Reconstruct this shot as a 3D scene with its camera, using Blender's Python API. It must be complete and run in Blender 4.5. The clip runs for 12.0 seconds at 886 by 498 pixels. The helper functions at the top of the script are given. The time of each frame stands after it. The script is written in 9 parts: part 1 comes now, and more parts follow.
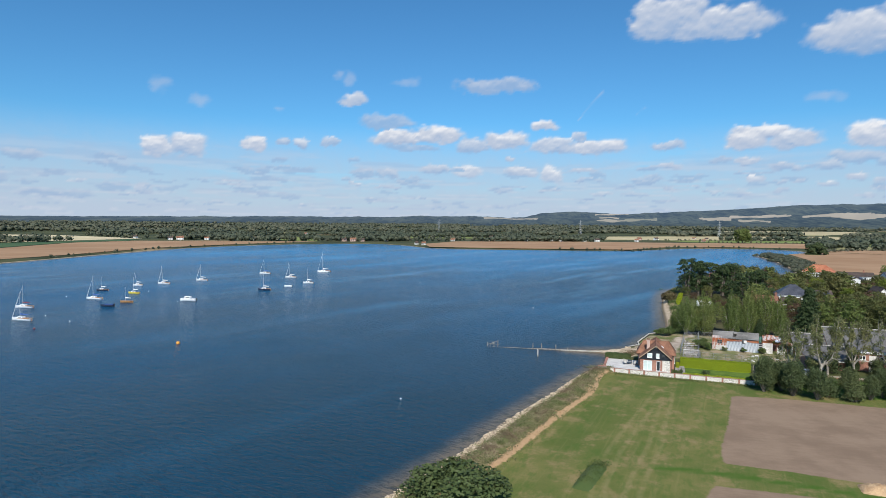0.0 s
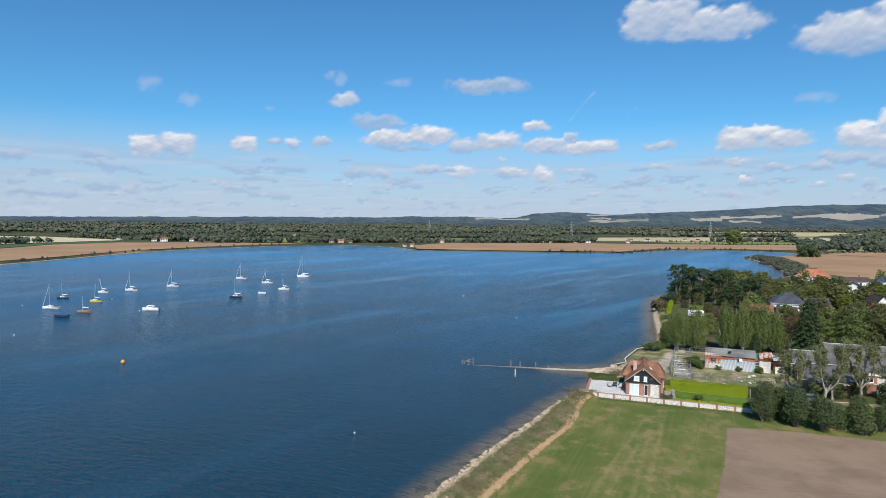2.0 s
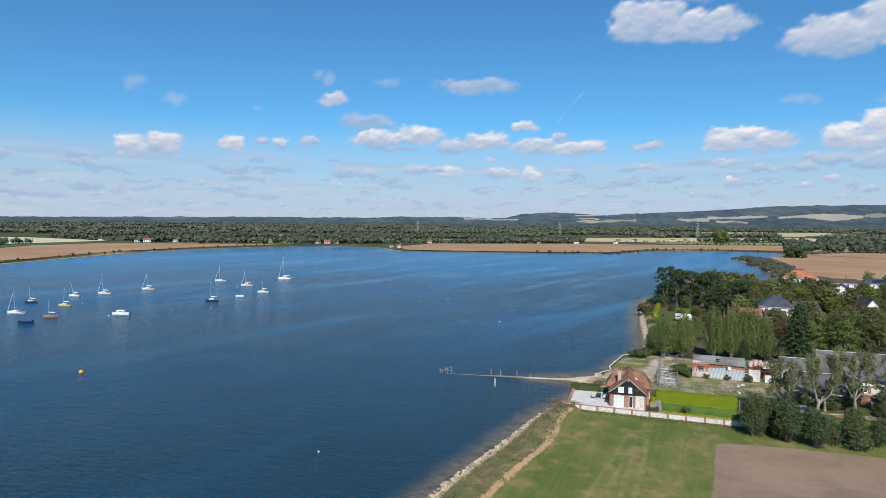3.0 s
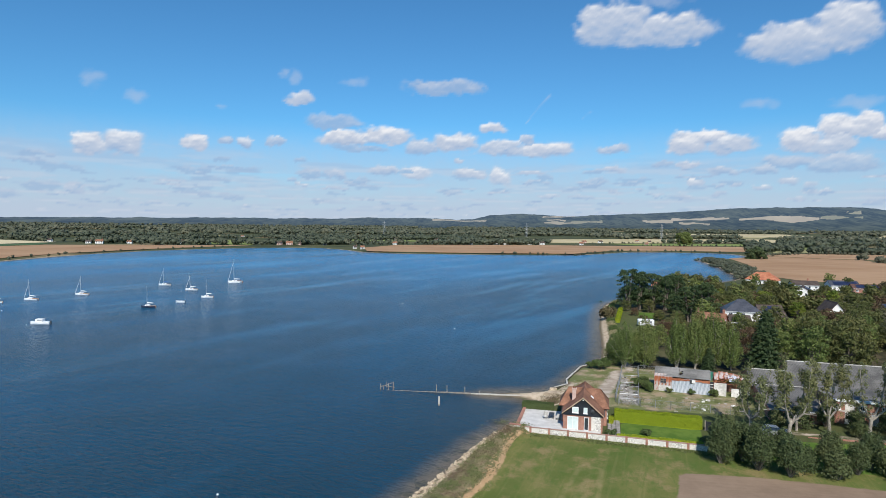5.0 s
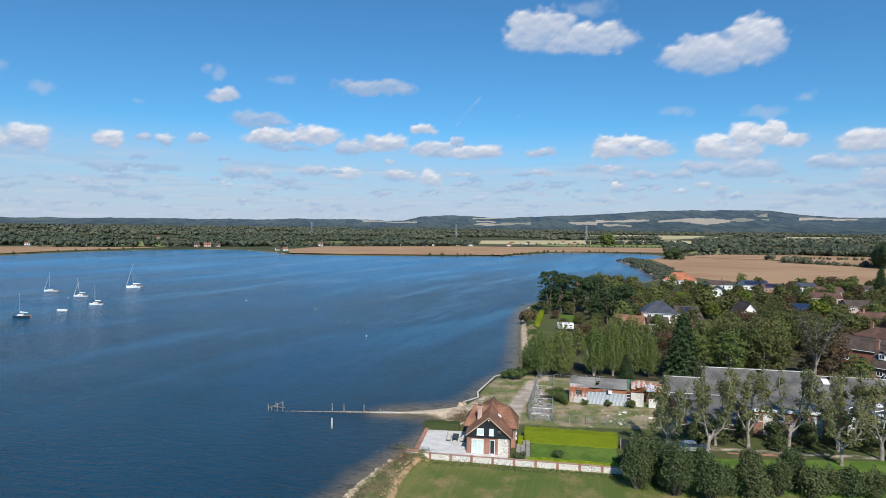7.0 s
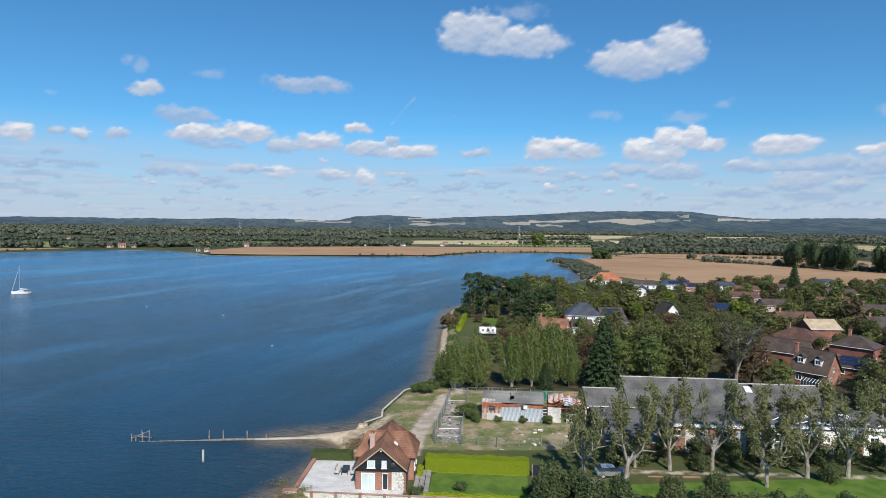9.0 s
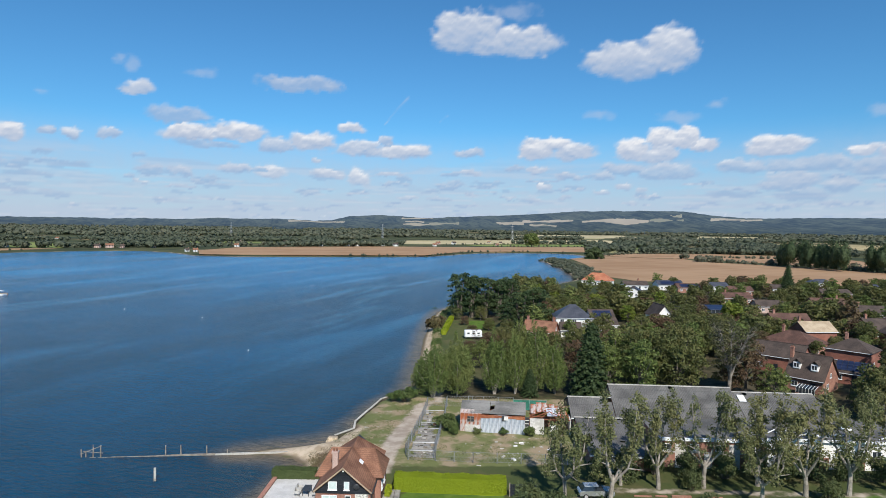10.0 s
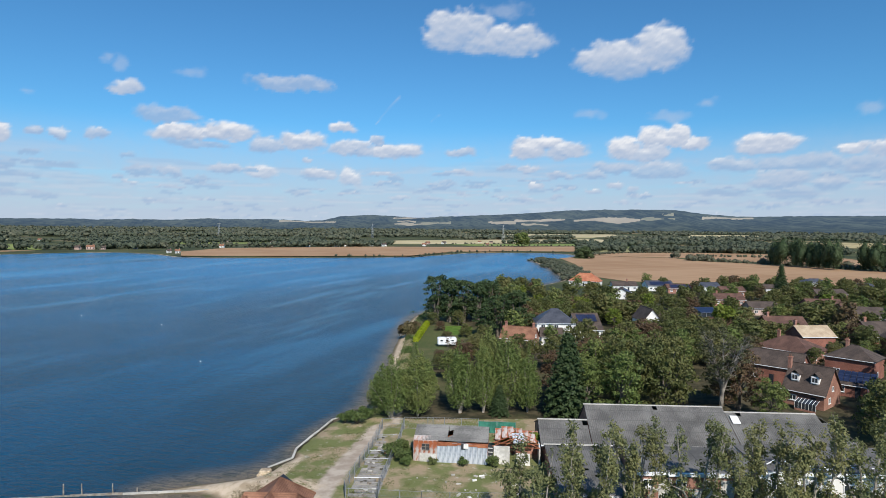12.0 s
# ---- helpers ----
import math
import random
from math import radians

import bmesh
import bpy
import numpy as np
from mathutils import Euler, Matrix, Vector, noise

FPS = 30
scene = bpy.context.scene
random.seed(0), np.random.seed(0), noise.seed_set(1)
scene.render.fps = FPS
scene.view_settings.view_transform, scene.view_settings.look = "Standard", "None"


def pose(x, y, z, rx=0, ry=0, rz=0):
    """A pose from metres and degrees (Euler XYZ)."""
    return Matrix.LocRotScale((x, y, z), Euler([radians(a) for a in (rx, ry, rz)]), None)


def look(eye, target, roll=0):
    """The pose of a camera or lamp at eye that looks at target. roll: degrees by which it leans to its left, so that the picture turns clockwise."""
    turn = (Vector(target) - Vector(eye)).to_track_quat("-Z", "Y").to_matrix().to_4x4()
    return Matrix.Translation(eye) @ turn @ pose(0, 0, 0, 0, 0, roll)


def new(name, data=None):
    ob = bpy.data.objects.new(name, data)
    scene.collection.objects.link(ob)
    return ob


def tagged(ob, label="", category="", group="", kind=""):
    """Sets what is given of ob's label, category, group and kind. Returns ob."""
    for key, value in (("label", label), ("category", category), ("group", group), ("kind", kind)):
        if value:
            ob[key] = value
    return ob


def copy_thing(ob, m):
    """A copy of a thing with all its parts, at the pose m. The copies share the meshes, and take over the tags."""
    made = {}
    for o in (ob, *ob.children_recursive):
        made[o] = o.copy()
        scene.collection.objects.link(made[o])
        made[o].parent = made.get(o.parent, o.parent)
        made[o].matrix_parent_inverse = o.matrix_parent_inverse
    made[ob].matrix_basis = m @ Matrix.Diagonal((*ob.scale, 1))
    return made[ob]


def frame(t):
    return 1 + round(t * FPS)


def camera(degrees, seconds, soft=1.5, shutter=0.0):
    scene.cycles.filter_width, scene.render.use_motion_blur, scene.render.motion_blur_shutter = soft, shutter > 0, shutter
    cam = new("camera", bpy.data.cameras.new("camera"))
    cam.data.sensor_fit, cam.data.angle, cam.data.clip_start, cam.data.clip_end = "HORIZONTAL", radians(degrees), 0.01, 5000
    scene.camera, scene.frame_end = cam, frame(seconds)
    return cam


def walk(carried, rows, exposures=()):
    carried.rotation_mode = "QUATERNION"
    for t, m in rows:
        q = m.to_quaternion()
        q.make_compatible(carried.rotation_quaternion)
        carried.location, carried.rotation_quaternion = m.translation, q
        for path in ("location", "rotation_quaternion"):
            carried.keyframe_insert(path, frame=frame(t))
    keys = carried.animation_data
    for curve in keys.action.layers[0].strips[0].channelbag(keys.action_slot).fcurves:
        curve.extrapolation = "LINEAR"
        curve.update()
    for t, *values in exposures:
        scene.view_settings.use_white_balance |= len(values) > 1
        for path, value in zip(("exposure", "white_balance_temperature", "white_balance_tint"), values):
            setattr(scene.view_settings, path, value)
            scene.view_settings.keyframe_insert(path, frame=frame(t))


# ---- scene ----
cam = camera(72.8, 12.0, 0.6)
PATH = [
    (0, (1.206, 4.132, 32.419), (1.152, 6.129, 32.333), 0.51),
    (0.5, (2.399, 7.259, 32.817), (2.350, 9.257, 32.732), 0.51),
    (1, (3.667, 10.582, 33.280), (3.621, 12.580, 33.195), 0.51),
    (1.5, (4.864, 13.857, 33.738), (4.826, 15.855, 33.653), 0.51),
    (2, (6.199, 17.188, 34.151), (6.170, 19.186, 34.066), 0.51),
    (2.5, (7.525, 20.504, 34.487), (7.512, 22.502, 34.403), 0.52),
    (3, (8.890, 23.760, 34.651), (8.897, 25.758, 34.567), 0.53),
    (5, (14.856, 36.664, 34.573), (14.966, 38.659, 34.494), 0.61),
    (5.5, (16.559, 39.778, 34.458), (16.725, 41.769, 34.382), 0.64),
    (6, (18.271, 42.727, 34.357), (18.494, 44.713, 34.282), 0.67),
    (6.5, (20.038, 45.598, 34.287), (20.319, 47.577, 34.213), 0.69),
    (7.2, (22.790, 49.578, 34.161), (23.148, 51.544, 34.090), 0.73),
    (8.8, (29.475, 58.136, 34.101), (30.008, 60.062, 34.032), 0.78),
    (9.5, (32.588, 61.721, 34.084), (33.142, 63.641, 34.015), 0.77),
    (10, (34.943, 64.362, 34.077), (35.504, 66.280, 34.008), 0.75),
    (10.5, (37.409, 66.897, 34.037), (37.974, 68.815, 33.968), 0.72),
    (11, (39.657, 69.594, 34.005), (40.232, 71.508, 33.935), 0.66),
    (11.5, (41.958, 72.066, 33.968), (42.539, 73.978, 33.898), 0.59),
    (12, (44.258, 74.800, 34.092), (44.842, 76.712, 34.022), 0.49),
]
walk(cam, [(t, look(eye, aim, lean)) for t, eye, aim, lean in PATH])

# ---- world, sun ----
SUN_TURN, SUN_HEIGHT = radians(184), radians(42)
world = bpy.data.worlds.new("sky")
scene.world = world
world.use_nodes = True
wn, wl = world.node_tree.nodes, world.node_tree.links
wn.clear()


def wmix(fac, a, b, blend="MIX"):
    n = wn.new("ShaderNodeMix")
    n.data_type, n.blend_type = "RGBA", blend
    for i, v in ((0, fac), (6, a), (7, b)):
        if isinstance(v, (int, float)):
            n.inputs[i].default_value = v
        elif isinstance(v, tuple):
            n.inputs[i].default_value = (*v, 1)
        else:
            wl.new(v, n.inputs[i])
    return n.outputs[2]


sky = wn.new("ShaderNodeTexSky")
sky.sky_type, sky.sun_disc = "NISHITA", False
sky.sun_elevation, sky.sun_rotation = SUN_HEIGHT, SUN_TURN
sky.air_density, sky.dust_density, sky.ozone_density = 1.0, 0.1, 3.0
tone = wmix(1.0, sky.outputs[0], (0.43, 0.89, 1.15), "MULTIPLY")
background = wn.new("ShaderNodeBackground")
background.inputs["Strength"].default_value = 0.1
wl.new(tone, background.inputs["Color"])
wl.new(background.outputs[0], wn.new("ShaderNodeOutputWorld").inputs["Surface"])

sun = new("sun", bpy.data.lights.new("sun", "SUN"))
sun.data.energy, sun.data.angle, sun.data.color = 4.9, radians(0.53), (1.0, 0.95, 0.87)
toward = Vector((math.sin(SUN_TURN) * math.cos(SUN_HEIGHT), math.cos(SUN_TURN) * math.cos(SUN_HEIGHT), math.sin(SUN_HEIGHT)))
sun.matrix_world = look((0, 0, 300), Vector((0, 0, 300)) - toward)
scene.view_settings.exposure = 0.07

# ---- materials ----
def blank(name):
    m = bpy.data.materials.new(name)
    m.use_nodes = True
    nt = m.node_tree
    nt.nodes.clear()
    out = nt.nodes.new("ShaderNodeOutputMaterial")
    b = nt.nodes.new("ShaderNodeBsdfPrincipled")
    nt.links.new(b.outputs[0], out.inputs["Surface"])
    return m, nt, b


class Nodes:
    """Short hand for wiring a material."""

    def __init__(self, name):
        self.m, self.nt, self.b = blank(name)
        self.pos = self.nt.nodes.new("ShaderNodeNewGeometry").outputs["Position"]

    def put(self, sock, v):
        if isinstance(v, tuple):
            sock.default_value = (*v, 1) if len(v) == 3 and sock.type == "RGBA" else v
        elif isinstance(v, (int, float)):
            sock.default_value = v
        else:
            self.nt.links.new(v, sock)

    def noise(self, scale, detail=4.0, rough=0.55, vec=None, color=False):
        n = self.nt.nodes.new("ShaderNodeTexNoise")
        self.put(n.inputs["Vector"], self.pos if vec is None else vec)
        n.inputs["Scale"].default_value, n.inputs["Detail"].default_value, n.inputs["Roughness"].default_value = scale, detail, rough
        return n.outputs["Color" if color else "Fac"]

    def mapped(self, scale=(1, 1, 1), turn=0.0, vec=None):
        n = self.nt.nodes.new("ShaderNodeMapping")
        n.vector_type = "TEXTURE"
        self.put(n.inputs[0], self.pos if vec is None else vec)
        n.inputs["Scale"].default_value, n.inputs["Rotation"].default_value = [1 / max(s, 1e-4) for s in scale], (0, 0, turn)
        return n.outputs[0]

    def math(self, op, a, b=0.0, c=0.0):
        n = self.nt.nodes.new("ShaderNodeMath")
        n.operation = op
        for i, v in enumerate((a, b, c)):
            self.put(n.inputs[i], v)
        return n.outputs[0]

    def ramp(self, v, lo, hi, to_lo=0.0, to_hi=1.0):
        n = self.nt.nodes.new("ShaderNodeMapRange")
        n.interpolation_type = "SMOOTHSTEP"
        for i, x in enumerate((v, lo, hi, to_lo, to_hi)):
            self.put(n.inputs[i], x)
        return n.outputs[0]

    def mix(self, fac, a, b, blend="MIX"):
        n = self.nt.nodes.new("ShaderNodeMix")
        n.data_type, n.blend_type = "RGBA", blend
        self.put(n.inputs[0], fac)
        self.put(n.inputs[6], a)
        self.put(n.inputs[7], b)
        return n.outputs[2]

    def attr(self, name):
        n = self.nt.nodes.new("ShaderNodeAttribute")
        n.attribute_name = name
        return n.outputs["Fac"]

    def object_random(self):
        return self.nt.nodes.new("ShaderNodeObjectInfo").outputs["Random"]

    def island(self):
        return self.nt.nodes.new("ShaderNodeNewGeometry").outputs["Random Per Island"]

    def local(self):
        return self.nt.nodes.new("ShaderNodeTexCoord").outputs["Object"]

    def bump(self, value, strength=0.3, distance=0.05):
        n = self.nt.nodes.new("ShaderNodeBump")
        n.inputs["Strength"].default_value, n.inputs["Distance"].default_value = strength, distance
        self.put(n.inputs["Height"], value)
        self.nt.links.new(n.outputs[0], self.b.inputs["Normal"])

    def done(self, color, rough=0.7, metallic=0.0, spec=0.5):
        self.put(self.b.inputs["Base Color"], color)
        self.put(self.b.inputs["Roughness"], rough)
        self.put(self.b.inputs["Metallic"], metallic)
        self.put(self.b.inputs["Specular IOR Level"], spec)
        return self.m


def plain(name, a, b, scale=1.2, fine=9.0, rough=0.75, bump=0.25, depth=0.03, metallic=0.0, spec=0.4):
    """Two tones mixed at a large and a fine scale, with relief."""
    n = Nodes(name)
    big, small = n.noise(scale, 5), n.noise(fine, 4)
    f = n.ramp(n.math("ADD", n.math("MULTIPLY", big, 0.65), n.math("MULTIPLY", small, 0.35)), 0.36, 0.64)
    n.bump(small, bump, depth)
    return n.done(n.mix(f, a, b), n.ramp(big, 0.3, 0.7, rough - 0.08, min(1.0, rough + 0.08)), metallic, spec)


def courses(name, a, b, gap, step, wave="Z", rough=0.8, joint=0.25, metallic=0.0, big=0.5, spec=0.3):
    """A surface in courses: step is the height of one course in metres, along wave."""
    n = Nodes(name)
    sep = n.nt.nodes.new("ShaderNodeSeparateXYZ")
    n.put(sep.inputs[0], n.pos if wave == "Z" else n.local())
    v = n.math("FRACT", n.math("DIVIDE", sep.outputs[wave], step))
    line = n.ramp(v, 0.0, joint, 1.0, 0.0)
    blotch, grain = n.noise(big, 5), n.noise(7.0, 4)
    col = n.mix(n.ramp(n.math("ADD", n.math("MULTIPLY", blotch, 0.6), n.math("MULTIPLY", grain, 0.4)), 0.38, 0.62), a, b)
    n.bump(n.math("ADD", v, n.math("MULTIPLY", grain, 0.5)), 0.5, 0.03)
    return n.done(n.mix(n.math("MULTIPLY", line, 0.7), col, gap), rough, metallic, spec)


def foliage(name, dark, light, warm, share=0.3, patch=0.35):
    n = Nodes(name)
    r, o, p = n.island(), n.object_random(), n.noise(patch, 3)
    mid = tuple(0.5 * (a + b) for a, b in zip(dark, light))
    c = n.mix(n.ramp(r, 0.0, 1.0), tuple(0.5 * (a + b) for a, b in zip(dark, mid)), tuple(0.45 * a + 0.55 * b for a, b in zip(light, mid)))
    c = n.mix(n.math("MULTIPLY", n.ramp(n.math("ADD", n.math("MULTIPLY", p, 0.7), n.math("MULTIPLY", o, 0.3)), 0.4, 0.7), share * 2), c, warm)
    m = n.done(c, 0.6, 0.0, 0.22)
    back = n.nt.nodes.new("ShaderNodeBsdfTranslucent")
    n.put(back.inputs[0], c)
    mix = n.nt.nodes.new("ShaderNodeMixShader")
    mix.inputs[0].default_value = 0.22
    out = [x for x in n.nt.nodes if x.type == "OUTPUT_MATERIAL"][0]
    n.nt.links.new(n.b.outputs[0], mix.inputs[1])
    n.nt.links.new(back.outputs[0], mix.inputs[2])
    n.nt.links.new(mix.outputs[0], out.inputs["Surface"])
    return m


M = {}
M["leaf_poplar"] = foliage("poplar_leaf", (0.044, 0.070, 0.018), (0.195, 0.250, 0.070), (0.22, 0.23, 0.075))
M["leaf_ragged"] = foliage("ragged_poplar_leaf", (0.046, 0.060, 0.022), (0.250, 0.262, 0.112), (0.235, 0.215, 0.085))
M["leaf_oak"] = foliage("broad_leaf", (0.032, 0.043, 0.013), (0.155, 0.172, 0.055), (0.185, 0.165, 0.062))
M["leaf_bright"] = foliage("bright_leaf", (0.065, 0.102, 0.016), (0.169, 0.228, 0.034), (0.208, 0.222, 0.035))
M["leaf_brown"] = foliage("brown_leaf", (0.070, 0.045, 0.026), (0.168, 0.106, 0.062), (0.126, 0.125, 0.048))
M["leaf_olive"] = foliage("olive_leaf", (0.045, 0.048, 0.022), (0.125, 0.125, 0.058), (0.110, 0.105, 0.058))
M["leaf_dark"] = foliage("dark_needle", (0.017, 0.033, 0.013), (0.078, 0.12, 0.046), (0.088, 0.11, 0.038), 0.2)
M["leaf_shrub"] = foliage("shrub_leaf", (0.027, 0.043, 0.017), (0.128, 0.165, 0.066), (0.135, 0.15, 0.058))
M["leaf_hedge"] = foliage("privet_leaf", (0.170, 0.220, 0.012), (0.320, 0.400, 0.020), (0.400, 0.420, 0.030))
M["leaf_box"] = foliage("sea_hedge_leaf", (0.05, 0.075, 0.024), (0.115, 0.155, 0.055), (0.12, 0.135, 0.055))
# raised and greyed in colour to stand in for haze over the distance
M["far_leaf"] = foliage("hazed_wood_leaf", (0.070, 0.084, 0.056), (0.098, 0.116, 0.074), (0.140, 0.140, 0.092), 0.5, 0.03)
M["leaf_lombardy"] = foliage("lombardy_leaf", (0.034, 0.060, 0.026), (0.095, 0.130, 0.058), (0.110, 0.120, 0.055), 0.25, 0.08)
M["leaf_grass"] = foliage("rough_grass_blade", (0.095, 0.125, 0.04), (0.2, 0.215, 0.085), (0.25, 0.215, 0.11), 0.3)
M["leaf_dock"] = foliage("seeded_dock", (0.135, 0.090, 0.060), (0.280, 0.200, 0.130), (0.190, 0.190, 0.085), 0.3)
M["leaf_yard"] = foliage("yard_shrub_leaf", (0.05, 0.082, 0.022), (0.13, 0.18, 0.055), (0.15, 0.155, 0.06))
M["dry_grass"] = foliage("dry_grass_blade", (0.22, 0.185, 0.10), (0.44, 0.37, 0.22), (0.26, 0.25, 0.11), 0.3)
M["bark_pale"] = plain("pale_bark", (0.20, 0.175, 0.145), (0.38, 0.34, 0.29), 1.5, 8, 0.85)
M["bark"] = plain("bark", (0.09, 0.075, 0.06), (0.19, 0.16, 0.13), 1.5, 8, 0.9)
M["twig"] = plain("twig_bark", (0.17, 0.15, 0.125), (0.30, 0.265, 0.22), 1.5, 8, 0.9)
M["tile"] = courses("clay_tile", (0.175, 0.082, 0.050), (0.320, 0.160, 0.098), (0.08, 0.04, 0.03), 0.16, joint=0.3)
M["tile_russet"] = courses("russet_tile", (0.085, 0.046, 0.036), (0.155, 0.084, 0.063), (0.04, 0.026, 0.02), 0.2, joint=0.3)
M["tile_brown"] = courses("brown_tile", (0.055, 0.042, 0.036), (0.105, 0.078, 0.064), (0.03, 0.023, 0.02), 0.22, joint=0.3)
M["tile_tan"] = courses("tan_tile", (0.36, 0.27, 0.18), (0.5, 0.4, 0.28), (0.25, 0.18, 0.12), 0.22, joint=0.25)
M["tile_orange"] = courses("orange_tile", (0.36, 0.12, 0.065), (0.50, 0.21, 0.115), (0.25, 0.08, 0.04), 0.2, joint=0.3)
M["slate"] = courses("slate", (0.045, 0.05, 0.065), (0.085, 0.09, 0.11), (0.025, 0.027, 0.03), 0.22, rough=0.45, joint=0.2)
M["fibre"] = courses("fibre_cement", (0.085, 0.082, 0.078), (0.175, 0.168, 0.158), (0.05, 0.048, 0.045), 0.9, rough=0.9, joint=0.06, big=0.25)
M["fibre_pale"] = courses("pale_fibre_cement", (0.115, 0.112, 0.105), (0.25, 0.24, 0.225), (0.08, 0.075, 0.07), 0.8, rough=0.9, joint=0.06, big=0.3)
M["earth"] = plain("bank_earth", (0.36, 0.225, 0.12), (0.55, 0.38, 0.22), 1.2, 6, 0.95, 0.4, 0.05)
M["brick"] = courses("brick", (0.27, 0.12, 0.085), (0.42, 0.21, 0.15), (0.42, 0.36, 0.30), 0.075, joint=0.2)
M["brick_pale"] = courses("pale_brick", (0.42, 0.27, 0.22), (0.58, 0.42, 0.36), (0.55, 0.5, 0.45), 0.075, joint=0.2)
M["brick_dark"] = courses("dark_brick", (0.22, 0.085, 0.06), (0.34, 0.14, 0.10), (0.28, 0.2, 0.16), 0.075, joint=0.2)
M["board_black"] = courses("black_board", (0.018, 0.021, 0.028), (0.032, 0.037, 0.046), (0.006, 0.007, 0.009), 0.19, rough=0.5, joint=0.14)
M["render_white"] = plain("white_render", (0.70, 0.69, 0.66), (0.82, 0.81, 0.78), 0.6, 12, 0.85, 0.1)
M["render_old"] = plain("stained_render", (0.45, 0.43, 0.39), (0.74, 0.72, 0.68), 0.5, 3, 0.9, 0.2)
M["frame_white"] = plain("white_frame", (0.76, 0.77, 0.77), (0.84, 0.84, 0.84), 2, 20, 0.4, 0.02)
M["stone_pale"] = plain("paving_stone", (0.50, 0.485, 0.46), (0.64, 0.625, 0.60), 0.7, 6, 0.85, 0.15)
M["stone_grey"] = plain("grey_flagstone", (0.2, 0.185, 0.165), (0.34, 0.32, 0.29), 0.9, 6, 0.9, 0.2)
M["weed_wall"] = plain("weedy_wall", (0.05, 0.045, 0.03), (0.12, 0.105, 0.08), 0.8, 5, 0.9, 0.25)
M["concrete"] = plain("old_concrete", (0.36, 0.34, 0.30), (0.55, 0.52, 0.47), 0.6, 5, 0.92, 0.25)
M["rock"] = plain("pale_rock", (0.30, 0.23, 0.155), (0.60, 0.49, 0.35), 1.4, 7, 0.92, 0.4, 0.05)
M["timber"] = plain("weathered_timber", (0.16, 0.13, 0.10), (0.34, 0.30, 0.25), 1.5, 12, 0.92, 0.4)
M["rust"] = plain("rusted_sheet", (0.22, 0.06, 0.025), (0.42, 0.17, 0.085), 0.8, 5, 0.85, 0.2)
M["zinc"] = plain("galvanised_sheet", (0.42, 0.46, 0.50), (0.60, 0.63, 0.66), 0.7, 5, 0.55, 0.1, 0.02, 0.35)
M["steel"] = plain("dull_steel", (0.30, 0.31, 0.32), (0.45, 0.46, 0.47), 2, 14, 0.5, 0.1, 0.01, 0.6)
M["rubber"] = plain("dark_rubber", (0.02, 0.02, 0.02), (0.04, 0.04, 0.04), 3, 14, 0.8)
M["dark_metal"] = plain("dark_metal", (0.03, 0.032, 0.036), (0.06, 0.062, 0.066), 2, 14, 0.5)
M["wicker"] = plain("grey_wicker", (0.34, 0.33, 0.31), (0.5, 0.49, 0.46), 4, 30, 0.8)
M["green_net"] = plain("green_netting", (0.02, 0.12, 0.085), (0.05, 0.22, 0.16), 1, 9, 0.8)
M["hull_white"] = plain("white_gelcoat", (0.74, 0.75, 0.76), (0.84, 0.84, 0.84), 1.0, 8, 0.3, 0.03)
M["hull_navy"] = plain("navy_gelcoat", (0.02, 0.03, 0.06), (0.035, 0.045, 0.08), 1.0, 8, 0.3, 0.03)
M["hull_yellow"] = plain("yellow_gelcoat", (0.62, 0.5, 0.05), (0.75, 0.6, 0.1), 1.0, 8, 0.35, 0.03)
M["wood_varnish"] = plain("varnished_wood", (0.30, 0.15, 0.06), (0.45, 0.25, 0.1), 1.5, 10, 0.4)
M["canvas_blue"] = plain("blue_canvas", (0.03, 0.08, 0.28), (0.05, 0.12, 0.36), 2, 12, 0.85)
M["canvas_red"] = plain("maroon_canvas", (0.16, 0.02, 0.03), (0.24, 0.04, 0.05), 2, 12, 0.85)
M["alloy"] = plain("mast_alloy", (0.55, 0.56, 0.57), (0.68, 0.69, 0.7), 2, 12, 0.4, 0.03, 0.01, 0.5)
M["buoy_orange"] = plain("orange_buoy", (0.75, 0.3, 0.03), (0.85, 0.4, 0.08), 3, 12, 0.5)
M["solar"] = courses("solar_cell", (0.012, 0.02, 0.05), (0.02, 0.03, 0.075), (0.12, 0.14, 0.18), 0.5, rough=0.42, joint=0.06)
M["paint_silver"] = plain("silver_car_paint", (0.42, 0.44, 0.46), (0.5, 0.52, 0.54), 1, 9, 0.25, 0.02, 0.01, 0.6)


def glass_material():
    n = Nodes("window_glass")
    n.bump(n.noise(0.9, 2), 0.05, 0.02)
    return n.done(n.mix(n.noise(0.4, 2), (0.015, 0.02, 0.025), (0.05, 0.06, 0.07)), 0.06, 0.0, 0.6)


def flint_material():
    n = Nodes("knapped_flint")
    v = n.nt.nodes.new("ShaderNodeTexVoronoi")
    n.put(v.inputs["Vector"], n.pos)
    v.inputs["Scale"].default_value = 7.0
    sep = n.nt.nodes.new("ShaderNodeSeparateColor")
    n.put(sep.inputs[0], v.outputs["Color"])
    c = n.mix(n.ramp(sep.outputs[0], 0.1, 0.9), (0.30, 0.28, 0.25), (0.78, 0.75, 0.70))
    c = n.mix(n.math("MULTIPLY", n.ramp(v.outputs["Distance"], 0.45, 0.75), 0.6), c, (0.55, 0.50, 0.43))
    n.bump(v.outputs["Distance"], 0.5, -0.06)
    return n.done(n.mix(n.ramp(n.noise(0.6, 4), 0.35, 0.7), c, (0.62, 0.58, 0.52)), 0.75)


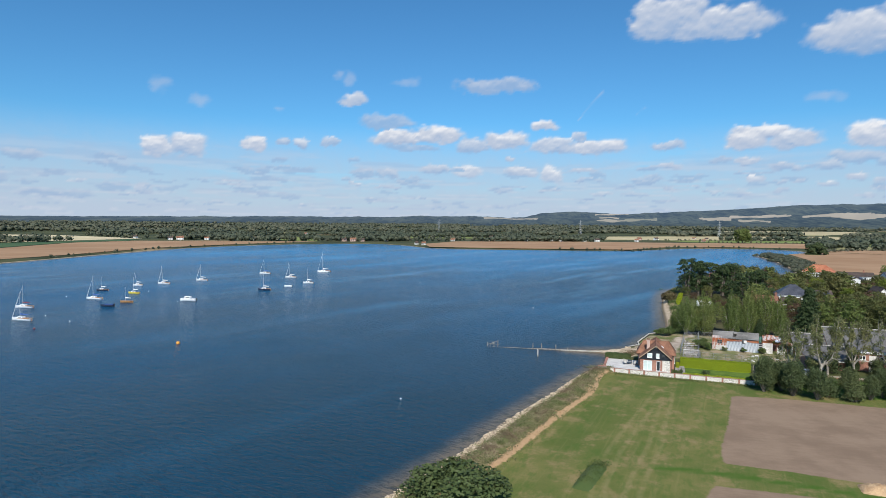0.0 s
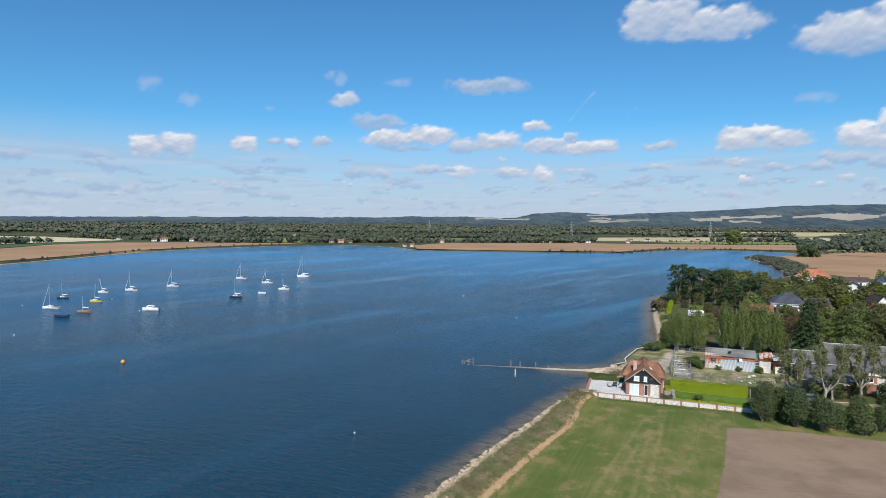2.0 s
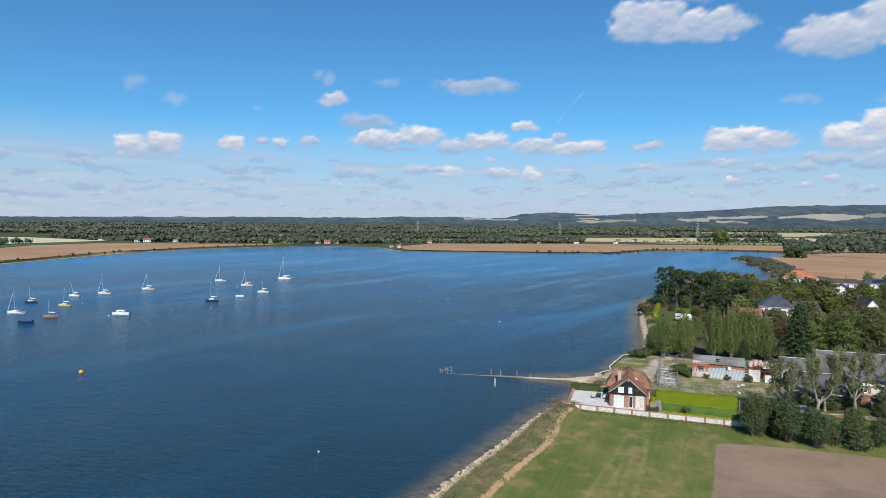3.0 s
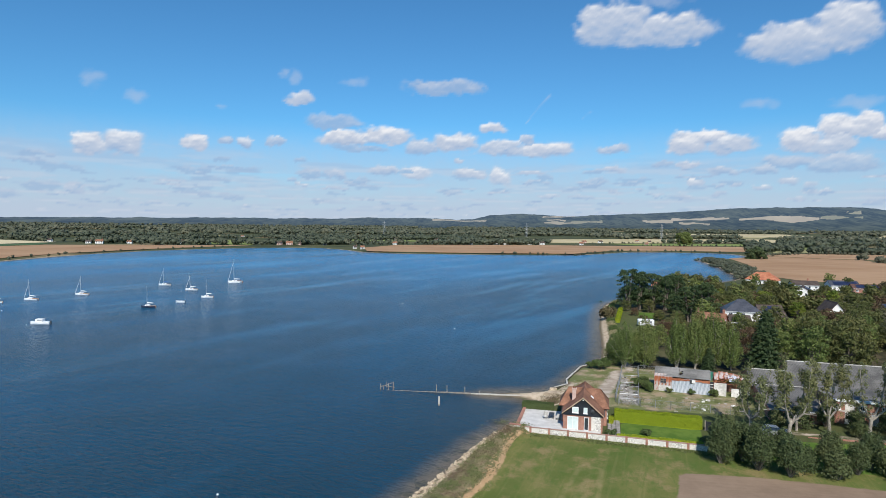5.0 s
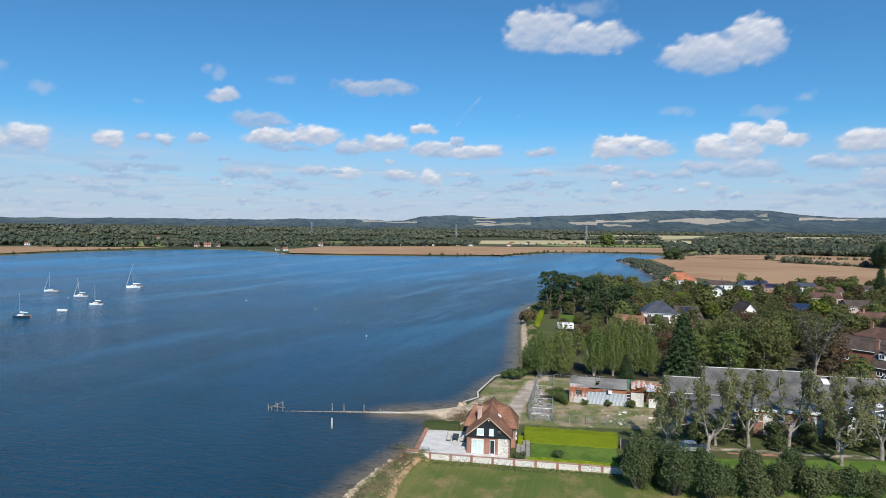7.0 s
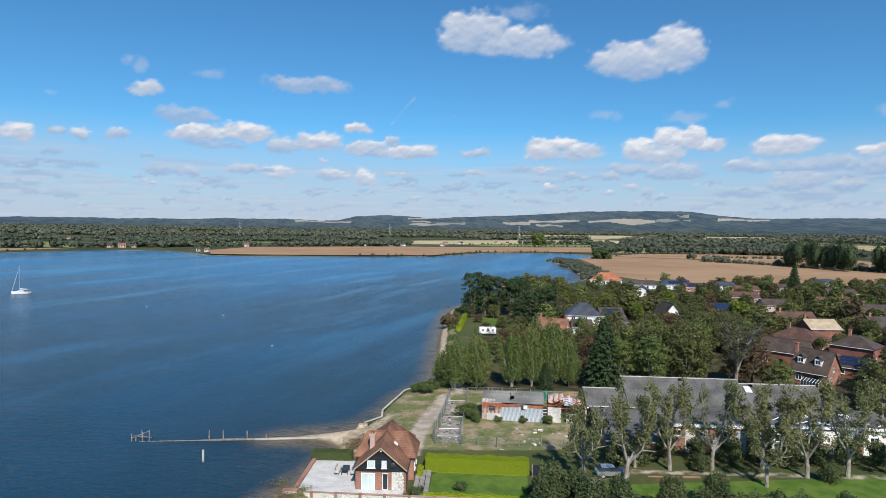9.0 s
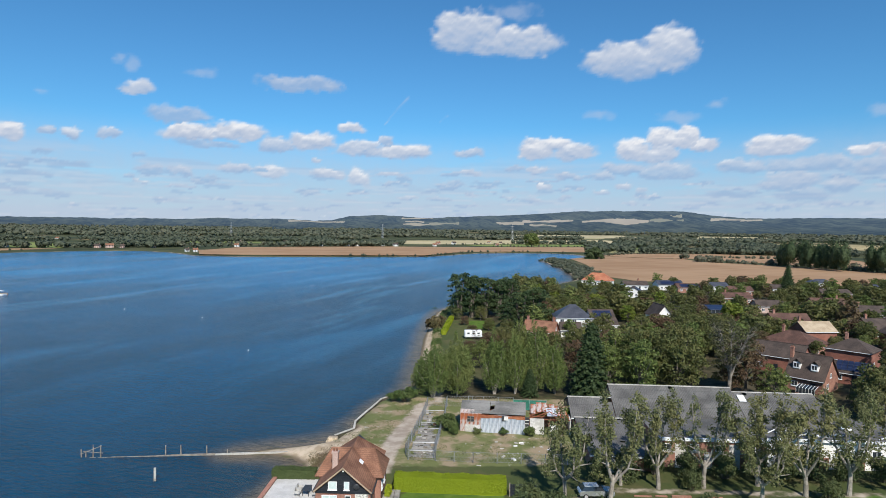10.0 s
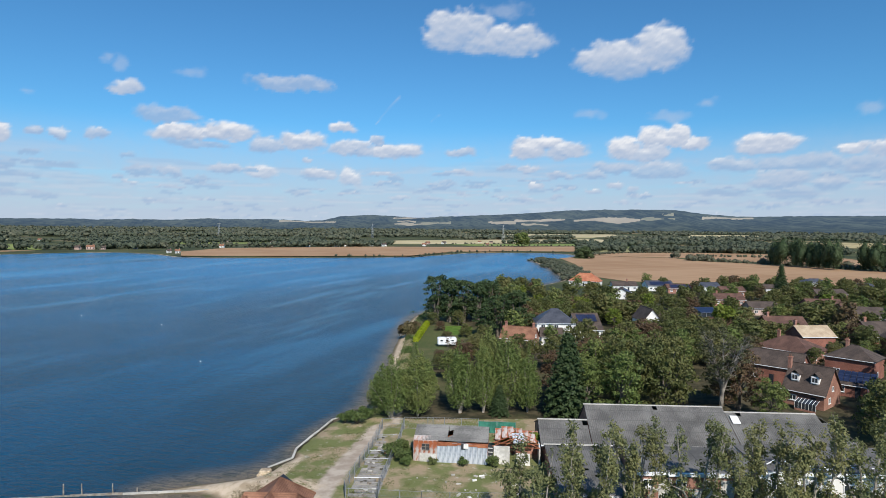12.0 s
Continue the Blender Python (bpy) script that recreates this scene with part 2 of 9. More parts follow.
def sheet_material(name, a, b, rust, share):
    """Corrugated sheet, with rust that runs down from above."""
    n = Nodes(name)
    w = n.nt.nodes.new("ShaderNodeTexWave")
    n.put(w.inputs["Vector"], n.local())
    w.bands_direction = "X"
    w.inputs["Scale"].default_value = 2.2
    run = n.noise(0.9, 5, 0.6, n.mapped((1, 1, 0.25), 0.0, n.local()))
    c = n.mix(n.ramp(n.noise(3.0, 4, 0.6, n.mapped((1, 1, 0.2), 0.0, n.local())), 0.35, 0.65), a, b)
    n.bump(w.outputs["Fac"], 0.05, 0.01)
    return n.done(n.mix(n.ramp(run, 0.62 - share, 0.70 - share), c, rust), 0.7, 0.1)


M["glass"] = glass_material()
M["flint"] = flint_material()
M["sheet_zinc"] = sheet_material("grey_corrugated_sheet", (0.27, 0.31, 0.36), (0.56, 0.59, 0.63), (0.34, 0.30, 0.28), 0.04)
M["sheet_rust"] = sheet_material("rusty_corrugated_sheet", (0.40, 0.36, 0.34), (0.55, 0.48, 0.44), (0.34, 0.10, 0.04), 0.18)
M["curtain"] = plain("pale_blind", (0.52, 0.60, 0.58), (0.62, 0.70, 0.68), 1, 6, 0.5)


def water_material():
    n = Nodes("sea_water")
    shallow, d = n.attr("shallow"), n.noise(0.05, 4)
    sep = n.nt.nodes.new("ShaderNodeSeparateXYZ")
    n.put(sep.inputs[0], n.pos)
    streak = n.noise(0.010, 4, 0.55, n.mapped((0.3, 1.0, 1), radians(52)))
    lanes = n.noise(0.030, 5, 0.6, n.mapped((0.2, 1.2, 1), radians(56)))
    # two blues in streaks stand in for bands of sky reflection
    streak_blue = n.ramp(n.math("ADD", n.math("MULTIPLY", d, 0.3), n.math("MULTIPLY", streak, 0.7)), 0.40, 0.60)
    deep = n.mix(streak_blue, (0.002, 0.040, 0.084), (0.003, 0.064, 0.146))
    # darker near and paler far, in place of how the surface reflects the sky
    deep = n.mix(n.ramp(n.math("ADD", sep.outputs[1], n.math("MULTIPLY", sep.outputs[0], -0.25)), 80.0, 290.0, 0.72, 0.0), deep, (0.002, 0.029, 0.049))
    far_sheen = n.ramp(n.math("ADD", sep.outputs[1], n.math("MULTIPLY", n.noise(0.006, 3), 260.0)), 240.0, 800.0)
    deep = n.mix(n.math("MULTIPLY", far_sheen, n.ramp(streak, 0.36, 0.6, 0.45, 0.95)), deep, (0.014, 0.155, 0.33))
    # pale lanes imitate sky mirrored in calm slicks; they also flatten the ripples
    slick_sheen = n.math("MULTIPLY", n.ramp(lanes, 0.50, 0.64), n.ramp(sep.outputs[1], 150.0, 420.0, 0.12, 1.0))
    deep = n.mix(n.math("MULTIPLY", slick_sheen, 0.55), deep, (0.045, 0.21, 0.37))
    bed = n.mix(n.noise(0.6, 4), (0.105, 0.090, 0.068), (0.18, 0.145, 0.105))
    weed = n.mix(n.ramp(n.noise(0.35, 4), 0.52, 0.62), bed, (0.09, 0.08, 0.055))
    c = n.mix(n.ramp(n.math("ADD", shallow, n.math("MULTIPLY", n.math("SUBTRACT", n.noise(0.2, 3), 0.5), 0.35)), 0.1, 0.95), deep, weed)
    ripples = n.noise(1.1, 4, 0.65, n.mapped((0.45, 1.4, 1), radians(-30)))
    chop = n.noise(0.55, 3, 0.6, n.mapped((0.6, 1.4, 1), radians(-38)))
    swell = n.noise(0.12, 4, 0.65, n.mapped((0.4, 1.5, 1), radians(-26)))
    calm = n.math("SUBTRACT", n.ramp(streak, 0.46, 0.64, 1.0, 0.65), n.math("MULTIPLY", slick_sheen, 0.4))
    n.bump(n.math("MULTIPLY", n.math("ADD", n.math("ADD", n.math("MULTIPLY", ripples, 1.0), n.math("MULTIPLY", chop, 1.1)), n.math("MULTIPLY", swell, 0.25)), calm), 1.0, 0.8)
    n.b.inputs["IOR"].default_value = 1.33
    return n.done(c, n.ramp(streak, 0.4, 0.65, 0.18, 0.26), 0.0, 0.28)


def ground_material():
    n = Nodes("land")
    shore, soil, lawn, track, yard, near = (n.attr(k) for k in ("shore", "soil", "lawn", "track", "yard", "near"))
    edge = n.math("MULTIPLY", n.math("SUBTRACT", n.noise(0.9, 4), 0.5), 1.6)
    tiny = n.noise(6.0, 4, 0.65)
    # rough country, darkened so gaps between far trees read as shade
    far = n.mix(n.ramp(n.noise(0.011, 3), 0.4, 0.6), (0.042, 0.054, 0.026), (0.082, 0.088, 0.040))
    far = n.mix(n.ramp(n.noise(0.004, 2), 0.58, 0.66), far, (0.24, 0.185, 0.10))
    # mown field with drive lines
    rows = n.noise(1.5, 3, 0.55, n.mapped((0.03, 1.1, 1), radians(66)))
    patch = n.noise(0.07, 5, 0.6)
    grass = n.mix(n.ramp(patch, 0.36, 0.66), (0.104, 0.130, 0.031), (0.185, 0.172, 0.058))
    grass = n.mix(n.math("MULTIPLY", n.ramp(rows, 0.52, 0.68), 0.22), grass, (0.28, 0.235, 0.10))
    stripe = n.noise(0.28, 2, 0.5, n.mapped((0.03, 1.0, 1), radians(66)))
    grass = n.mix(n.math("MULTIPLY", n.ramp(stripe, 0.42, 0.66), 0.3), grass, (0.082, 0.118, 0.028))
    grass = n.mix(n.math("MULTIPLY", n.ramp(n.noise(0.22, 5, 0.65), 0.47, 0.68), 0.8), grass, (0.28, 0.205, 0.10))
    grass = n.mix(n.ramp(tiny, 0.35, 0.8, 0.0, 0.4), grass, (0.07, 0.11, 0.022))
    grass = n.mix(n.math("MULTIPLY", n.ramp(n.noise(0.9, 5, 0.65, n.mapped((0.4, 1, 1), radians(70))), 0.46, 0.66), 0.6), grass, (0.075, 0.125, 0.024))
    # wheel ruts, a ditch and bare places
    wheel = n.math("ABSOLUTE", n.math("SUBTRACT", n.attr("wheel"), 0.85))
    worn = n.math("MULTIPLY", n.ramp(wheel, 0.55, 0.1), n.ramp(n.noise(0.5, 4, 0.6), 0.36, 0.55, 0.04, 0.19))
    grass = n.mix(worn, grass, (0.40, 0.30, 0.16))
    grass = n.mix(n.math("MULTIPLY", n.ramp(n.attr("ditch"), 1.3, 0.2), 0.85), grass, (0.055, 0.12, 0.015))
    base = n.mix(near, far, grass)
    floor = n.mix(n.ramp(n.noise(0.4, 4, 0.6), 0.38, 0.62), (0.035, 0.034, 0.018), (0.085, 0.070, 0.040))
    base = n.mix(n.math("MULTIPLY", n.ramp(n.math("ADD", n.attr("wood"), n.math("MULTIPLY", edge, 3.0)), -1.0, 2.0), n.ramp(n.noise(0.06, 3), 0.38, 0.5, 0.45, 1.0)), base, floor)
    # yard
    dry = n.mix(n.ramp(n.noise(0.25, 5, 0.6), 0.45, 0.64), (0.150, 0.165, 0.062), (0.33, 0.255, 0.165))
    dry = n.mix(n.math("MULTIPLY", n.ramp(n.noise(0.8, 5, 0.65), 0.6, 0.7), 0.8), dry, (0.46, 0.42, 0.36))
    base = n.mix(n.ramp(n.math("ADD", yard, edge), -0.4, 0.4), base, dry)
    sward = n.mix(n.ramp(n.noise(0.5, 4), 0.35, 0.65), (0.07, 0.132, 0.02), (0.118, 0.182, 0.034))
    base = n.mix(n.ramp(lawn, -0.15, 0.15), base, sward)
    gravel = n.mix(n.ramp(n.noise(0.5, 5, 0.6), 0.35, 0.65), (0.34, 0.275, 0.215), (0.49, 0.415, 0.335))
    base = n.mix(n.ramp(n.math("ADD", track, n.math("MULTIPLY", edge, 0.9)), -0.4, 0.5), base, gravel)
    # tilled soil
    furrow = n.noise(1.5, 3, 0.5, n.mapped((0.12, 1.3, 1), radians(-12)))
    clod = n.mix(n.ramp(n.math("ADD", n.math("MULTIPLY", n.noise(0.12, 5, 0.65), 0.85), n.math("MULTIPLY", furrow, 0.15)), 0.36, 0.64), (0.215, 0.150, 0.103), (0.282, 0.202, 0.140))
    base = n.mix(n.ramp(n.math("ADD", soil, n.math("MULTIPLY", edge, 0.45)), -0.2, 0.2), base, clod)
    # bank above the shore: earth, scrub, shingle
    band = n.math("ADD", shore, n.math("MULTIPLY", edge, 0.8))
    scrub = n.mix(n.ramp(n.noise(0.5, 4), 0.4, 0.6), (0.15, 0.15, 0.06), (0.26, 0.21, 0.12))
    earth = n.mix(n.noise(1.2, 4), (0.36, 0.225, 0.12), (0.52, 0.35, 0.20))
    banked = n.mix(n.math("MULTIPLY", n.ramp(band, 8.4, 8.8), n.ramp(n.noise(0.25, 3), 0.32, 0.42)), scrub, earth)
    base = n.mix(n.math("MULTIPLY", n.ramp(band, 9.7, 9.3), n.attr("bank")), base, banked)
    sand = n.mix(n.ramp(n.noise(0.7, 5, 0.6), 0.35, 0.65), (0.37, 0.285, 0.19), (0.56, 0.455, 0.335))
    wet = n.mix(n.ramp(n.noise(0.5, 4), 0.45, 0.65), (0.15, 0.115, 0.08), (0.10, 0.095, 0.05))
    sand = n.mix(n.ramp(shore, 0.3, 1.4), wet, sand)
    base = n.mix(n.ramp(n.math("ADD", band, n.math("MULTIPLY", n.attr("sandy"), -4.0)), 2.6, 1.6), base, sand)
    base = n.mix(n.math("MULTIPLY", n.ramp(n.math("ADD", n.attr("sandy"), n.math("MULTIPLY", edge, 0.3)), 0.3, 0.8), n.ramp(n.noise(0.45, 4, 0.6), 0.42, 0.56)), base, sand)
    n.bump(n.math("ADD", tiny, n.math("MULTIPLY", furrow, 0.4)), 0.5, 0.08)
    return n.done(base, 0.95, 0.0, 0.15)


def field_material(name, a, b, turn, lines=0.5):
    n = Nodes(name)
    r = n.noise(0.12, 3, 0.5, n.mapped((0.06, 1.0, 1), turn))
    f = n.math("ADD", n.math("MULTIPLY", n.noise(0.012, 4), 0.65), n.math("MULTIPLY", r, 0.35))
    return n.done(n.mix(n.ramp(f, 0.38, 0.62), a, b), 0.95, 0.0, 0.1)


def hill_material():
    n = Nodes("hazed_hill")
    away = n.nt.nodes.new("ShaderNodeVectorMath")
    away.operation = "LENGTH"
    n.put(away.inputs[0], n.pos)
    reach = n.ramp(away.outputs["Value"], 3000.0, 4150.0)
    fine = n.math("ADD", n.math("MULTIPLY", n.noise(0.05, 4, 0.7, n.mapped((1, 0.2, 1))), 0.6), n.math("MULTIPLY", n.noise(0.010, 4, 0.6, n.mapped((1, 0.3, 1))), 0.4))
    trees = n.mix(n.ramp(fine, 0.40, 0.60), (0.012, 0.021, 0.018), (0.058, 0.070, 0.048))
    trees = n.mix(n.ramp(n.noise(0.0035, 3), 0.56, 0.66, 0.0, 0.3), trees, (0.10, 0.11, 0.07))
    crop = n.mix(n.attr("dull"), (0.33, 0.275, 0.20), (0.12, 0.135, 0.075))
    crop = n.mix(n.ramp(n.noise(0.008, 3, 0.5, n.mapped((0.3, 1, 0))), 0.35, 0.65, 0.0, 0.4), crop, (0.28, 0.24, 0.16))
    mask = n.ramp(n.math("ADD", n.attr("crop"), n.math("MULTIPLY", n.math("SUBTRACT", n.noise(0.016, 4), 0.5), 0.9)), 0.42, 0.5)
    # a bluish glow stands in for haze, stronger with distance
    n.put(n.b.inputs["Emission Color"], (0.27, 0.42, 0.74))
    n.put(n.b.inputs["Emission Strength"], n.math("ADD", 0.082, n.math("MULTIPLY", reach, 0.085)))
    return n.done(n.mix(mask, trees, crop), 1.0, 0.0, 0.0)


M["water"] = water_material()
M["ground"] = ground_material()
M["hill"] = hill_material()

# ---- building helpers ----


def mesh_of(name, verts, faces, smooth=False):
    me = bpy.data.meshes.new(name)
    me.from_pydata([tuple(map(float, v)) for v in verts], [], [tuple(map(int, f)) for f in faces])
    if smooth:
        me.polygons.foreach_set("use_smooth", [True] * len(me.polygons))
    me.update()
    return me


def part(name, shape, material, parent, label=""):
    """One mesh object, from a bmesh or a mesh, under a thing or a part."""
    if isinstance(shape, bmesh.types.BMesh):
        me = bpy.data.meshes.new(name)
        bmesh.ops.recalc_face_normals(shape, faces=shape.faces)
        shape.to_mesh(me)
        shape.free()
    else:
        me = shape
    if not me.materials:
        me.materials.append(material)
    ob = new(name, me)
    if parent is not None:
        ob.parent = parent
    if label:
        ob["label"] = label
    return ob


def thing(name, m, label, category, group="", kind=""):
    ob = new(name)
    ob.empty_display_size = 0.2
    ob.matrix_basis = m
    return tagged(ob, label, category, group, kind)


def box(bm, x0, x1, y0, y1, z0, z1, bevel=0.0):
    made = bmesh.ops.create_cube(bm, size=1.0)["verts"]
    for v in made:
        v.co = Vector((x0 + (v.co.x + 0.5) * (x1 - x0), y0 + (v.co.y + 0.5) * (y1 - y0), z0 + (v.co.z + 0.5) * (z1 - z0)))
    if bevel:
        edges = list({e for v in made for e in v.link_edges})
        bmesh.ops.bevel(bm, geom=edges, offset=bevel, segments=1, affect="EDGES")
    return bm


def a_box(*spans, bevel=0.0):
    return box(bmesh.new(), *spans, bevel=bevel)


def prism(bm, outline, lift, z0=0.0):
    """An outline (x, y) raised from z0 by lift."""
    low = [bm.verts.new((x, y, z0)) for x, y in outline]
    top = [bm.verts.new((x, y, z0 + lift)) for x, y in outline]
    bm.faces.new(low[::-1])
    bm.faces.new(top)
    for i in range(len(low)):
        j = (i + 1) % len(low)
        bm.faces.new((low[i], low[j], top[j], top[i]))
    return bm


def slab(bm, corners, thick):
    """A flat plate of a given thickness below its corners (roof planes)."""
    c = [Vector(p) for p in corners]
    n = (c[1] - c[0]).cross(c[2] - c[0]).normalized()
    if n.z < 0:
        n = -n
    top = [bm.verts.new(p) for p in c]
    low = [bm.verts.new(p - n * thick) for p in c]
    bm.faces.new(top)
    bm.faces.new(low[::-1])
    for i in range(len(c)):
        j = (i + 1) % len(c)
        bm.faces.new((top[i], low[i], low[j], top[j]))
    return bm


def tube(bm, points, radii, sides=7):
    """A tapered limb through points."""
    rings = []
    for i, (p, r) in enumerate(zip(points, radii)):
        p = Vector(p)
        a, b = Vector(points[max(i - 1, 0)]), Vector(points[min(i + 1, len(points) - 1)])
        q = (b - a).to_track_quat("Z", "Y")
        rings.append([bm.verts.new(p + q @ Vector((r * math.cos(k * math.tau / sides), r * math.sin(k * math.tau / sides), 0))) for k in range(sides)])
    for lo, hi in zip(rings, rings[1:]):
        for k in range(sides):
            bm.faces.new((lo[k], lo[(k + 1) % sides], hi[(k + 1) % sides], hi[k]))
    bm.faces.new(rings[0][::-1])
    bm.faces.new(rings[-1])
    return bm


def rod(bm, a, b, r, sides=6):
    return tube(bm, [a, b], [r, r], sides)


def leaf_mesh(name, centres, size, gen, upright=0.0, facing=None, loose=0.55):
    """Many small lozenge leaves: turned every way, or lying in the skin of a clump that faces outward."""
    n = len(centres)
    if facing is None:
        a = gen.normal(size=(n, 3))
        a[:, 2] = a[:, 2] * (1 - upright) + upright * 1.5
        b = np.cross(a, gen.normal(size=(n, 3)))
    else:
        up = facing + loose * gen.normal(size=(n, 3))
        a = np.cross(up, gen.normal(size=(n, 3)))
        if upright:
            rise = np.array([0, 0, 1.0]) - up * (up[:, 2] / np.maximum((up ** 2).sum(1), 1e-6))[:, None]
            a = a * (1 - upright) + rise * upright * 2
        b = np.cross(up, a)
    a /= np.maximum(np.linalg.norm(a, axis=1), 1e-6)[:, None]
    b /= np.maximum(np.linalg.norm(b, axis=1), 1e-6)[:, None]
    s = (size * gen.uniform(0.6, 1.35, n))[:, None]
    v = np.stack([centres - a * s, centres + b * s * 0.6, centres + a * s, centres - b * s * 0.6], 1).reshape(-1, 3)
    me = bpy.data.meshes.new(name)
    me.vertices.add(4 * n)
    me.vertices.foreach_set("co", v.ravel().astype(np.float32))
    me.loops.add(4 * n)
    me.loops.foreach_set("vertex_index", np.arange(4 * n, dtype=np.int32))
    me.polygons.add(n)
    me.polygons.foreach_set("loop_start", np.arange(0, 4 * n, 4, dtype=np.int32))
    me.update(calc_edges=True)
    return me


def shell(gen, centre, radii, n, inner=0.55):
    """Points in the skin of a clump and the way that they face."""
    d = gen.normal(size=(n, 3))
    d[:, 2] = np.where(d[:, 2] < -0.3, -d[:, 2] * 0.6, d[:, 2])
    d /= np.linalg.norm(d, axis=1)[:, None]
    return np.array(centre) + d * np.array(radii) * (inner + (1.05 - inner) * gen.random((n, 1)) ** 0.6), d


# ---- plan ----
def rounded(points, rounds=2):
    p = np.array(points, float)
    for _ in range(rounds):
        q = np.roll(p, -1, 0)
        p = np.stack([0.75 * p + 0.25 * q, 0.25 * p + 0.75 * q], 1).reshape(-1, 2)
    return p


def inside_distance(poly, x, y):
    """Distance to a closed outline, positive inside."""
    best = np.full(x.shape, 1e9)
    inn = np.zeros(x.shape, bool)
    for (ax, ay), (bx, by) in zip(poly, np.roll(poly, -1, 0)):
        ex, ey = bx - ax, by - ay
        t = np.clip(((x - ax) * ex + (y - ay) * ey) / (ex * ex + ey * ey + 1e-12), 0, 1)
        best = np.minimum(best, (x - ax - t * ex) ** 2 + (y - ay - t * ey) ** 2)
        if ay != by:
            inn ^= ((ay > y) != (by > y)) & (x < ax + (y - ay) * ex / ey)
    return np.where(inn, 1, -1) * np.sqrt(best)


def line_distance(line, x, y):
    best = np.full(x.shape, 1e9)
    for (ax, ay), (bx, by) in zip(line, line[1:]):
        ex, ey = bx - ax, by - ay
        t = np.clip(((x - ax) * ex + (y - ay) * ey) / (ex * ex + ey * ey), 0, 1)
        best = np.minimum(best, np.hypot(x - ax - t * ex, y - ay - t * ey))
    return best


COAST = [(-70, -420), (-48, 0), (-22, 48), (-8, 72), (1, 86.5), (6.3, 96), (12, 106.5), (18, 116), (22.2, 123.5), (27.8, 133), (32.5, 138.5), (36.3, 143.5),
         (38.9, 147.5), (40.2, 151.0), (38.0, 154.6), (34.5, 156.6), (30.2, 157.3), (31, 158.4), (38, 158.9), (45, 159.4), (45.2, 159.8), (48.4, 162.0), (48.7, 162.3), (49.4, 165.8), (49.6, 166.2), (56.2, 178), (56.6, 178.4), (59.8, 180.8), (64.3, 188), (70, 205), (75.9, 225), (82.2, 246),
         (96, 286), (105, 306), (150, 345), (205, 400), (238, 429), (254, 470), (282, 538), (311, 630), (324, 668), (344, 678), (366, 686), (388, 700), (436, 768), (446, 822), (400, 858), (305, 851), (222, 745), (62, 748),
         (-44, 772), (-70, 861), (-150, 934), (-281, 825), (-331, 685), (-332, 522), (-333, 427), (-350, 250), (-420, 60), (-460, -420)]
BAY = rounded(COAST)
WALL_A, WALL_B = Vector((32.1, 134.4)), Vector((60.6, 124.3))
SITE = math.atan2(WALL_B.y - WALL_A.y, WALL_B.x - WALL_A.x)
wall_dir = (WALL_B - WALL_A).normalized()
wall_out = Vector((-wall_dir.y, wall_dir.x))


def smooth(v, lo, hi):
    t = np.clip((v - lo) / (hi - lo), 0, 1)
    return t * t * (3 - 2 * t)


def bank_scale(y):
    """How much narrower the shore bank is than nine metres; it tapers towards the garden wall."""
    return 1.28 + 0.75 * smooth(np.asarray(y, float), 116, 134)


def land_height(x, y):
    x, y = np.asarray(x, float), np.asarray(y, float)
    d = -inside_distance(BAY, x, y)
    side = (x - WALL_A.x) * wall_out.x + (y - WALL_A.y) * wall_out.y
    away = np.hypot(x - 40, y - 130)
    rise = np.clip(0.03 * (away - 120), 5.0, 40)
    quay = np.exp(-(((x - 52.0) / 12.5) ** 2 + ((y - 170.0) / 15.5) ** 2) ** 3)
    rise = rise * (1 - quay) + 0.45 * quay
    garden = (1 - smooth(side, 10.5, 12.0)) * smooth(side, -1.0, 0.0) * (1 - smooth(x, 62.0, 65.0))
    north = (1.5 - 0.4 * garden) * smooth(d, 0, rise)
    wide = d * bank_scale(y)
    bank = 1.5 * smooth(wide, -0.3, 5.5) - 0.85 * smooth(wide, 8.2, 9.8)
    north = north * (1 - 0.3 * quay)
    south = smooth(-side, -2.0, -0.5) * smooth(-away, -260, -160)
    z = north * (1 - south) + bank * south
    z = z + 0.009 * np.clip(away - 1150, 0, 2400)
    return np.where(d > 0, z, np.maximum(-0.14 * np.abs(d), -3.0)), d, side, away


def axis(lo, hi, step, low_end, high_end, grow=1.035):
    mid = list(np.arange(lo, hi, step))
    s, v, up = step, hi, []
    while v < high_end:
        up.append(v)
        s *= grow
        v += s
    s, v, down = step, lo - step, []
    while v > low_end:
        down.append(v)
        s *= grow
        v -= s
    return np.array(down[::-1] + mid + up)


def sheet(name, xs, ys, zs, attributes, material):
    nx, ny = len(xs), len(ys)
    gx, gy = np.meshgrid(xs, ys)
    me = bpy.data.meshes.new(name)
    me.vertices.add(nx * ny)
    me.vertices.foreach_set("co", np.stack([gx, gy, zs], 2).astype(np.float32).ravel())
    i = (np.arange(ny - 1)[:, None] * nx + np.arange(nx - 1)[None, :]).ravel()
    quads = np.stack([i, i + 1, i + nx + 1, i + nx], 1).astype(np.int32)
    me.loops.add(quads.size)
    me.loops.foreach_set("vertex_index", quads.ravel())
    me.polygons.add(len(quads))
    me.polygons.foreach_set("loop_start", np.arange(0, quads.size, 4, dtype=np.int32))
    me.polygons.foreach_set("use_smooth", np.ones(len(quads), bool))
    for key, values in attributes.items():
        me.attributes.new(key, "FLOAT", "POINT").data.foreach_set("value", values.astype(np.float32).ravel())
    me.update(calc_edges=True)
    me.materials.append(material)
    return new(name, me)


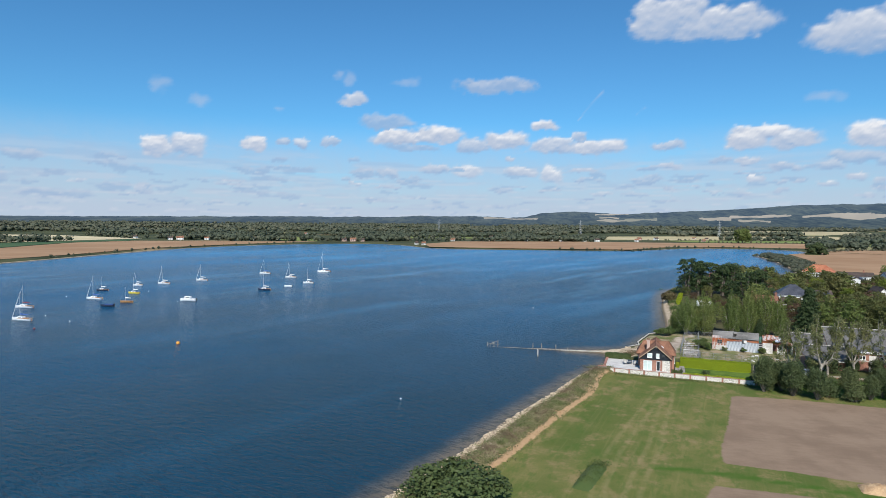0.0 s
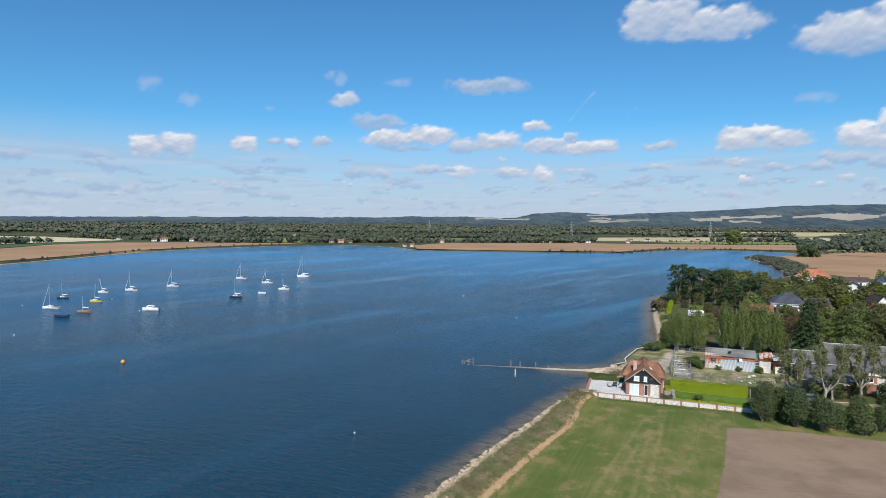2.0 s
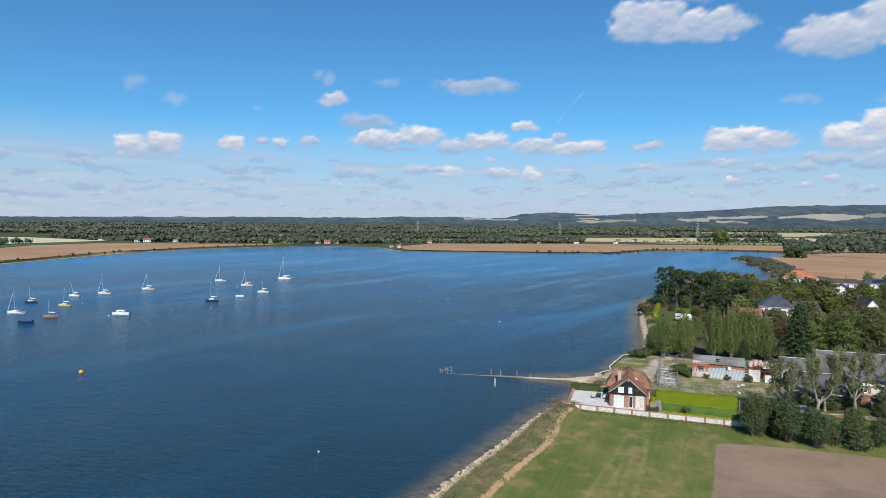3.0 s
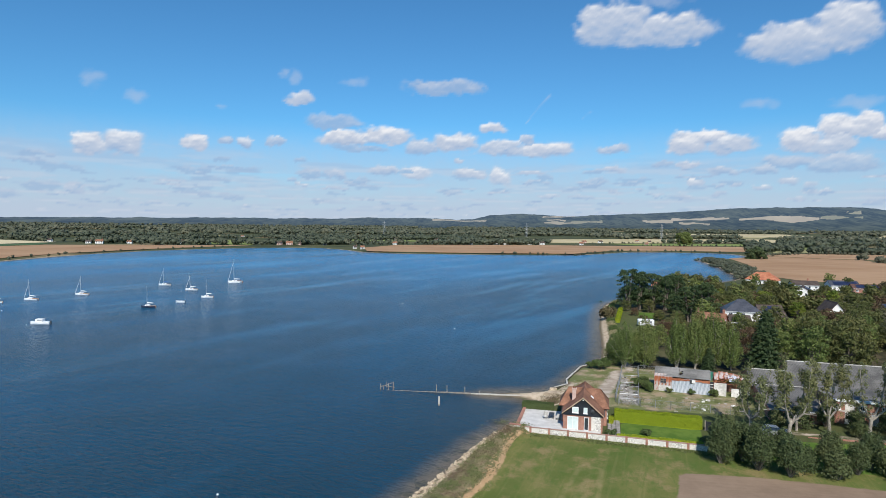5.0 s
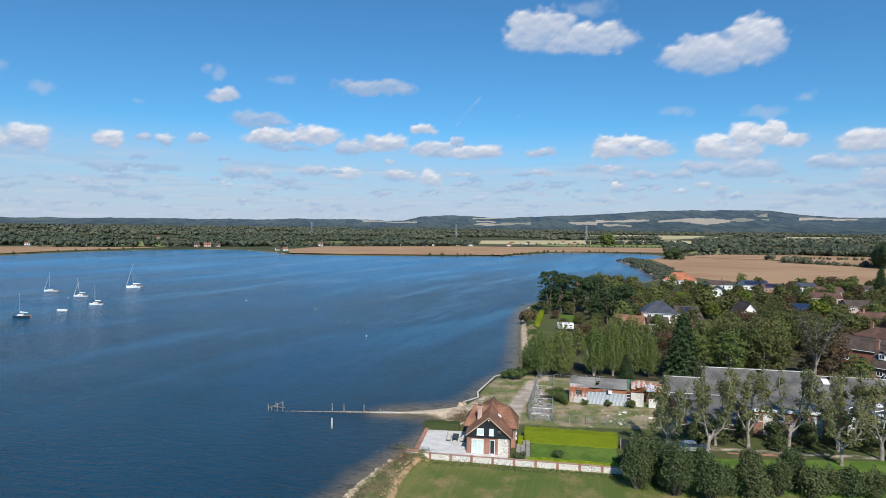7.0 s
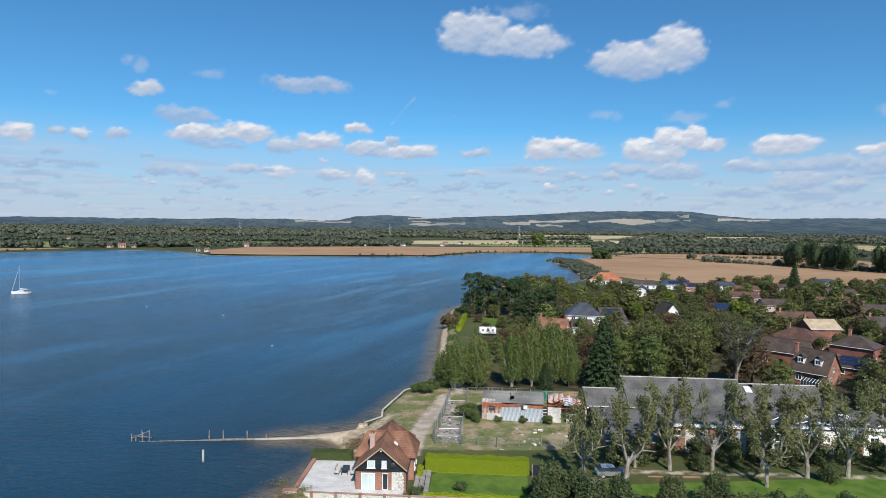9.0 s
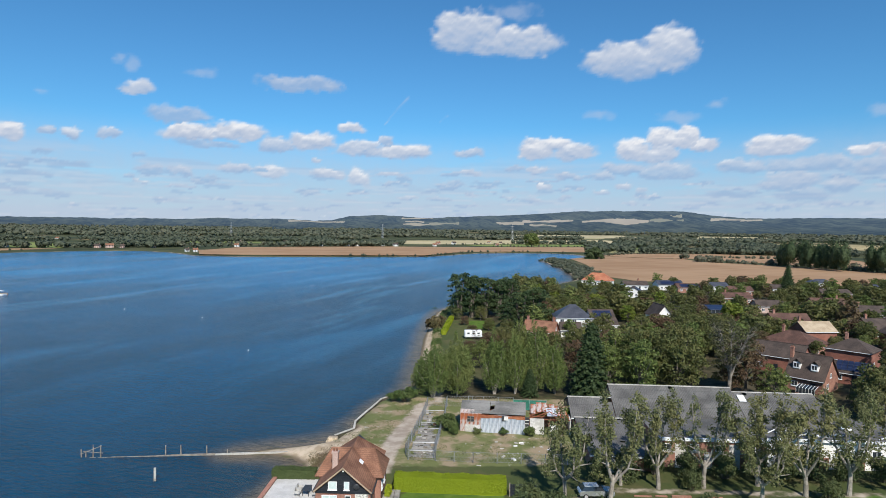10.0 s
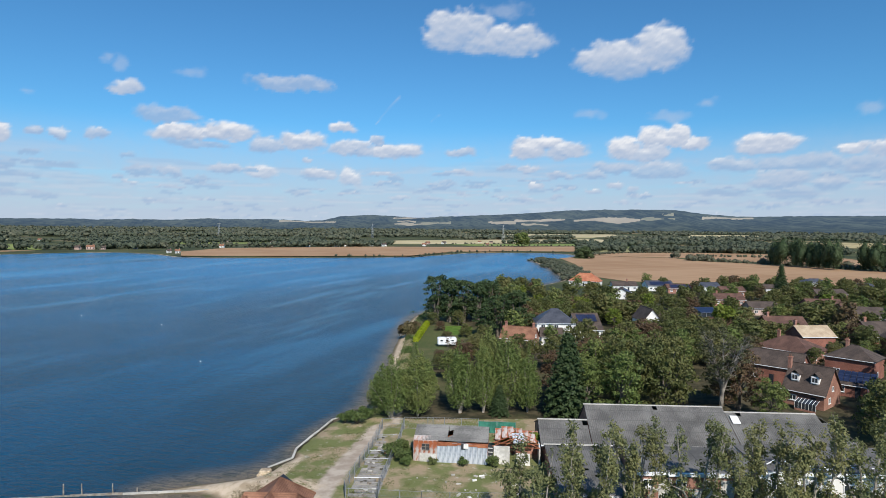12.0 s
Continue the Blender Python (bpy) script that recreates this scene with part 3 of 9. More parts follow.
xs = axis(-20, 130, 1.2, -4900, 4900)
ys = axis(70, 190, 1.2, -500, 4900)
gx, gy = np.meshgrid(xs, ys)
gz, shore, side, away = land_height(gx, gy)
SOIL = [(52.3, 116.6), (45.4, 102), (38.6, 89.2), (36.8, 84.2), (44.3, 81.8), (50.9, 79), (80, 70), (140, 62), (150, 90), (76.2, 110.4), (62.2, 114.9)]
SOIL_NEAR = [(20, 62), (29.5, 72.6), (32.6, 77.1), (40.7, 75.2), (60, 69), (110, 52), (100, 20), (20, 20)]
soil = np.maximum(inside_distance(np.array(SOIL), gx, gy), inside_distance(np.array(SOIL_NEAR), gx, gy))
LAWN = [(48.6, 129.2), (60.4, 125.4), (63.2, 132.6), (51.2, 136.7)]
POPLAR_LAWN = [(66, 119), (120, 103), (124, 117), (71, 126.5)]
SHORE_LAWN = [(98.5, 249), (106.5, 247), (112, 263), (103, 265)]
lawn = np.maximum.reduce([inside_distance(np.array(q), gx, gy) for q in (LAWN, POPLAR_LAWN, SHORE_LAWN)])
track = np.maximum(1.5 - line_distance([(49.6, 143), (51.2, 148), (53.8, 154), (57.8, 162), (62.8, 171.5)], gx, gy), 0.55 - line_distance([(67, 127), (76, 129.8), (112, 118.6), (180, 95)], gx, gy))
track = np.maximum(track, 0.85 - line_distance([(66, 172), (71.6, 196), (80, 225), (92, 262), (100, 286)], gx, gy))
YARD = [(44, 160), (50, 166), (56, 178), (61, 182), (66, 174), (95, 166), (82, 137), (62, 141), (52, 144), (42, 147)]
yard = inside_distance(np.array(YARD), gx, gy)
near = smooth(-away, -230, -120) * np.where(side < 0, 1.0, 0.35)
bank_mask = smooth(-side, -0.5, 1.0) * smooth(-away, -200, -150)
sandy = 0.9 * np.exp(-(((gx - 48) / 4.5) ** 2 + ((gy - 149) / 5) ** 2) ** 2) + np.exp(-(((gx - 41) / 8) ** 2 + ((gy - 154) / 8) ** 2) ** 2) + 0.12 * smooth(gy, 178, 200) * smooth(-gy, -330, -290)
sandy = sandy - 1.2 * np.exp(-(((gx - 55.5) / 9.5) ** 2 + ((gy - 172) / 9.5) ** 2) ** 3)
wheel = np.minimum(line_distance([(41, 118), (37.8, 109.7), (33.1, 98.9), (29.6, 90.1), (24.5, 80), (20, 70)], gx, gy), line_distance([(40, 119), (34.9, 109.5), (28.9, 98.7), (23.0, 87.4), (18.5, 77), (16, 66)], gx, gy))
ditch = line_distance([(27, 82.6), (31.7, 81.6), (38.0, 79.8), (47.5, 76.0), (56, 72)], gx, gy)
WOOD = [(63, 176), (70, 170), (92, 163), (128, 150), (134, 132), (190, 150), (330, 235), (360, 300), (300, 335), (200, 340), (120, 290), (106, 272), (112, 244), (96, 238), (86, 216), (70, 186)]
wood = inside_distance(np.array(WOOD), gx, gy)
clip = lambda v: np.clip(v, -20, 20)
ground = sheet("ground", xs, ys, gz, {"shore": np.clip(shore * (1 + (bank_scale(gy) - 1) * bank_mask * (shore > 0)), -20, 60), "soil": clip(soil), "lawn": clip(lawn), "track": clip(track), "yard": clip(yard), "near": near, "bank": bank_mask, "sandy": sandy, "wheel": np.clip(wheel, 0, 20), "ditch": np.clip(ditch, 0, 20), "wood": clip(wood)}, M["ground"])
tagged(ground, "grass fields, tilled soil and shore of a low coastal plain", "ground", kind="structure")

wx, wy = axis(-60, 100, 2.5, -1400, 1400, 1.05), axis(60, 240, 2.5, -500, 1500, 1.05)
ax_, ay_ = np.meshgrid(wx, wy)
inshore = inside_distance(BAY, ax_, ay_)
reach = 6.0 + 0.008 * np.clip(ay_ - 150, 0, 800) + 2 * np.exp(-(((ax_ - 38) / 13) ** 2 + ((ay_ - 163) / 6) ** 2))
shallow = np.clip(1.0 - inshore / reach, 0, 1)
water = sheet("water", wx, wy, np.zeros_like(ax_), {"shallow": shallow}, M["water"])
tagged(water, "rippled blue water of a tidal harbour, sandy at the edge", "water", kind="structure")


def far_field(label, corners, a, b, turn, lift=0.25):
    """One field of the far country, as a thin bed of crop or soil."""
    bm = prism(bmesh.new(), corners, 0.2, lift - 0.2)
    for v in bm.verts:
        v.co.z += max(1.5, float(land_height(v.co.x, v.co.y)[0]))
    ob = part("field", bm, field_material("field_soil", a, b, turn), None)
    tagged(ob, label, "field", kind="structure")


FIELD_BACK = [(322, 566), (362, 672), (440, 726), (466, 680), (500, 655), (480, 600), (500, 560), (514, 522), (524, 460), (536, 390), (560, 320), (400, 300), (363, 372), (300, 372), (264, 405), (262, 440), (285, 490)]
TAN, TAN2, STRAW = (0.315, 0.19, 0.107), (0.39, 0.25, 0.148), (0.52, 0.44, 0.27)
far_field("bare tan harvested field behind the village", FIELD_BACK, TAN, TAN2, 0.3)
far_field("tan field beyond a hedge", [(440, 742), (520, 800), (640, 790), (760, 700), (700, 600), (640, 520), (560, 470), (540, 530), (530, 600), (528, 650), (470, 690)], TAN, TAN2, 0.9, 0.3)
far_field("bare tan field along the far shore", [(-38, 785), (62, 760), (215, 757), (300, 862), (400, 876), (480, 850), (608, 1000), (600, 1070), (390, 1060), (195, 1075), (-5, 1020), (-50, 890)], TAN, TAN2, 0.2)
far_field("tan field by the western shore", [(-352, 440), (-480, 590), (-520, 800), (-490, 900), (-225, 945), (-296, 815), (-342, 680), (-343, 530)], TAN, TAN2, 1.0)
far_field("dark green crop field", [(-492, 627), (-590, 759), (-530, 990), (-500, 900), (-527, 800)], (0.05, 0.10, 0.05), (0.08, 0.13, 0.06), 1.0, 0.3)
far_field("pale stubble field", [(-632, 816), (-875, 1127), (-756, 1130), (-540, 1015), (-545, 985), (-600, 790)], STRAW, (0.6, 0.52, 0.34), 0.8, 0.35)
far_field("light green meadow", [(-330, 1010), (-390, 1240), (-292, 1185), (-222, 960)], (0.16, 0.2, 0.06), (0.22, 0.25, 0.08), 0.5)
far_field("green pasture between hedges", [(420, 1110), (640, 1110), (820, 1060), (860, 1190), (560, 1230), (400, 1200)], (0.14, 0.19, 0.055), (0.2, 0.24, 0.08), 0.4)
far_field("straw-coloured field", [(180, 1240), (420, 1230), (900, 1300), (940, 1560), (500, 1500), (230, 1420)], (0.40, 0.34, 0.19), STRAW, 0.2)
far_field("pale stubble strip", [(950, 980), (1500, 700), (1750, 900), (1200, 1250)], (0.34, 0.27, 0.14), (0.46, 0.38, 0.21), 0.6)
far_field("pale field far inland", [(650, 1800), (1250, 1750), (1400, 2200), (700, 2250)], (0.38, 0.32, 0.19), STRAW, 0.2)
far_field("tan field far inland", [(1000, 520), (1500, 250), (1750, 420), (1200, 760)], TAN, TAN2, 0.3)
far_field("greenish stubble beyond the tan field", [(507, 828), (604, 961), (855, 948), (717, 810)], (0.22, 0.21, 0.095), (0.31, 0.28, 0.14), 0.4)
far_field("green pasture among hedges", [(640, 975), (700, 1062), (945, 1062), (905, 962)], (0.13, 0.17, 0.055), (0.19, 0.22, 0.08), 0.3)
far_field("pale pasture before the woods", [(880, 1170), (1010, 1290), (1280, 1300), (1120, 1140)], (0.2, 0.21, 0.085), (0.3, 0.28, 0.13), 0.5)
far_field("straw field under the downs", [(1160, 1464), (1700, 2090), (1900, 1950), (1390, 1420)], (0.38, 0.32, 0.18), STRAW, 0.4)
far_field("pale field under the downs", [(760, 1640), (980, 1640), (1220, 1960), (900, 1990)], (0.3, 0.27, 0.14), (0.42, 0.36, 0.2), 0.4)
far_field("green meadow in the woods", [(-120, 1230), (60, 1225), (90, 1330), (-130, 1330)], (0.13, 0.17, 0.055), (0.2, 0.22, 0.08), 0.3)
far_field("pale meadow in the woods", [(-620, 1350), (-420, 1420), (-440, 1560), (-690, 1460)], (0.24, 0.23, 0.1), (0.34, 0.3, 0.15), 0.3)
far_field("straw field in the north", [(-150, 1500), (120, 1480), (140, 1620), (-140, 1640)], (0.34, 0.3, 0.15), STRAW, 0.3)


# fields on the downs: bearings, heights and how green they are, in degrees and parts
DOWNS_FIELDS = [(12.4, 15.5, 0.81, 1.03, 0.0), (12.8, 14.7, 0.49, 0.74, 0.1), (12.6, 15.1, 0.2, 0.47, 0.3), (15.1, 18.0, 0.28, 0.63, 0.7), (2.0, 7.2, 0.33, 0.6, 0.3), (21.4, 24.0, 0.37, 0.72, 0.2),
                (23.8, 28.6, 0.6, 0.99, 0.0), (24.5, 27.0, 0.25, 0.52, 0.3), (29.3, 35.2, 0.58, 1.1, 0.1), (35.2, 38.1, 0.81, 1.15, 0.8), (40.1, 44.2, 0.89, 1.15, 0.2), (36.9, 37.9, 1.24, 1.46, 0.9)]


def hills():
    """Low downs that close the view: height along the ridge by bearing in degrees."""
    bearing = np.array([-75, -38, -26, -18, -10, 1, 4.6, 6, 7.5, 10.5, 14.4, 18.8, 24, 28.5, 31.5, 35, 38, 40.5, 43, 50, 54, 90])
    lift = np.array([0.3, 0.25, 0.36, 0.47, 0.50, 0.68, 0.55, 0.62, 1.0, 1.17, 0.95, 1.10, 1.37, 1.68, 1.78, 1.76, 1.72, 1.38, 1.16, 1.22, 1.15, 0.9])
    b = np.linspace(-75, 90, 1000)
    crest = np.interp(b, bearing, lift)
    wob = np.array([noise.noise((v * 0.35, 3.1, 0)) * 0.05 + noise.noise((v * 2.2, 9.1, 0)) * 0.04 + max(0.0, noise.noise((v * 1.1, 4.4, 0))) * 0.07 + noise.noise((v * 7.0, 1.7, 0)) * 0.012 for v in b])
    rings = np.linspace(3000, 4480, 46)
    prof = np.interp(rings, [3000, 3250, 3450, 3650, 3850, 4000, 4150, 4300, 4480], [0.0, 0.05, 0.2, 0.38, 0.6, 0.82, 0.95, 1.0, 0.7])
    verts, crop, pale = [], [], []
    for r, p in zip(rings, prof):
        top = 34 + 4300 * np.tan(np.radians(crest + wob))
        lump = np.array([noise.noise((v * 0.5, r * 0.004, 1)) for v in b]) * 9 * np.minimum(1.0, top / 90) * (0 < p < 0.95)
        z = 14.0 + (top - 14.0) * p + lump
        up = np.degrees(np.arctan2(z - 34, r))
        verts.append(np.stack([r * np.sin(np.radians(b)) + 20, r * np.cos(np.radians(b)) + 40, z], 1))
        c, w = np.zeros(len(b)), np.zeros(len(b))
        for k, (b0, b1, e0, e1, dull) in enumerate(DOWNS_FIELDS):
            f, tall = (b - b0) / (b1 - b0), e1 - e0
            low = e0 + tall * (0.35 * np.abs(np.sin(2.1 * f + k)) + 0.12 * np.sin(9 * f + 3 * k))
            high = e1 - tall * (0.38 * np.abs(np.cos(1.7 * f + 2 * k)) + 0.12 * np.sin(7 * f + k))
            inside = smooth(b, b0, b0 + 0.1) * smooth(-b, -b1, -b1 + 0.1) * smooth(up, low - 0.02, low + 0.02) * smooth(-up, -high - 0.02, -high + 0.02)
            if r < 4200:
                w = np.where(inside > c, dull, w)
                c = np.maximum(c, inside)
        crop.append(c)
        pale.append(w)
    verts = np.concatenate(verts)
    n = len(b)
    faces = [(i * n + k, i * n + k + 1, (i + 1) * n + k + 1, (i + 1) * n + k) for i in range(len(rings) - 1) for k in range(n - 1)]
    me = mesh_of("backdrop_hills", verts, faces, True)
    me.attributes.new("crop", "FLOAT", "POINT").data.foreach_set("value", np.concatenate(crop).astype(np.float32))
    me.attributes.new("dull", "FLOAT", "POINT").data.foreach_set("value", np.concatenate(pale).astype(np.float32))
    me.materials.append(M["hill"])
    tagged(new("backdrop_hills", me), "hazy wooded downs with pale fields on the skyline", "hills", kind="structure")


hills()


# ---- clouds, far behind everything ----
def lattice(x, y, seed):
    """Smooth value noise on a lattice, 0 to 1."""
    table = np.random.default_rng(seed).random((256, 256))
    xi, yi = np.floor(x).astype(int), np.floor(y).astype(int)
    fx, fy = x - xi, y - yi
    fx, fy = fx * fx * (3 - 2 * fx), fy * fy * (3 - 2 * fy)
    a, b = table[xi % 256, yi % 256], table[(xi + 1) % 256, yi % 256]
    c, d = table[xi % 256, (yi + 1) % 256], table[(xi + 1) % 256, (yi + 1) % 256]
    return (a * (1 - fx) + b * fx) * (1 - fy) + (c * (1 - fx) + d * fx) * fy


def fractal(x, y, seed, octaves=5):
    total, size, norm = 0.0, 1.0, 0.0
    for k in range(octaves):
        total = total + lattice(x * 2 ** k + 17 * k, y * 2 ** k + 31 * k, seed + k) * size
        norm += size
        size *= 0.52
    return total / norm


AZ, EL = np.meshgrid(np.linspace(-56, 74, 780), np.linspace(0.0, 24, 146))
PA = AZ + 1.0 * (fractal(AZ * 0.55, EL * 0.8, 11, 4) - 0.5) + 0.5 * (fractal(AZ * 1.6, EL * 2.2, 13, 3) - 0.5)
PE = EL + 0.7 * (fractal(AZ * 0.55, EL * 0.8, 23, 4) - 0.5) + 0.4 * (fractal(AZ * 1.6, EL * 2.2, 29, 3) - 0.5)
bumps = fractal(AZ * 0.9, EL * 1.5, 41, 5)
heap, heap_top, heap_shade, wispy = np.full(AZ.shape, -9.0), np.zeros(AZ.shape), np.zeros(AZ.shape), np.zeros(AZ.shape)


def cloud(az, el, wide, high, shade=0.0):
    """A heaped cloud over a flat base: bearing, height of its base, half width and height in degrees; 1 is a grey one."""
    global heap, heap_top, heap_shade
    u, v = (PA - az) / (wide * 1.12), (PE - el - 0.46 * high) / (high * 0.58)
    q = 1 - (np.abs(u) ** 2.3 + np.abs(np.where(v < 0, v * 1.25, v)) ** 2.3) ** (1 / 2.3)
    heap_top = np.where(q > heap, v, heap_top)
    heap_shade = np.where(q > heap, shade, heap_shade)
    heap = np.maximum(heap, q)


def wisp(az, el, wide, high):
    global wispy
    u, v = (PA - az) / (wide * 1.4), (PE - el) / (high * 1.5)
    wispy = np.maximum(wispy, 1 - np.sqrt(u * u + v * v))


cloud(-19.5, 6.28, 1.12, 1.50, 0.00)
cloud(-17.0, 6.72, 0.66, 0.99, 0.35)
cloud(-15.1, 6.56, 0.94, 1.06, 0.20)
cloud(-12.5, 7.06, 0.83, 0.74, 0.35)
cloud(-7.4, 8.57, 2.60, 1.83, 0.55)
cloud(-6.6, 7.11, 2.52, 1.59, 0.00)
cloud(-2.5, 7.51, 2.53, 1.78, 0.00)
cloud(-5.0, 6.67, 2.81, 0.79, 0.60)
cloud(1.0, 6.60, 1.75, 1.52, 0.25)
cloud(3.9, 6.85, 2.37, 1.92, 0.05)
cloud(7.6, 8.61, 1.25, 1.15, 0.05)
cloud(8.6, 6.49, 2.51, 1.56, 0.15)
cloud(12.5, 6.45, 2.67, 1.57, 0.05)
cloud(10.9, 7.59, 0.66, 1.09, 0.30)
cloud(4.3, 5.76, 0.64, 0.65, 0.20)
cloud(-9.7, 4.23, 1.20, 0.89, 0.50)
cloud(-7.3, 4.34, 1.19, 1.05, 0.30)
cloud(-2.9, 4.54, 1.27, 1.06, 0.20)
cloud(0.4, 4.10, 1.46, 1.59, -0.10)
cloud(5.5, 4.44, 1.43, 1.12, 0.05)
cloud(8.2, 3.90, 1.25, 1.74, -0.10)
cloud(3.6, 2.82, 1.41, 0.65, 0.30)
cloud(-5.4, 3.73, 1.05, 0.62, 0.35)
cloud(-6.9, 2.64, 0.92, 0.49, 0.80)
cloud(-4.2, 3.23, 1.30, 0.63, 0.75)
cloud(-15.3, 4.34, 1.67, 0.73, 0.85)
cloud(-18.5, 4.44, 0.69, 0.61, 0.85)
cloud(-20.0, 4.40, 0.62, 0.54, 0.85)
cloud(-16.4, 2.17, 1.16, 0.68, 0.60)
cloud(-19.6, 2.36, 1.70, 0.55, 0.70)
cloud(-10.5, 5.62, 0.65, 0.47, 0.70)
cloud(-17.2, 5.37, 0.85, 0.44, 0.80)
cloud(24.8, 6.41, 1.89, 2.02, 0.00)
cloud(28.2, 6.33, 2.23, 1.72, 0.10)
cloud(26.2, 7.18, 1.81, 1.39, -0.10)
cloud(33.5, 6.18, 1.70, 2.00, -0.05)
cloud(35.8, 5.88, 1.54, 2.10, 0.10)
cloud(36.3, 7.10, 1.64, 1.96, -0.10)
cloud(37.9, 7.17, 1.03, 1.98, -0.10)
cloud(39.3, 6.92, 1.35, 1.15, 0.00)
cloud(33.0, 4.92, 2.20, 1.19, 0.40)
cloud(36.6, 4.44, 2.81, 1.41, 0.40)
cloud(44.9, 6.29, 2.45, 1.72, 0.00)
cloud(42.4, 4.86, 2.14, 1.42, 0.35)
cloud(47.2, 4.71, 3.21, 1.58, 0.40)
cloud(46.0, 3.37, 2.20, 1.61, 0.30)
cloud(49.4, 3.08, 1.39, 1.44, 0.30)
cloud(51.0, 6.13, 1.16, 0.99, -0.10)
cloud(51.6, 4.44, 1.58, 1.61, 0.40)
cloud(53.4, 5.51, 1.68, 1.67, 0.10)
cloud(54.9, 3.37, 2.41, 1.85, 0.35)
cloud(58.6, 5.01, 1.58, 1.55, 0.10)
cloud(25.0, 5.11, 1.18, 0.78, 0.10)
cloud(23.0, 5.37, 0.92, 0.66, 0.50)
cloud(25.8, 3.58, 0.59, 0.79, 0.00)
cloud(18.9, 4.82, 0.94, 0.74, 0.15)
cloud(16.9, 4.80, 1.21, 0.48, 0.50)
cloud(28.9, 3.41, 0.57, 0.65, 0.10)
cloud(30.9, 3.15, 0.75, 0.64, 0.10)
cloud(33.0, 3.58, 0.86, 0.66, 0.00)
cloud(34.6, 3.31, 0.54, 0.58, 0.00)
cloud(33.3, 2.30, 0.73, 0.51, 0.15)
cloud(27.9, 4.45, 1.41, 0.70, 0.30)
cloud(31.0, 4.43, 1.12, 0.77, 0.30)
cloud(18.5, 6.61, 1.54, 0.84, 0.30)
cloud(17.1, 3.68, 1.48, 0.64, 0.40)
cloud(27.7, 2.54, 0.64, 0.52, 0.20)
cloud(19.2, 1.94, 0.54, 0.40, 0.30)
cloud(39.6, 2.25, 1.24, 0.37, 0.50)
cloud(45.1, 1.94, 1.23, 0.51, 0.40)
cloud(48.8, 2.19, 0.94, 0.49, 0.35)
cloud(41.7, 2.72, 1.74, 0.72, 0.75)
cloud(46.8, 2.67, 2.17, 1.03, 0.60)
cloud(18.4, 15.92, 3.45, 3.62, 0.12)
cloud(23.2, 15.48, 3.66, 2.92, 0.12)
cloud(19.8, 15.82, 1.85, 2.87, 0.15)
cloud(32.7, 13.36, 3.53, 3.21, 0.12)
cloud(36.4, 13.60, 2.52, 3.76, 0.10)
cloud(33.4, 12.94, 2.42, 2.84, 0.30)
cloud(-10.5, 10.75, 1.33, 1.23, 0.15)
cloud(3.0, 11.96, 3.75, 1.67, 0.45)
cloud(-27.4, 5.41, 1.47, 1.80, 0.00)
cloud(-24.9, 5.44, 1.92, 2.17, 0.10)
cloud(-36.9, 4.51, 1.28, 0.99, 0.50)
cloud(-29.5, 4.02, 1.57, 0.70, 0.80)
cloud(-34.8, 3.63, 0.94, 0.44, 0.85)
cloud(-30.8, 4.98, 0.92, 0.60, 0.80)
cloud(-28.3, 2.42, 0.75, 0.86, 0.20)
cloud(-30.8, 2.52, 1.53, 0.75, 0.60)
cloud(-39.2, 2.79, 1.34, 0.93, 0.50)
cloud(-35.9, 1.89, 1.65, 0.71, 0.50)
cloud(-33.1, 1.71, 1.17, 0.78, 0.50)
wisp(-17.2, 10.26, 0.66, 0.37)
wisp(-5.4, 13.13, 1.28, 0.37)
wisp(40.4, 10.77, 0.88, 0.40)
wisp(51.8, 9.56, 0.79, 0.57)
wisp(-24.0, 10.42, 0.84, 0.69)
wisp(30.5, 10.29, 1.45, 0.45)
wisp(37.3, 9.85, 1.71, 0.48)
wisp(-10.7, 13.22, 0.65, 0.62)
wisp(-27.2, 11.51, 0.87, 0.80)
wisp(22.6, 19.39, 2.10, 0.74)
wisp(-11.7, 13.54, 0.63, 0.44)
few = random.Random(6)
for k in range(150):
    low_e = 0.7 + 4.2 * few.random() ** 1.2
    grow = 0.35 + 0.16 * low_e
    cloud(few.uniform(-50, 66), low_e, grow * few.uniform(0.6, 1.6), grow * few.uniform(0.3, 0.5), few.choice((0.15, 0.5, 0.75, 0.9)))
puff = heap + 0.55 * (bumps - 0.5)
body = smooth(puff, -0.03, 0.33) * smooth(heap, -0.35, 0.05)
alpha = np.clip(1.0 - 0.06 * np.clip(7 - EL, 0, 6), 0, 1) * body * (1 - 0.5 * np.clip(heap_shade, 0, 1))
relief = fractal(AZ * 0.9, (EL + 0.22) * 1.5, 41, 5) - bumps
whiteness = np.clip(0.50 + 0.42 * heap_top - 0.8 * relief + 0.2 * (bumps - 0.5) - 0.62 * heap_shade - 0.012 * np.clip(EL - 9, 0, 9) - 0.03 * np.clip(6.0 - EL, 0, 5), 0, 1)
thin = 0.38 * smooth(wispy + 1.0 * (bumps - 0.5), 0.1, 0.9) * smooth(wispy, 0.0, 0.2)
for foot_a, foot_e, run_a, run_e, bold in ((10.75, 9.55, 2.15, 2.45, 0.5), (15.9, 9.85, 0.75, 0.6, 0.25)):
    along_t = np.clip(((AZ - foot_a) * run_a + (EL - foot_e) * run_e) / (run_a ** 2 + run_e ** 2), 0, 1)
    trail = np.hypot(AZ - foot_a - run_a * along_t + 0.12 * np.sin(3 * along_t), EL - foot_e - run_e * along_t)
    thin = np.maximum(thin, bold * np.exp(-((trail / (0.05 + 0.05 * along_t)) ** 2)) * (0.5 + 0.5 * bumps))
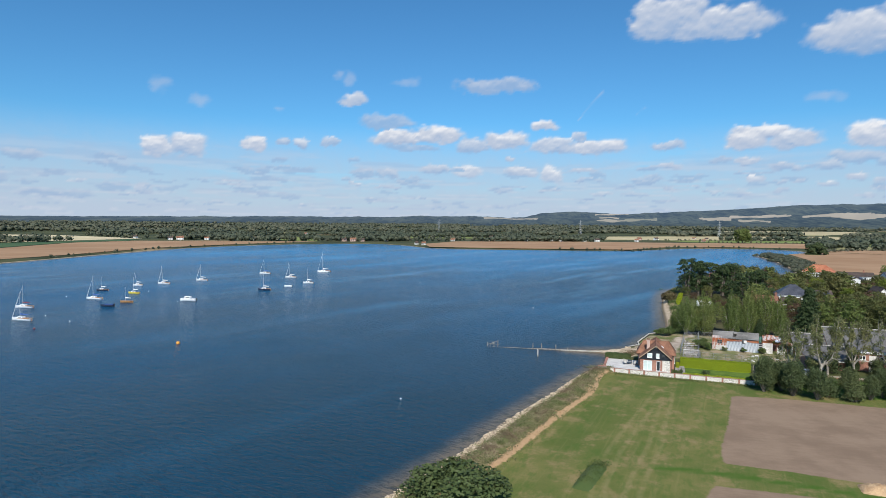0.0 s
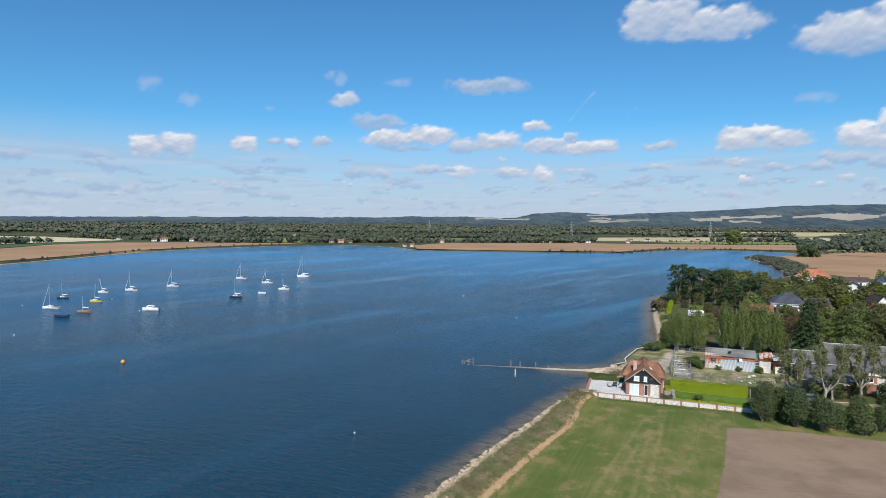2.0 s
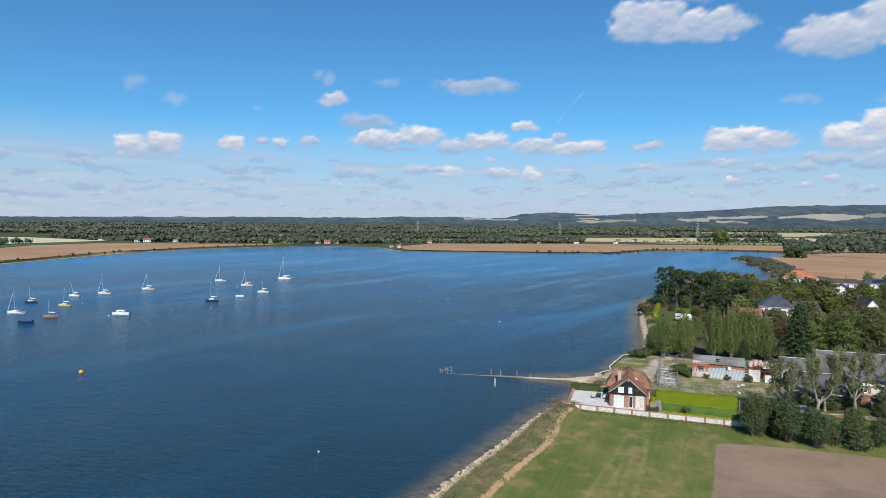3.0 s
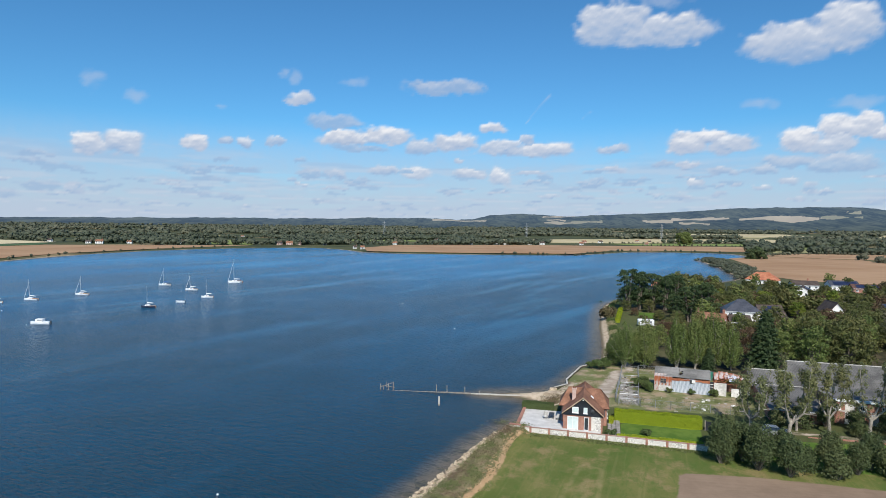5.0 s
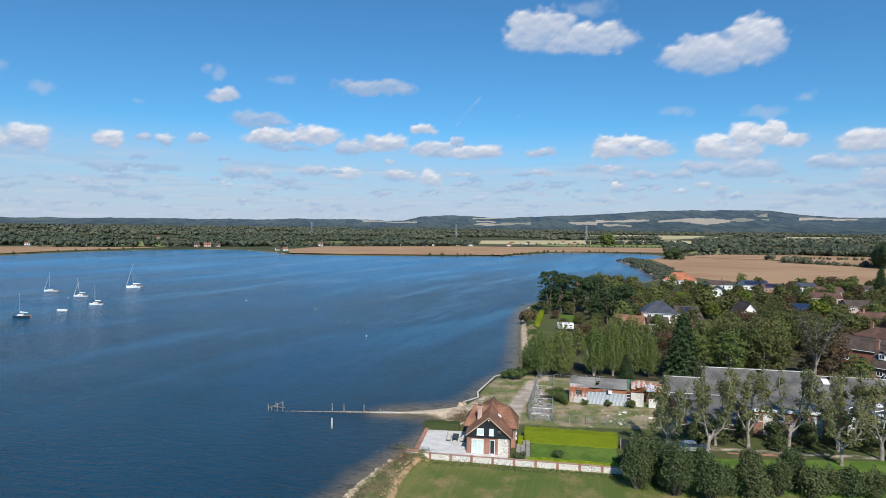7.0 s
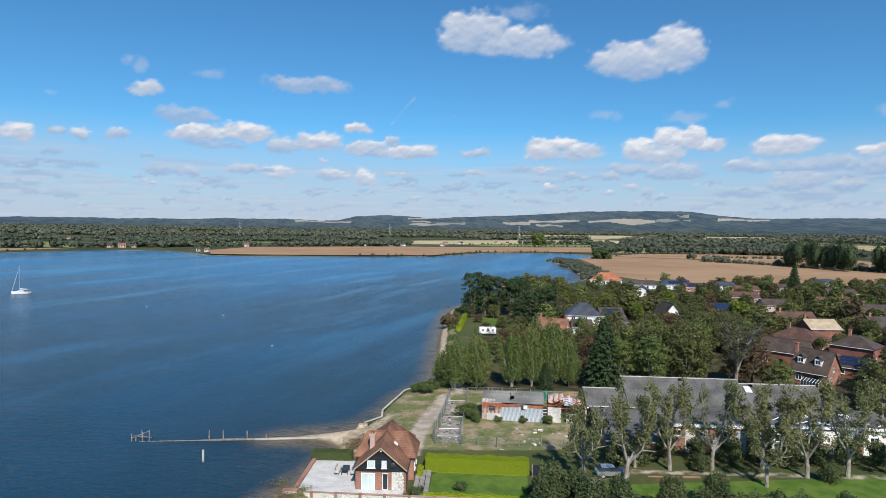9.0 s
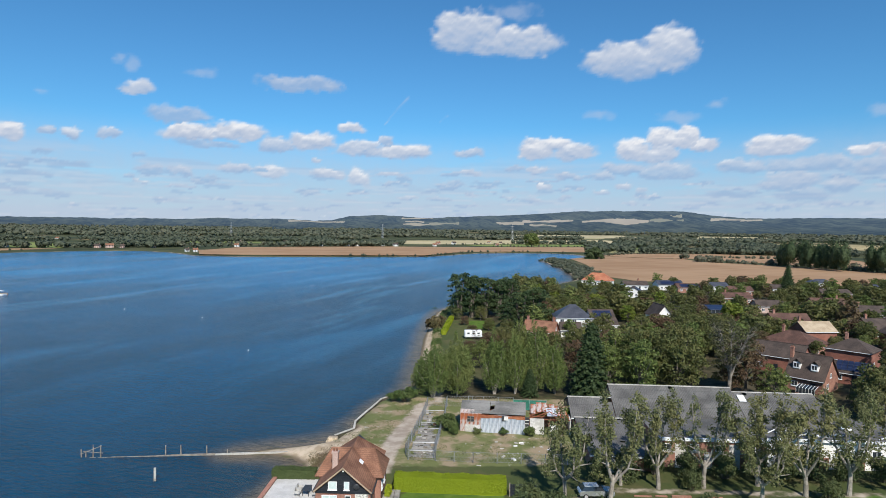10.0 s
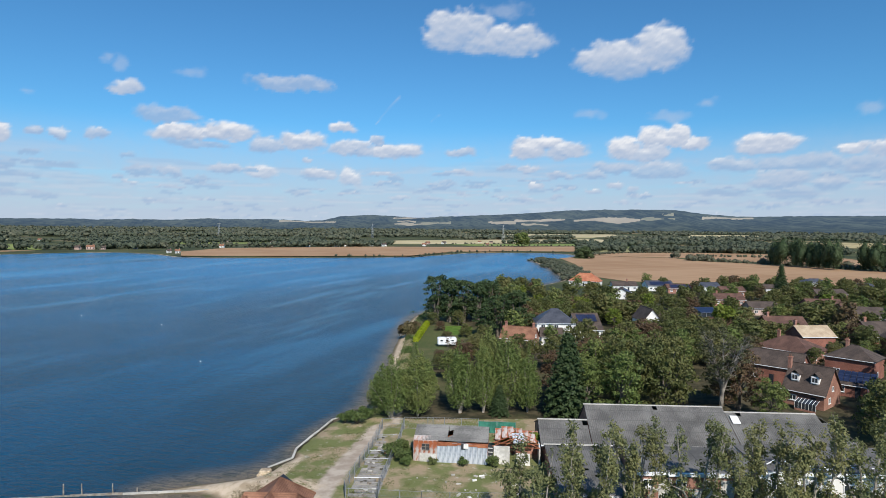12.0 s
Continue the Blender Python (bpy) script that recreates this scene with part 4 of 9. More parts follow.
# a low sheet of broken cloud that runs to the horizon
span = 1 / np.tan(np.radians(EL + 1.3))
lane, deep = np.radians(AZ) * span * 1.5, span
broken = fractal(lane * 0.6, deep * 0.9, 71, 5)
far_bank = smooth(broken, 0.50, 0.62) * smooth(-EL, -7.5, -5.0) * 0.4
veil = (0.6 + 0.4 * smooth(fractal(lane * 0.25, deep * 0.4, 87, 3), 0.1, 0.5)) * smooth(-EL, -9.6, -4.6) * 0.62
mist = 0.85 * smooth(-EL, -6.0, -0.5)
low = 1 - (1 - far_bank) * (1 - veil) * (1 - mist)
low_white = np.clip(0.30 + 0.42 * far_bank * (smooth(broken - fractal(lane * 0.6, deep * 0.9 + 0.3, 71, 5), -0.05, 0.08) - 0.35) + 0.12 * mist, 0, 1)
soft = np.maximum(low, thin)
both = 1 - (1 - alpha) * (1 - soft)
white = (whiteness * alpha + np.where(thin > low, 0.45, low_white) * soft * (1 - alpha)) / np.maximum(both, 1e-3)
white = np.where(both > 0.02, white, 0.5)


def cloud_material():
    n = Nodes("cloud")
    nt = n.nt
    nt.nodes.remove(n.b)
    glow, clear, mix = (nt.nodes.new(k) for k in ("ShaderNodeEmission", "ShaderNodeBsdfTransparent", "ShaderNodeMixShader"))
    w = n.attr("whiteness")
    n.put(glow.inputs["Color"], n.mix(n.ramp(w, 0.0, 0.5), (0.32, 0.44, 0.64), n.mix(n.ramp(w, 0.4, 1.0), (0.49, 0.56, 0.69), (0.84, 0.85, 0.88))))
    glow.inputs["Strength"].default_value = 1.0
    grain = n.math("MULTIPLY", n.math("SUBTRACT", n.noise(0.012, 5, 0.6), 0.5), 0.5)
    d = n.attr("cover")
    rim = n.math("MULTIPLY", d, n.math("SUBTRACT", 1.0, d))
    n.put(mix.inputs[0], n.math("ADD", d, n.math("MULTIPLY", rim, n.math("MULTIPLY", grain, 2.0))))
    nt.links.new(clear.outputs[0], mix.inputs[1])
    nt.links.new(glow.outputs[0], mix.inputs[2])
    out = [x for x in nt.nodes if x.type == "OUTPUT_MATERIAL"][0]
    nt.links.new(mix.outputs[0], out.inputs["Surface"])
    return n.m


far_r = 4800.0
dome = np.stack([25 + far_r * np.sin(np.radians(AZ)) * np.cos(np.radians(EL)), 40 + far_r * np.cos(np.radians(AZ)) * np.cos(np.radians(EL)), 34 + far_r * np.sin(np.radians(EL))], 2)
backdrop = sheet("backdrop_clouds", np.arange(AZ.shape[1]), np.arange(AZ.shape[0]), np.zeros(AZ.shape), {"cover": both, "whiteness": white}, cloud_material())
backdrop.data.vertices.foreach_set("co", dome.astype(np.float32).ravel())
backdrop.data.update()
tagged(backdrop, "white heaped clouds over a pale broken bank", "clouds", kind="structure")


# ---- trees ----
def crown_of(lumps, per, size, seed, inner=0.5, upright=0.0, loose=0.8):
    """A crown of leafy clumps; the leaves lie in each clump's skin."""
    gen = np.random.default_rng(seed)
    pts, face = [], []
    middle = np.mean([c for c, r in lumps], axis=0)
    for c, r in lumps:
        p, d = shell(gen, c, r, max(6, int(per * (r[0] * r[2]))), inner)
        away = p - middle
        away /= np.maximum(np.linalg.norm(away, axis=1), 0.1)[:, None]
        pts.append(p)
        face.append(0.7 * d + 0.4 * away)
    return leaf_mesh("crown", np.concatenate(pts), size, gen, upright, np.concatenate(face), loose)


def broad_tree(seed, leaf, tall=9.0, wide=4.0, per=120, size=0.26, bark="bark", name="tree", label="", category="tree"):
    """A broadleaf tree: forked trunk, limbs, and a crown of many clumps with gaps between."""
    r = random.Random(seed)
    t = thing(name, Matrix(), label, category)
    bm = bmesh.new()
    fork = tall * 0.3
    tube(bm, [(0, 0, -0.3), (0.1, 0, fork * 0.5), (0.05, 0.1, fork), (0, 0, tall * 0.75)], [0.035 * tall, 0.028 * tall, 0.024 * tall, 0.006 * tall], 7)
    lumps = []
    skew = [r.uniform(0.78, 1.15) for _ in range(6)]
    for k in range(38):
        a, up = k * 2.4 + r.uniform(-0.4, 0.4), 0.13 + 0.83 * ((k + r.random()) / 38)
        girth = math.sqrt(max(0.04, 1 - ((up - 0.48) / 0.54) ** 2)) * skew[int(a % 6.28 / 1.05) % 6]
        reach = wide * girth * r.uniform(0.55, 0.86)
        c = (math.cos(a) * reach, math.sin(a) * reach, tall * up * r.uniform(0.94, 1.03))
        s = wide * r.uniform(0.16, 0.33)
        lumps.append((c, (s, s, s * r.uniform(0.65, 0.95))))
        if k % 4 == 0:
            tube(bm, [(0, 0, fork * r.uniform(0.8, 1.3)), (c[0] * 0.5, c[1] * 0.5, (fork + c[2]) * 0.5), (c[0] * 0.9, c[1] * 0.9, c[2])], [0.014 * tall, 0.01 * tall, 0.004 * tall], 5)
    heart = [((0, 0, tall * 0.55), (wide * 0.62, wide * 0.62, tall * 0.33)), ((0, 0, tall * 0.7), (wide * 0.4, wide * 0.4, tall * 0.22))]
    part("trunk", bm, M[bark], t)
    part("crown", crown_of(lumps + [(c, tuple(q * 0.9 for q in s)) for c, s in heart], per, size, seed), M[leaf], t)
    return t


def column_poplar(seed, tall=13.0, wide=3.2):
    """A full poplar: many upright plumes that taper to points, over pale forked stems."""
    r, gen = random.Random(seed), np.random.default_rng(seed)
    t = thing("poplar_tree", Matrix(), "full green poplar with upright plumes and pale stems", "tree", "poplars behind the derelict shed")
    bm = bmesh.new()
    pts, face = [], []
    for k in range(34):
        a = k * 2.4 + r.uniform(-0.3, 0.3)
        f = math.sqrt((k + 0.5) / 34)
        lean = wide * f * r.uniform(0.7, 1.08)
        x, y = math.cos(a) * lean, math.sin(a) * lean
        top = tall * (1.04 - 0.46 * f ** 1.6) * r.uniform(0.8, 1.06)
        low = tall * (0.07 + 0.2 * (1 - f)) * r.uniform(0.7, 1.5)
        if k % 4 == 0:
            tube(bm, [(x * 0.06, y * 0.06, -0.2), (x * 0.25, y * 0.25, tall * 0.17), (x * 0.8, y * 0.8, tall * 0.45), (x, y, top * 0.85)], [0.15, 0.12, 0.07, 0.02], 6)
        n = int(50 * (top - low))
        h = gen.random(n) ** 0.9
        girth = wide * r.uniform(0.17, 0.32) * (np.sin(np.pi * np.clip(h * 0.86 + 0.12, 0, 1)) ** 0.8 + 0.04)
        turn = gen.uniform(0, 6.283, n)
        out = np.stack([np.cos(turn), np.sin(turn), np.full(n, 0.45)], 1)
        mid = np.stack([x * (0.45 + 0.55 * np.sqrt(h)), y * (0.45 + 0.55 * np.sqrt(h)), low + (top - low) * h], 1)
        reach = girth * (0.45 + 0.6 * gen.random(n) ** 0.5)
        pts.append(mid + out * np.array([1, 1, 0.2]) * reach[:, None] + gen.normal(0, 0.09, (n, 3)))
        face.append(0.8 * out + np.array([x, y, 0.8]) / wide * 0.5)
    part("trunk", bm, M["bark_pale"], t)
    part("crown", leaf_mesh("crown", np.concatenate(pts), 0.14, gen, 0.4, np.concatenate(face), 0.75), M["leaf_poplar"], t)
    return t


def ragged_poplar(seed, tall=12.0):
    """A lopped poplar: pale trunk, steep limbs that fork, upright tufts of leaves along them, cut stubs."""
    r = random.Random(seed)
    t = thing("lopped_poplar", Matrix(), "lopped poplar with a thick pale trunk and ragged tufts of leaves", "tree", "lopped poplars along the drive")
    fork = tall * r.uniform(0.24, 0.34)
    bend = r.uniform(-0.4, 0.4)
    lumps = []

    def tufts(a, b, count, low=0.35, small=0.3, big=0.64):
        for _ in range(count):
            f = r.uniform(low, 1.06)
            s = r.uniform(small, big)
            lumps.append((tuple(a[k] + (b[k] - a[k]) * f + r.uniform(-0.65, 0.65) for k in range(3)), (s, s, s * r.uniform(1.3, 2.1))))

    for k in range(4):
        a = k * 1.57 + r.uniform(-0.5, 0.5)
        lean, top = r.uniform(1.5, 3.1), tall * r.uniform(0.5, 0.66)
        base, knee = (bend, 0.05, fork - 0.5), (bend + math.cos(a) * lean, math.sin(a) * lean, top)
        mid = (bend + math.cos(a) * lean * 0.75, math.sin(a) * lean * 0.75, fork + (top - fork) * 0.45)
        limb = part("limb", tube(bmesh.new(), [base, mid, knee], [0.17, 0.12, 0.09], 7), M["bark_pale"], t)
        tufts(mid, knee, 8, 0.1)
        for j in range(3):
            b = a + r.uniform(-1.1, 1.1)
            reach, tip = r.uniform(0.2, 1.3), tall * r.uniform(0.76, 1.04)
            end = (knee[0] + math.cos(b) * reach, knee[1] + math.sin(b) * reach, tip)
            part("branch", tube(bmesh.new(), [knee, ((knee[0] + end[0]) / 2 + 0.2, (knee[1] + end[1]) / 2, knee[2] + (tip - knee[2]) * 0.5), end], [0.1, 0.065, 0.03], 5), M["bark_pale"], limb)
            tufts(knee, end, r.choice((6, 9, 12)), 0.3)
        side = a + r.uniform(-0.6, 0.6)
        stub = (mid[0] + math.cos(side) * 1.7, mid[1] + math.sin(side) * 1.7, mid[2] + r.uniform(-0.3, 0.9))
        part("branch", tube(bmesh.new(), [mid, stub], [0.08, 0.04], 5), M["bark_pale"], limb)
        tufts(mid, stub, r.choice((0, 4, 8)), 0.5, 0.35, 0.6)
    for k in range(14):
        a, z = r.uniform(0, 6.28), fork * r.uniform(0.95, 2.1)
        f = r.uniform(0.8, 2.2)
        s = r.uniform(0.35, 0.65)
        lumps.append(((math.cos(a) * f, math.sin(a) * f, z), (s, s, s * 1.3)))
    part("trunk", tube(bmesh.new(), [(0, 0, -0.3), (bend * 0.3, 0, fork * 0.5), (bend, 0.1, fork), (bend, 0.05, fork + 0.5)], [0.33, 0.26, 0.24, 0.16], 9), M["bark_pale"], t)
    part("crown", crown_of(lumps, 84, 0.135, seed, 0.15, 0.2, 0.8), M["leaf_ragged"], t)
    return t


def cypress(seed, tall=12.0, wide=3.6):
    """A dark cypress in tiers of drooping sprays."""
    gen = np.random.default_rng(seed)
    t = thing("cypress_tree", Matrix(), "dense dark green cypress in drooping tiers", "tree")
    part("trunk", tube(bmesh.new(), [(0, 0, -0.3), (0, 0, tall * 0.6), (0, 0, tall)], [0.35, 0.2, 0.04]), M["bark"], t)
    pts, face = [], []
    for k in range(150):
        z = tall * (0.06 + 0.92 * (k / 150))
        reach = wide * (1 - (k / 150)) ** 0.75 * gen.uniform(0.8, 1.1) + 0.15
        a = k * 2.4
        m = int(26 + 16 * reach)
        f = gen.random(m) ** 0.6
        pts.append(np.stack([math.cos(a) * reach * f + gen.normal(0, 0.28, m), math.sin(a) * reach * f + gen.normal(0, 0.28, m), z - 0.25 * reach * f * f + gen.normal(0, 0.12, m) + 0.2], 1))
        face.append(np.tile([math.cos(a) * 0.6, math.sin(a) * 0.6, 0.75], (m, 1)))
    part("crown", leaf_mesh("crown", np.concatenate(pts), 0.24, gen, 0.0, np.concatenate(face), 0.5), M["leaf_dark"], t)
    return t


def shore_pine(seed, tall=13.0, wide=4.5):
    """A pine with bare stems below and flat dark cushions above."""
    r = random.Random(seed)
    t = thing("pine_tree", Matrix(), "tall dark pine with bare stems and flat cushions", "tree")
    bm, lumps = bmesh.new(), []
    for k in range(4):
        a = k * 1.6 + r.uniform(-0.4, 0.4)
        x, y = math.cos(a) * wide * 0.4, math.sin(a) * wide * 0.4
        tube(bm, [(x * 0.2, y * 0.2, -0.3), (x * 0.4, y * 0.4, tall * 0.4), (x, y, tall * 0.9)], [0.3, 0.22, 0.06], 6)
    for k in range(44):
        a = k * 2.4 + r.uniform(-0.3, 0.3)
        f = math.sqrt(r.random()) * wide * 0.86 * (1.0 - 0.45 * (k / 44) ** 3)
        s = r.uniform(0.75, 1.45)
        lumps.append(((math.cos(a) * f, math.sin(a) * f, tall * (0.16 + 0.8 * (k / 44) ** 0.8)), (s, s, s * 0.6)))
    part("trunk", bm, M["bark"], t)
    part("crown", crown_of(lumps, 85, 0.26, seed, 0.4), M["leaf_dark"], t)
    return t


def fir(seed, tall=14.0):
    t = cypress(seed, tall, tall * 0.24)
    t.name = "fir_tree"
    return tagged(t, "pointed green fir standing above the roofs", "tree")


def twiggy_tree(seed, tall=11.0, wide=4.5):
    """A half-bare tree: steep limbs, a haze of fine grey twigs and few brown leaves."""
    r = random.Random(seed)
    t = thing("bare_tree", Matrix(), "half-bare tree with grey twigs and thin brown leaves", "tree")
    lumps = []
    part("trunk", tube(bmesh.new(), [(0, 0, -0.3), (0, 0.1, tall * 0.2), (0.1, 0, tall * 0.45)], [0.35, 0.28, 0.16], 7), M["twig"], t)
    for k in range(9):
        a = k * 0.7 + r.uniform(-0.3, 0.3)
        lean, top = wide * r.uniform(0.25, 0.8), tall * r.uniform(0.7, 0.95)
        low = tall * r.uniform(0.18, 0.4)
        path = [Vector((0, 0, low)), Vector((math.cos(a) * lean * 0.45, math.sin(a) * lean * 0.45, low + (top - low) * 0.4)), Vector((math.cos(a) * lean, math.sin(a) * lean, top))]
        bm = tube(bmesh.new(), path, [0.13, 0.09, 0.03], 5)
        for j in range(26):
            f = r.uniform(0.2, 1.0)
            p = path[0].lerp(path[1], f * 2) if f < 0.5 else path[1].lerp(path[2], f * 2 - 1)
            b, out = a + r.gauss(0, 1.0), r.uniform(0.6, 1.7)
            e = p + Vector((math.cos(b) * out, math.sin(b) * out, r.uniform(0.3, 1.7)))
            tube(bm, [p, p.lerp(e, 0.5) + Vector((r.uniform(-0.15, 0.15), r.uniform(-0.15, 0.15), -0.1)), e], [0.03, 0.02, 0.006], 3)
            if j % 2:
                lumps.append((tuple(e), (0.55, 0.55, 0.5)))
        part("limb", bm, M["twig"], t)
    part("crown", crown_of(lumps, 110, 0.13, seed, 0.1), M["leaf_olive"], t)
    return t


def shrub(seed, leaf="leaf_shrub", tall=2.8, wide=1.7, label="dense dark green shrub with small leaves", name="shrub", size=0.2, per=150, lumps_n=12, taper=0.0):
    r = random.Random(seed)
    t = thing(name, Matrix(), label, "shrub")
    bm, lumps = bmesh.new(), []
    for k in range(lumps_n):
        a = k * 2.4
        f = wide * r.uniform(0.35, 0.8) * (k > 0)
        up = 0.1 + 0.72 * r.random() ** 0.8
        f *= 1 - taper * up
        c = (math.cos(a) * f, math.sin(a) * f, tall * up * (1 - 0.3 * f / wide))
        tube(bm, [(0, 0, -0.2), (c[0] * 0.6, c[1] * 0.6, c[2] * 0.6), c], [0.06, 0.05, 0.02], 5)
        s = wide * r.uniform(0.3, 0.5) * (1 - 0.4 * taper * up)
        lumps.append((c, (s, s, tall * r.uniform(0.18, 0.3))))
    part("stem", bm, M["bark"], t)
    lumps.append(((0, 0, tall * 0.32), (wide * 0.75, wide * 0.75, tall * 0.34)))
    part("crown", crown_of(lumps, per, size, seed, 0.45, 0.2), M[leaf], t)
    return t


def at(x, y, turn=0.0, scale=1.0, high=1.0, z=None):
    """A pose on the ground, with a size."""
    if z is None:
        z = float(land_height(x, y)[0])
    return pose(x, y, z, 0, 0, turn) @ Matrix.Diagonal((scale, scale, scale * high, 1))


class Grove:
    """Sets out trees: the first of each kind where it stands, the rest as copies."""

    def __init__(self, protos):
        self.protos, self.used, self.r = protos, set(), random.Random(3)

    def plant(self, k, x, y, scale=1.0, high=1.0, label=""):
        p = self.protos[k]
        m = at(x, y, self.r.uniform(0, 360), scale, high)
        if k in self.used:
            t = copy_thing(p, m)
            t.scale = m.to_scale()
        else:
            self.used.add(k)
            p.matrix_basis = m
            t = p
        if label:
            t["label"] = label
        return t


# poplars that stand behind the shed
pop = Grove([column_poplar(100, 12.6, 3.3), column_poplar(101, 12.2, 3.0), column_poplar(102, 13.4, 2.8), column_poplar(103, 11.4, 3.4)])
for k, x, y, s, h in ((3, 65.8, 175.2, 1.0, 0.88), (0, 70.4, 174.6, 1.05, 0.86), (1, 78.0, 174.2, 0.95, 1.0), (2, 82.0, 173.4, 0.85, 1.0), (0, 86.6, 173.6, 1.02, 1.02), (1, 89.8, 171.6, 0.82, 1.04), (2, 84.4, 177.0, 0.95, 1.08), (2, 64.2, 180.4, 0.6, 0.75)):
    pop.plant(k, x, y, s, h * 1.07)
# lopped poplars by the drive
lop = Grove([ragged_poplar(200, 11.6), ragged_poplar(201, 12.4), ragged_poplar(202, 11.0), ragged_poplar(203, 12.8)])
for k, x, y, s in ((2, 69.0, 127.8, 0.9), (0, 74.3, 126.4, 1.0), (3, 82.5, 128.5, 0.9), (1, 88.3, 127.3, 0.96), (2, 95.5, 126.0, 0.95), (0, 99.0, 122.0, 1.02), (3, 104.5, 120.8, 1.0), (1, 111.0, 118.0, 1.0), (2, 118.0, 115.0, 1.05), (0, 126.0, 112.0, 1.0), (1, 78.4, 130.6, 0.72), (2, 91.4, 121.0, 0.82)):
    lop.plant(k, x, y, s * 1.03)
# thick shrubs in front of them
und = Grove([shrub(300, "leaf_shrub", 6.5, 2.3, "dense dark evergreen shrub beside the drive", size=0.12, per=200, lumps_n=30, taper=0.55), shrub(301, "leaf_shrub", 5.4, 2.1, "dense dark evergreen shrub beside the drive", size=0.12, per=200, lumps_n=28, taper=0.55), shrub(302, "leaf_shrub", 3.8, 1.8, "dense dark evergreen shrub beside the drive", size=0.12, per=200, lumps_n=24, taper=0.5)])
for k, x, y, s in ((0, 59.9, 119.9, 0.95), (1, 61.8, 122.4, 1.1), (0, 64.0, 117.2, 1.0), (1, 63.6, 120.6, 1.0), (1, 67.1, 114.9, 1.0), (2, 70.2, 116.6, 1.0), (0, 74.0, 116.7, 0.85), (2, 73.1, 113.9, 1.05), (1, 77.0, 115.2, 0.8), (0, 80.2, 116.9, 0.8), (2, 80.7, 114.1, 1.1), (2, 84.0, 115.0, 0.9), (2, 86.3, 113.8, 1.0), (2, 88.9, 113.1, 0.95), (1, 92.8, 110.8, 0.75), (2, 97.0, 109.6, 0.95), (1, 101.8, 108.2, 0.75), (2, 106.4, 106.6, 0.95), (1, 112.0, 104.8, 0.8), (2, 66.0, 123.8, 1.0), (1, 69.8, 120.6, 0.8), (2, 79.8, 131.8, 1.0), (2, 93.0, 129.0, 1.0), (2, 104.0, 126.0, 1.0), (2, 86.4, 127.2, 0.7), (2, 100.6, 120.0, 0.75), (2, 113.0, 116.4, 0.9), (2, 63.2, 125.0, 1.0), (1, 84.6, 132.4, 0.7), (2, 88.6, 130.6, 0.9), (2, 97.4, 128.0, 0.95), (2, 101.0, 126.8, 0.85), (2, 108.4, 124.4, 1.0), (2, 112.6, 122.8, 0.9), (2, 117.0, 121.0, 1.0), (2, 122.0, 119.4, 1.0), (2, 76.4, 132.6, 0.8)):
    t = und.plant(k, x, y, s * 1.14, 0.97)
    t["group"] = "shrubs along the drive"
wild = Grove([shrub(310, "leaf_yard", 3.2, 1.7, "wild green shrub in the yard", size=0.15, per=220)])
for k, x, y, s in ((2, 63.4, 155.2, 0.75), (2, 62.6, 157.4, 0.9), (2, 64.0, 158.6, 0.8), (2, 59.9, 174.6, 1.05), (2, 58.0, 175.6, 0.75), (2, 61.8, 176.2, 0.8), (2, 67.0, 153.2, 0.4), (2, 70.8, 151.6, 0.45), (2, 74.8, 150.4, 0.6), (2, 63.4, 154.0, 0.5), (1, 66.8, 184, 0.8)):
    wild.plant(0, x, y, s)

# the wood and gardens behind
woods = Grove([broad_tree(400, "leaf_oak", 9.5, 4.4, 105, 0.2, name="round_tree", label="round green broadleaf tree"), broad_tree(401, "leaf_oak", 8.2, 3.8, 105, 0.2, name="spreading_tree", label="spreading green broadleaf tree"),
               broad_tree(402, "leaf_bright", 8.4, 3.6, 105, 0.2, name="garden_tree", label="bright yellow-green garden tree"), broad_tree(403, "leaf_brown", 8.8, 3.9, 105, 0.2, name="copper_tree", label="brownish purple broadleaf tree"),
               cypress(404, 12.0, 3.7), shore_pine(405), twiggy_tree(406), fir(407), broad_tree(408, "leaf_poplar", 10.2, 3.6, 105, 0.2, name="tall_tree", label="tall fresh-green broadleaf tree"),
               shore_pine(409, 11.0, 4.0)])
afar = Grove([broad_tree(420, "leaf_oak", 9.5, 4.4, 25, 0.46, name="round_tree", label="round green broadleaf tree"), broad_tree(421, "leaf_oak", 8.2, 3.8, 25, 0.44, name="spreading_tree", label="spreading green broadleaf tree"),
              broad_tree(422, "leaf_bright", 8.4, 3.6, 25, 0.44, name="garden_tree", label="bright yellow-green garden tree"), broad_tree(423, "leaf_brown", 8.8, 3.9, 25, 0.44, name="copper_tree", label="brownish purple broadleaf tree"),
              None, None, None, None, broad_tree(428, "leaf_poplar", 10.2, 3.6, 25, 0.44, name="tall_tree", label="tall fresh-green broadleaf tree")])
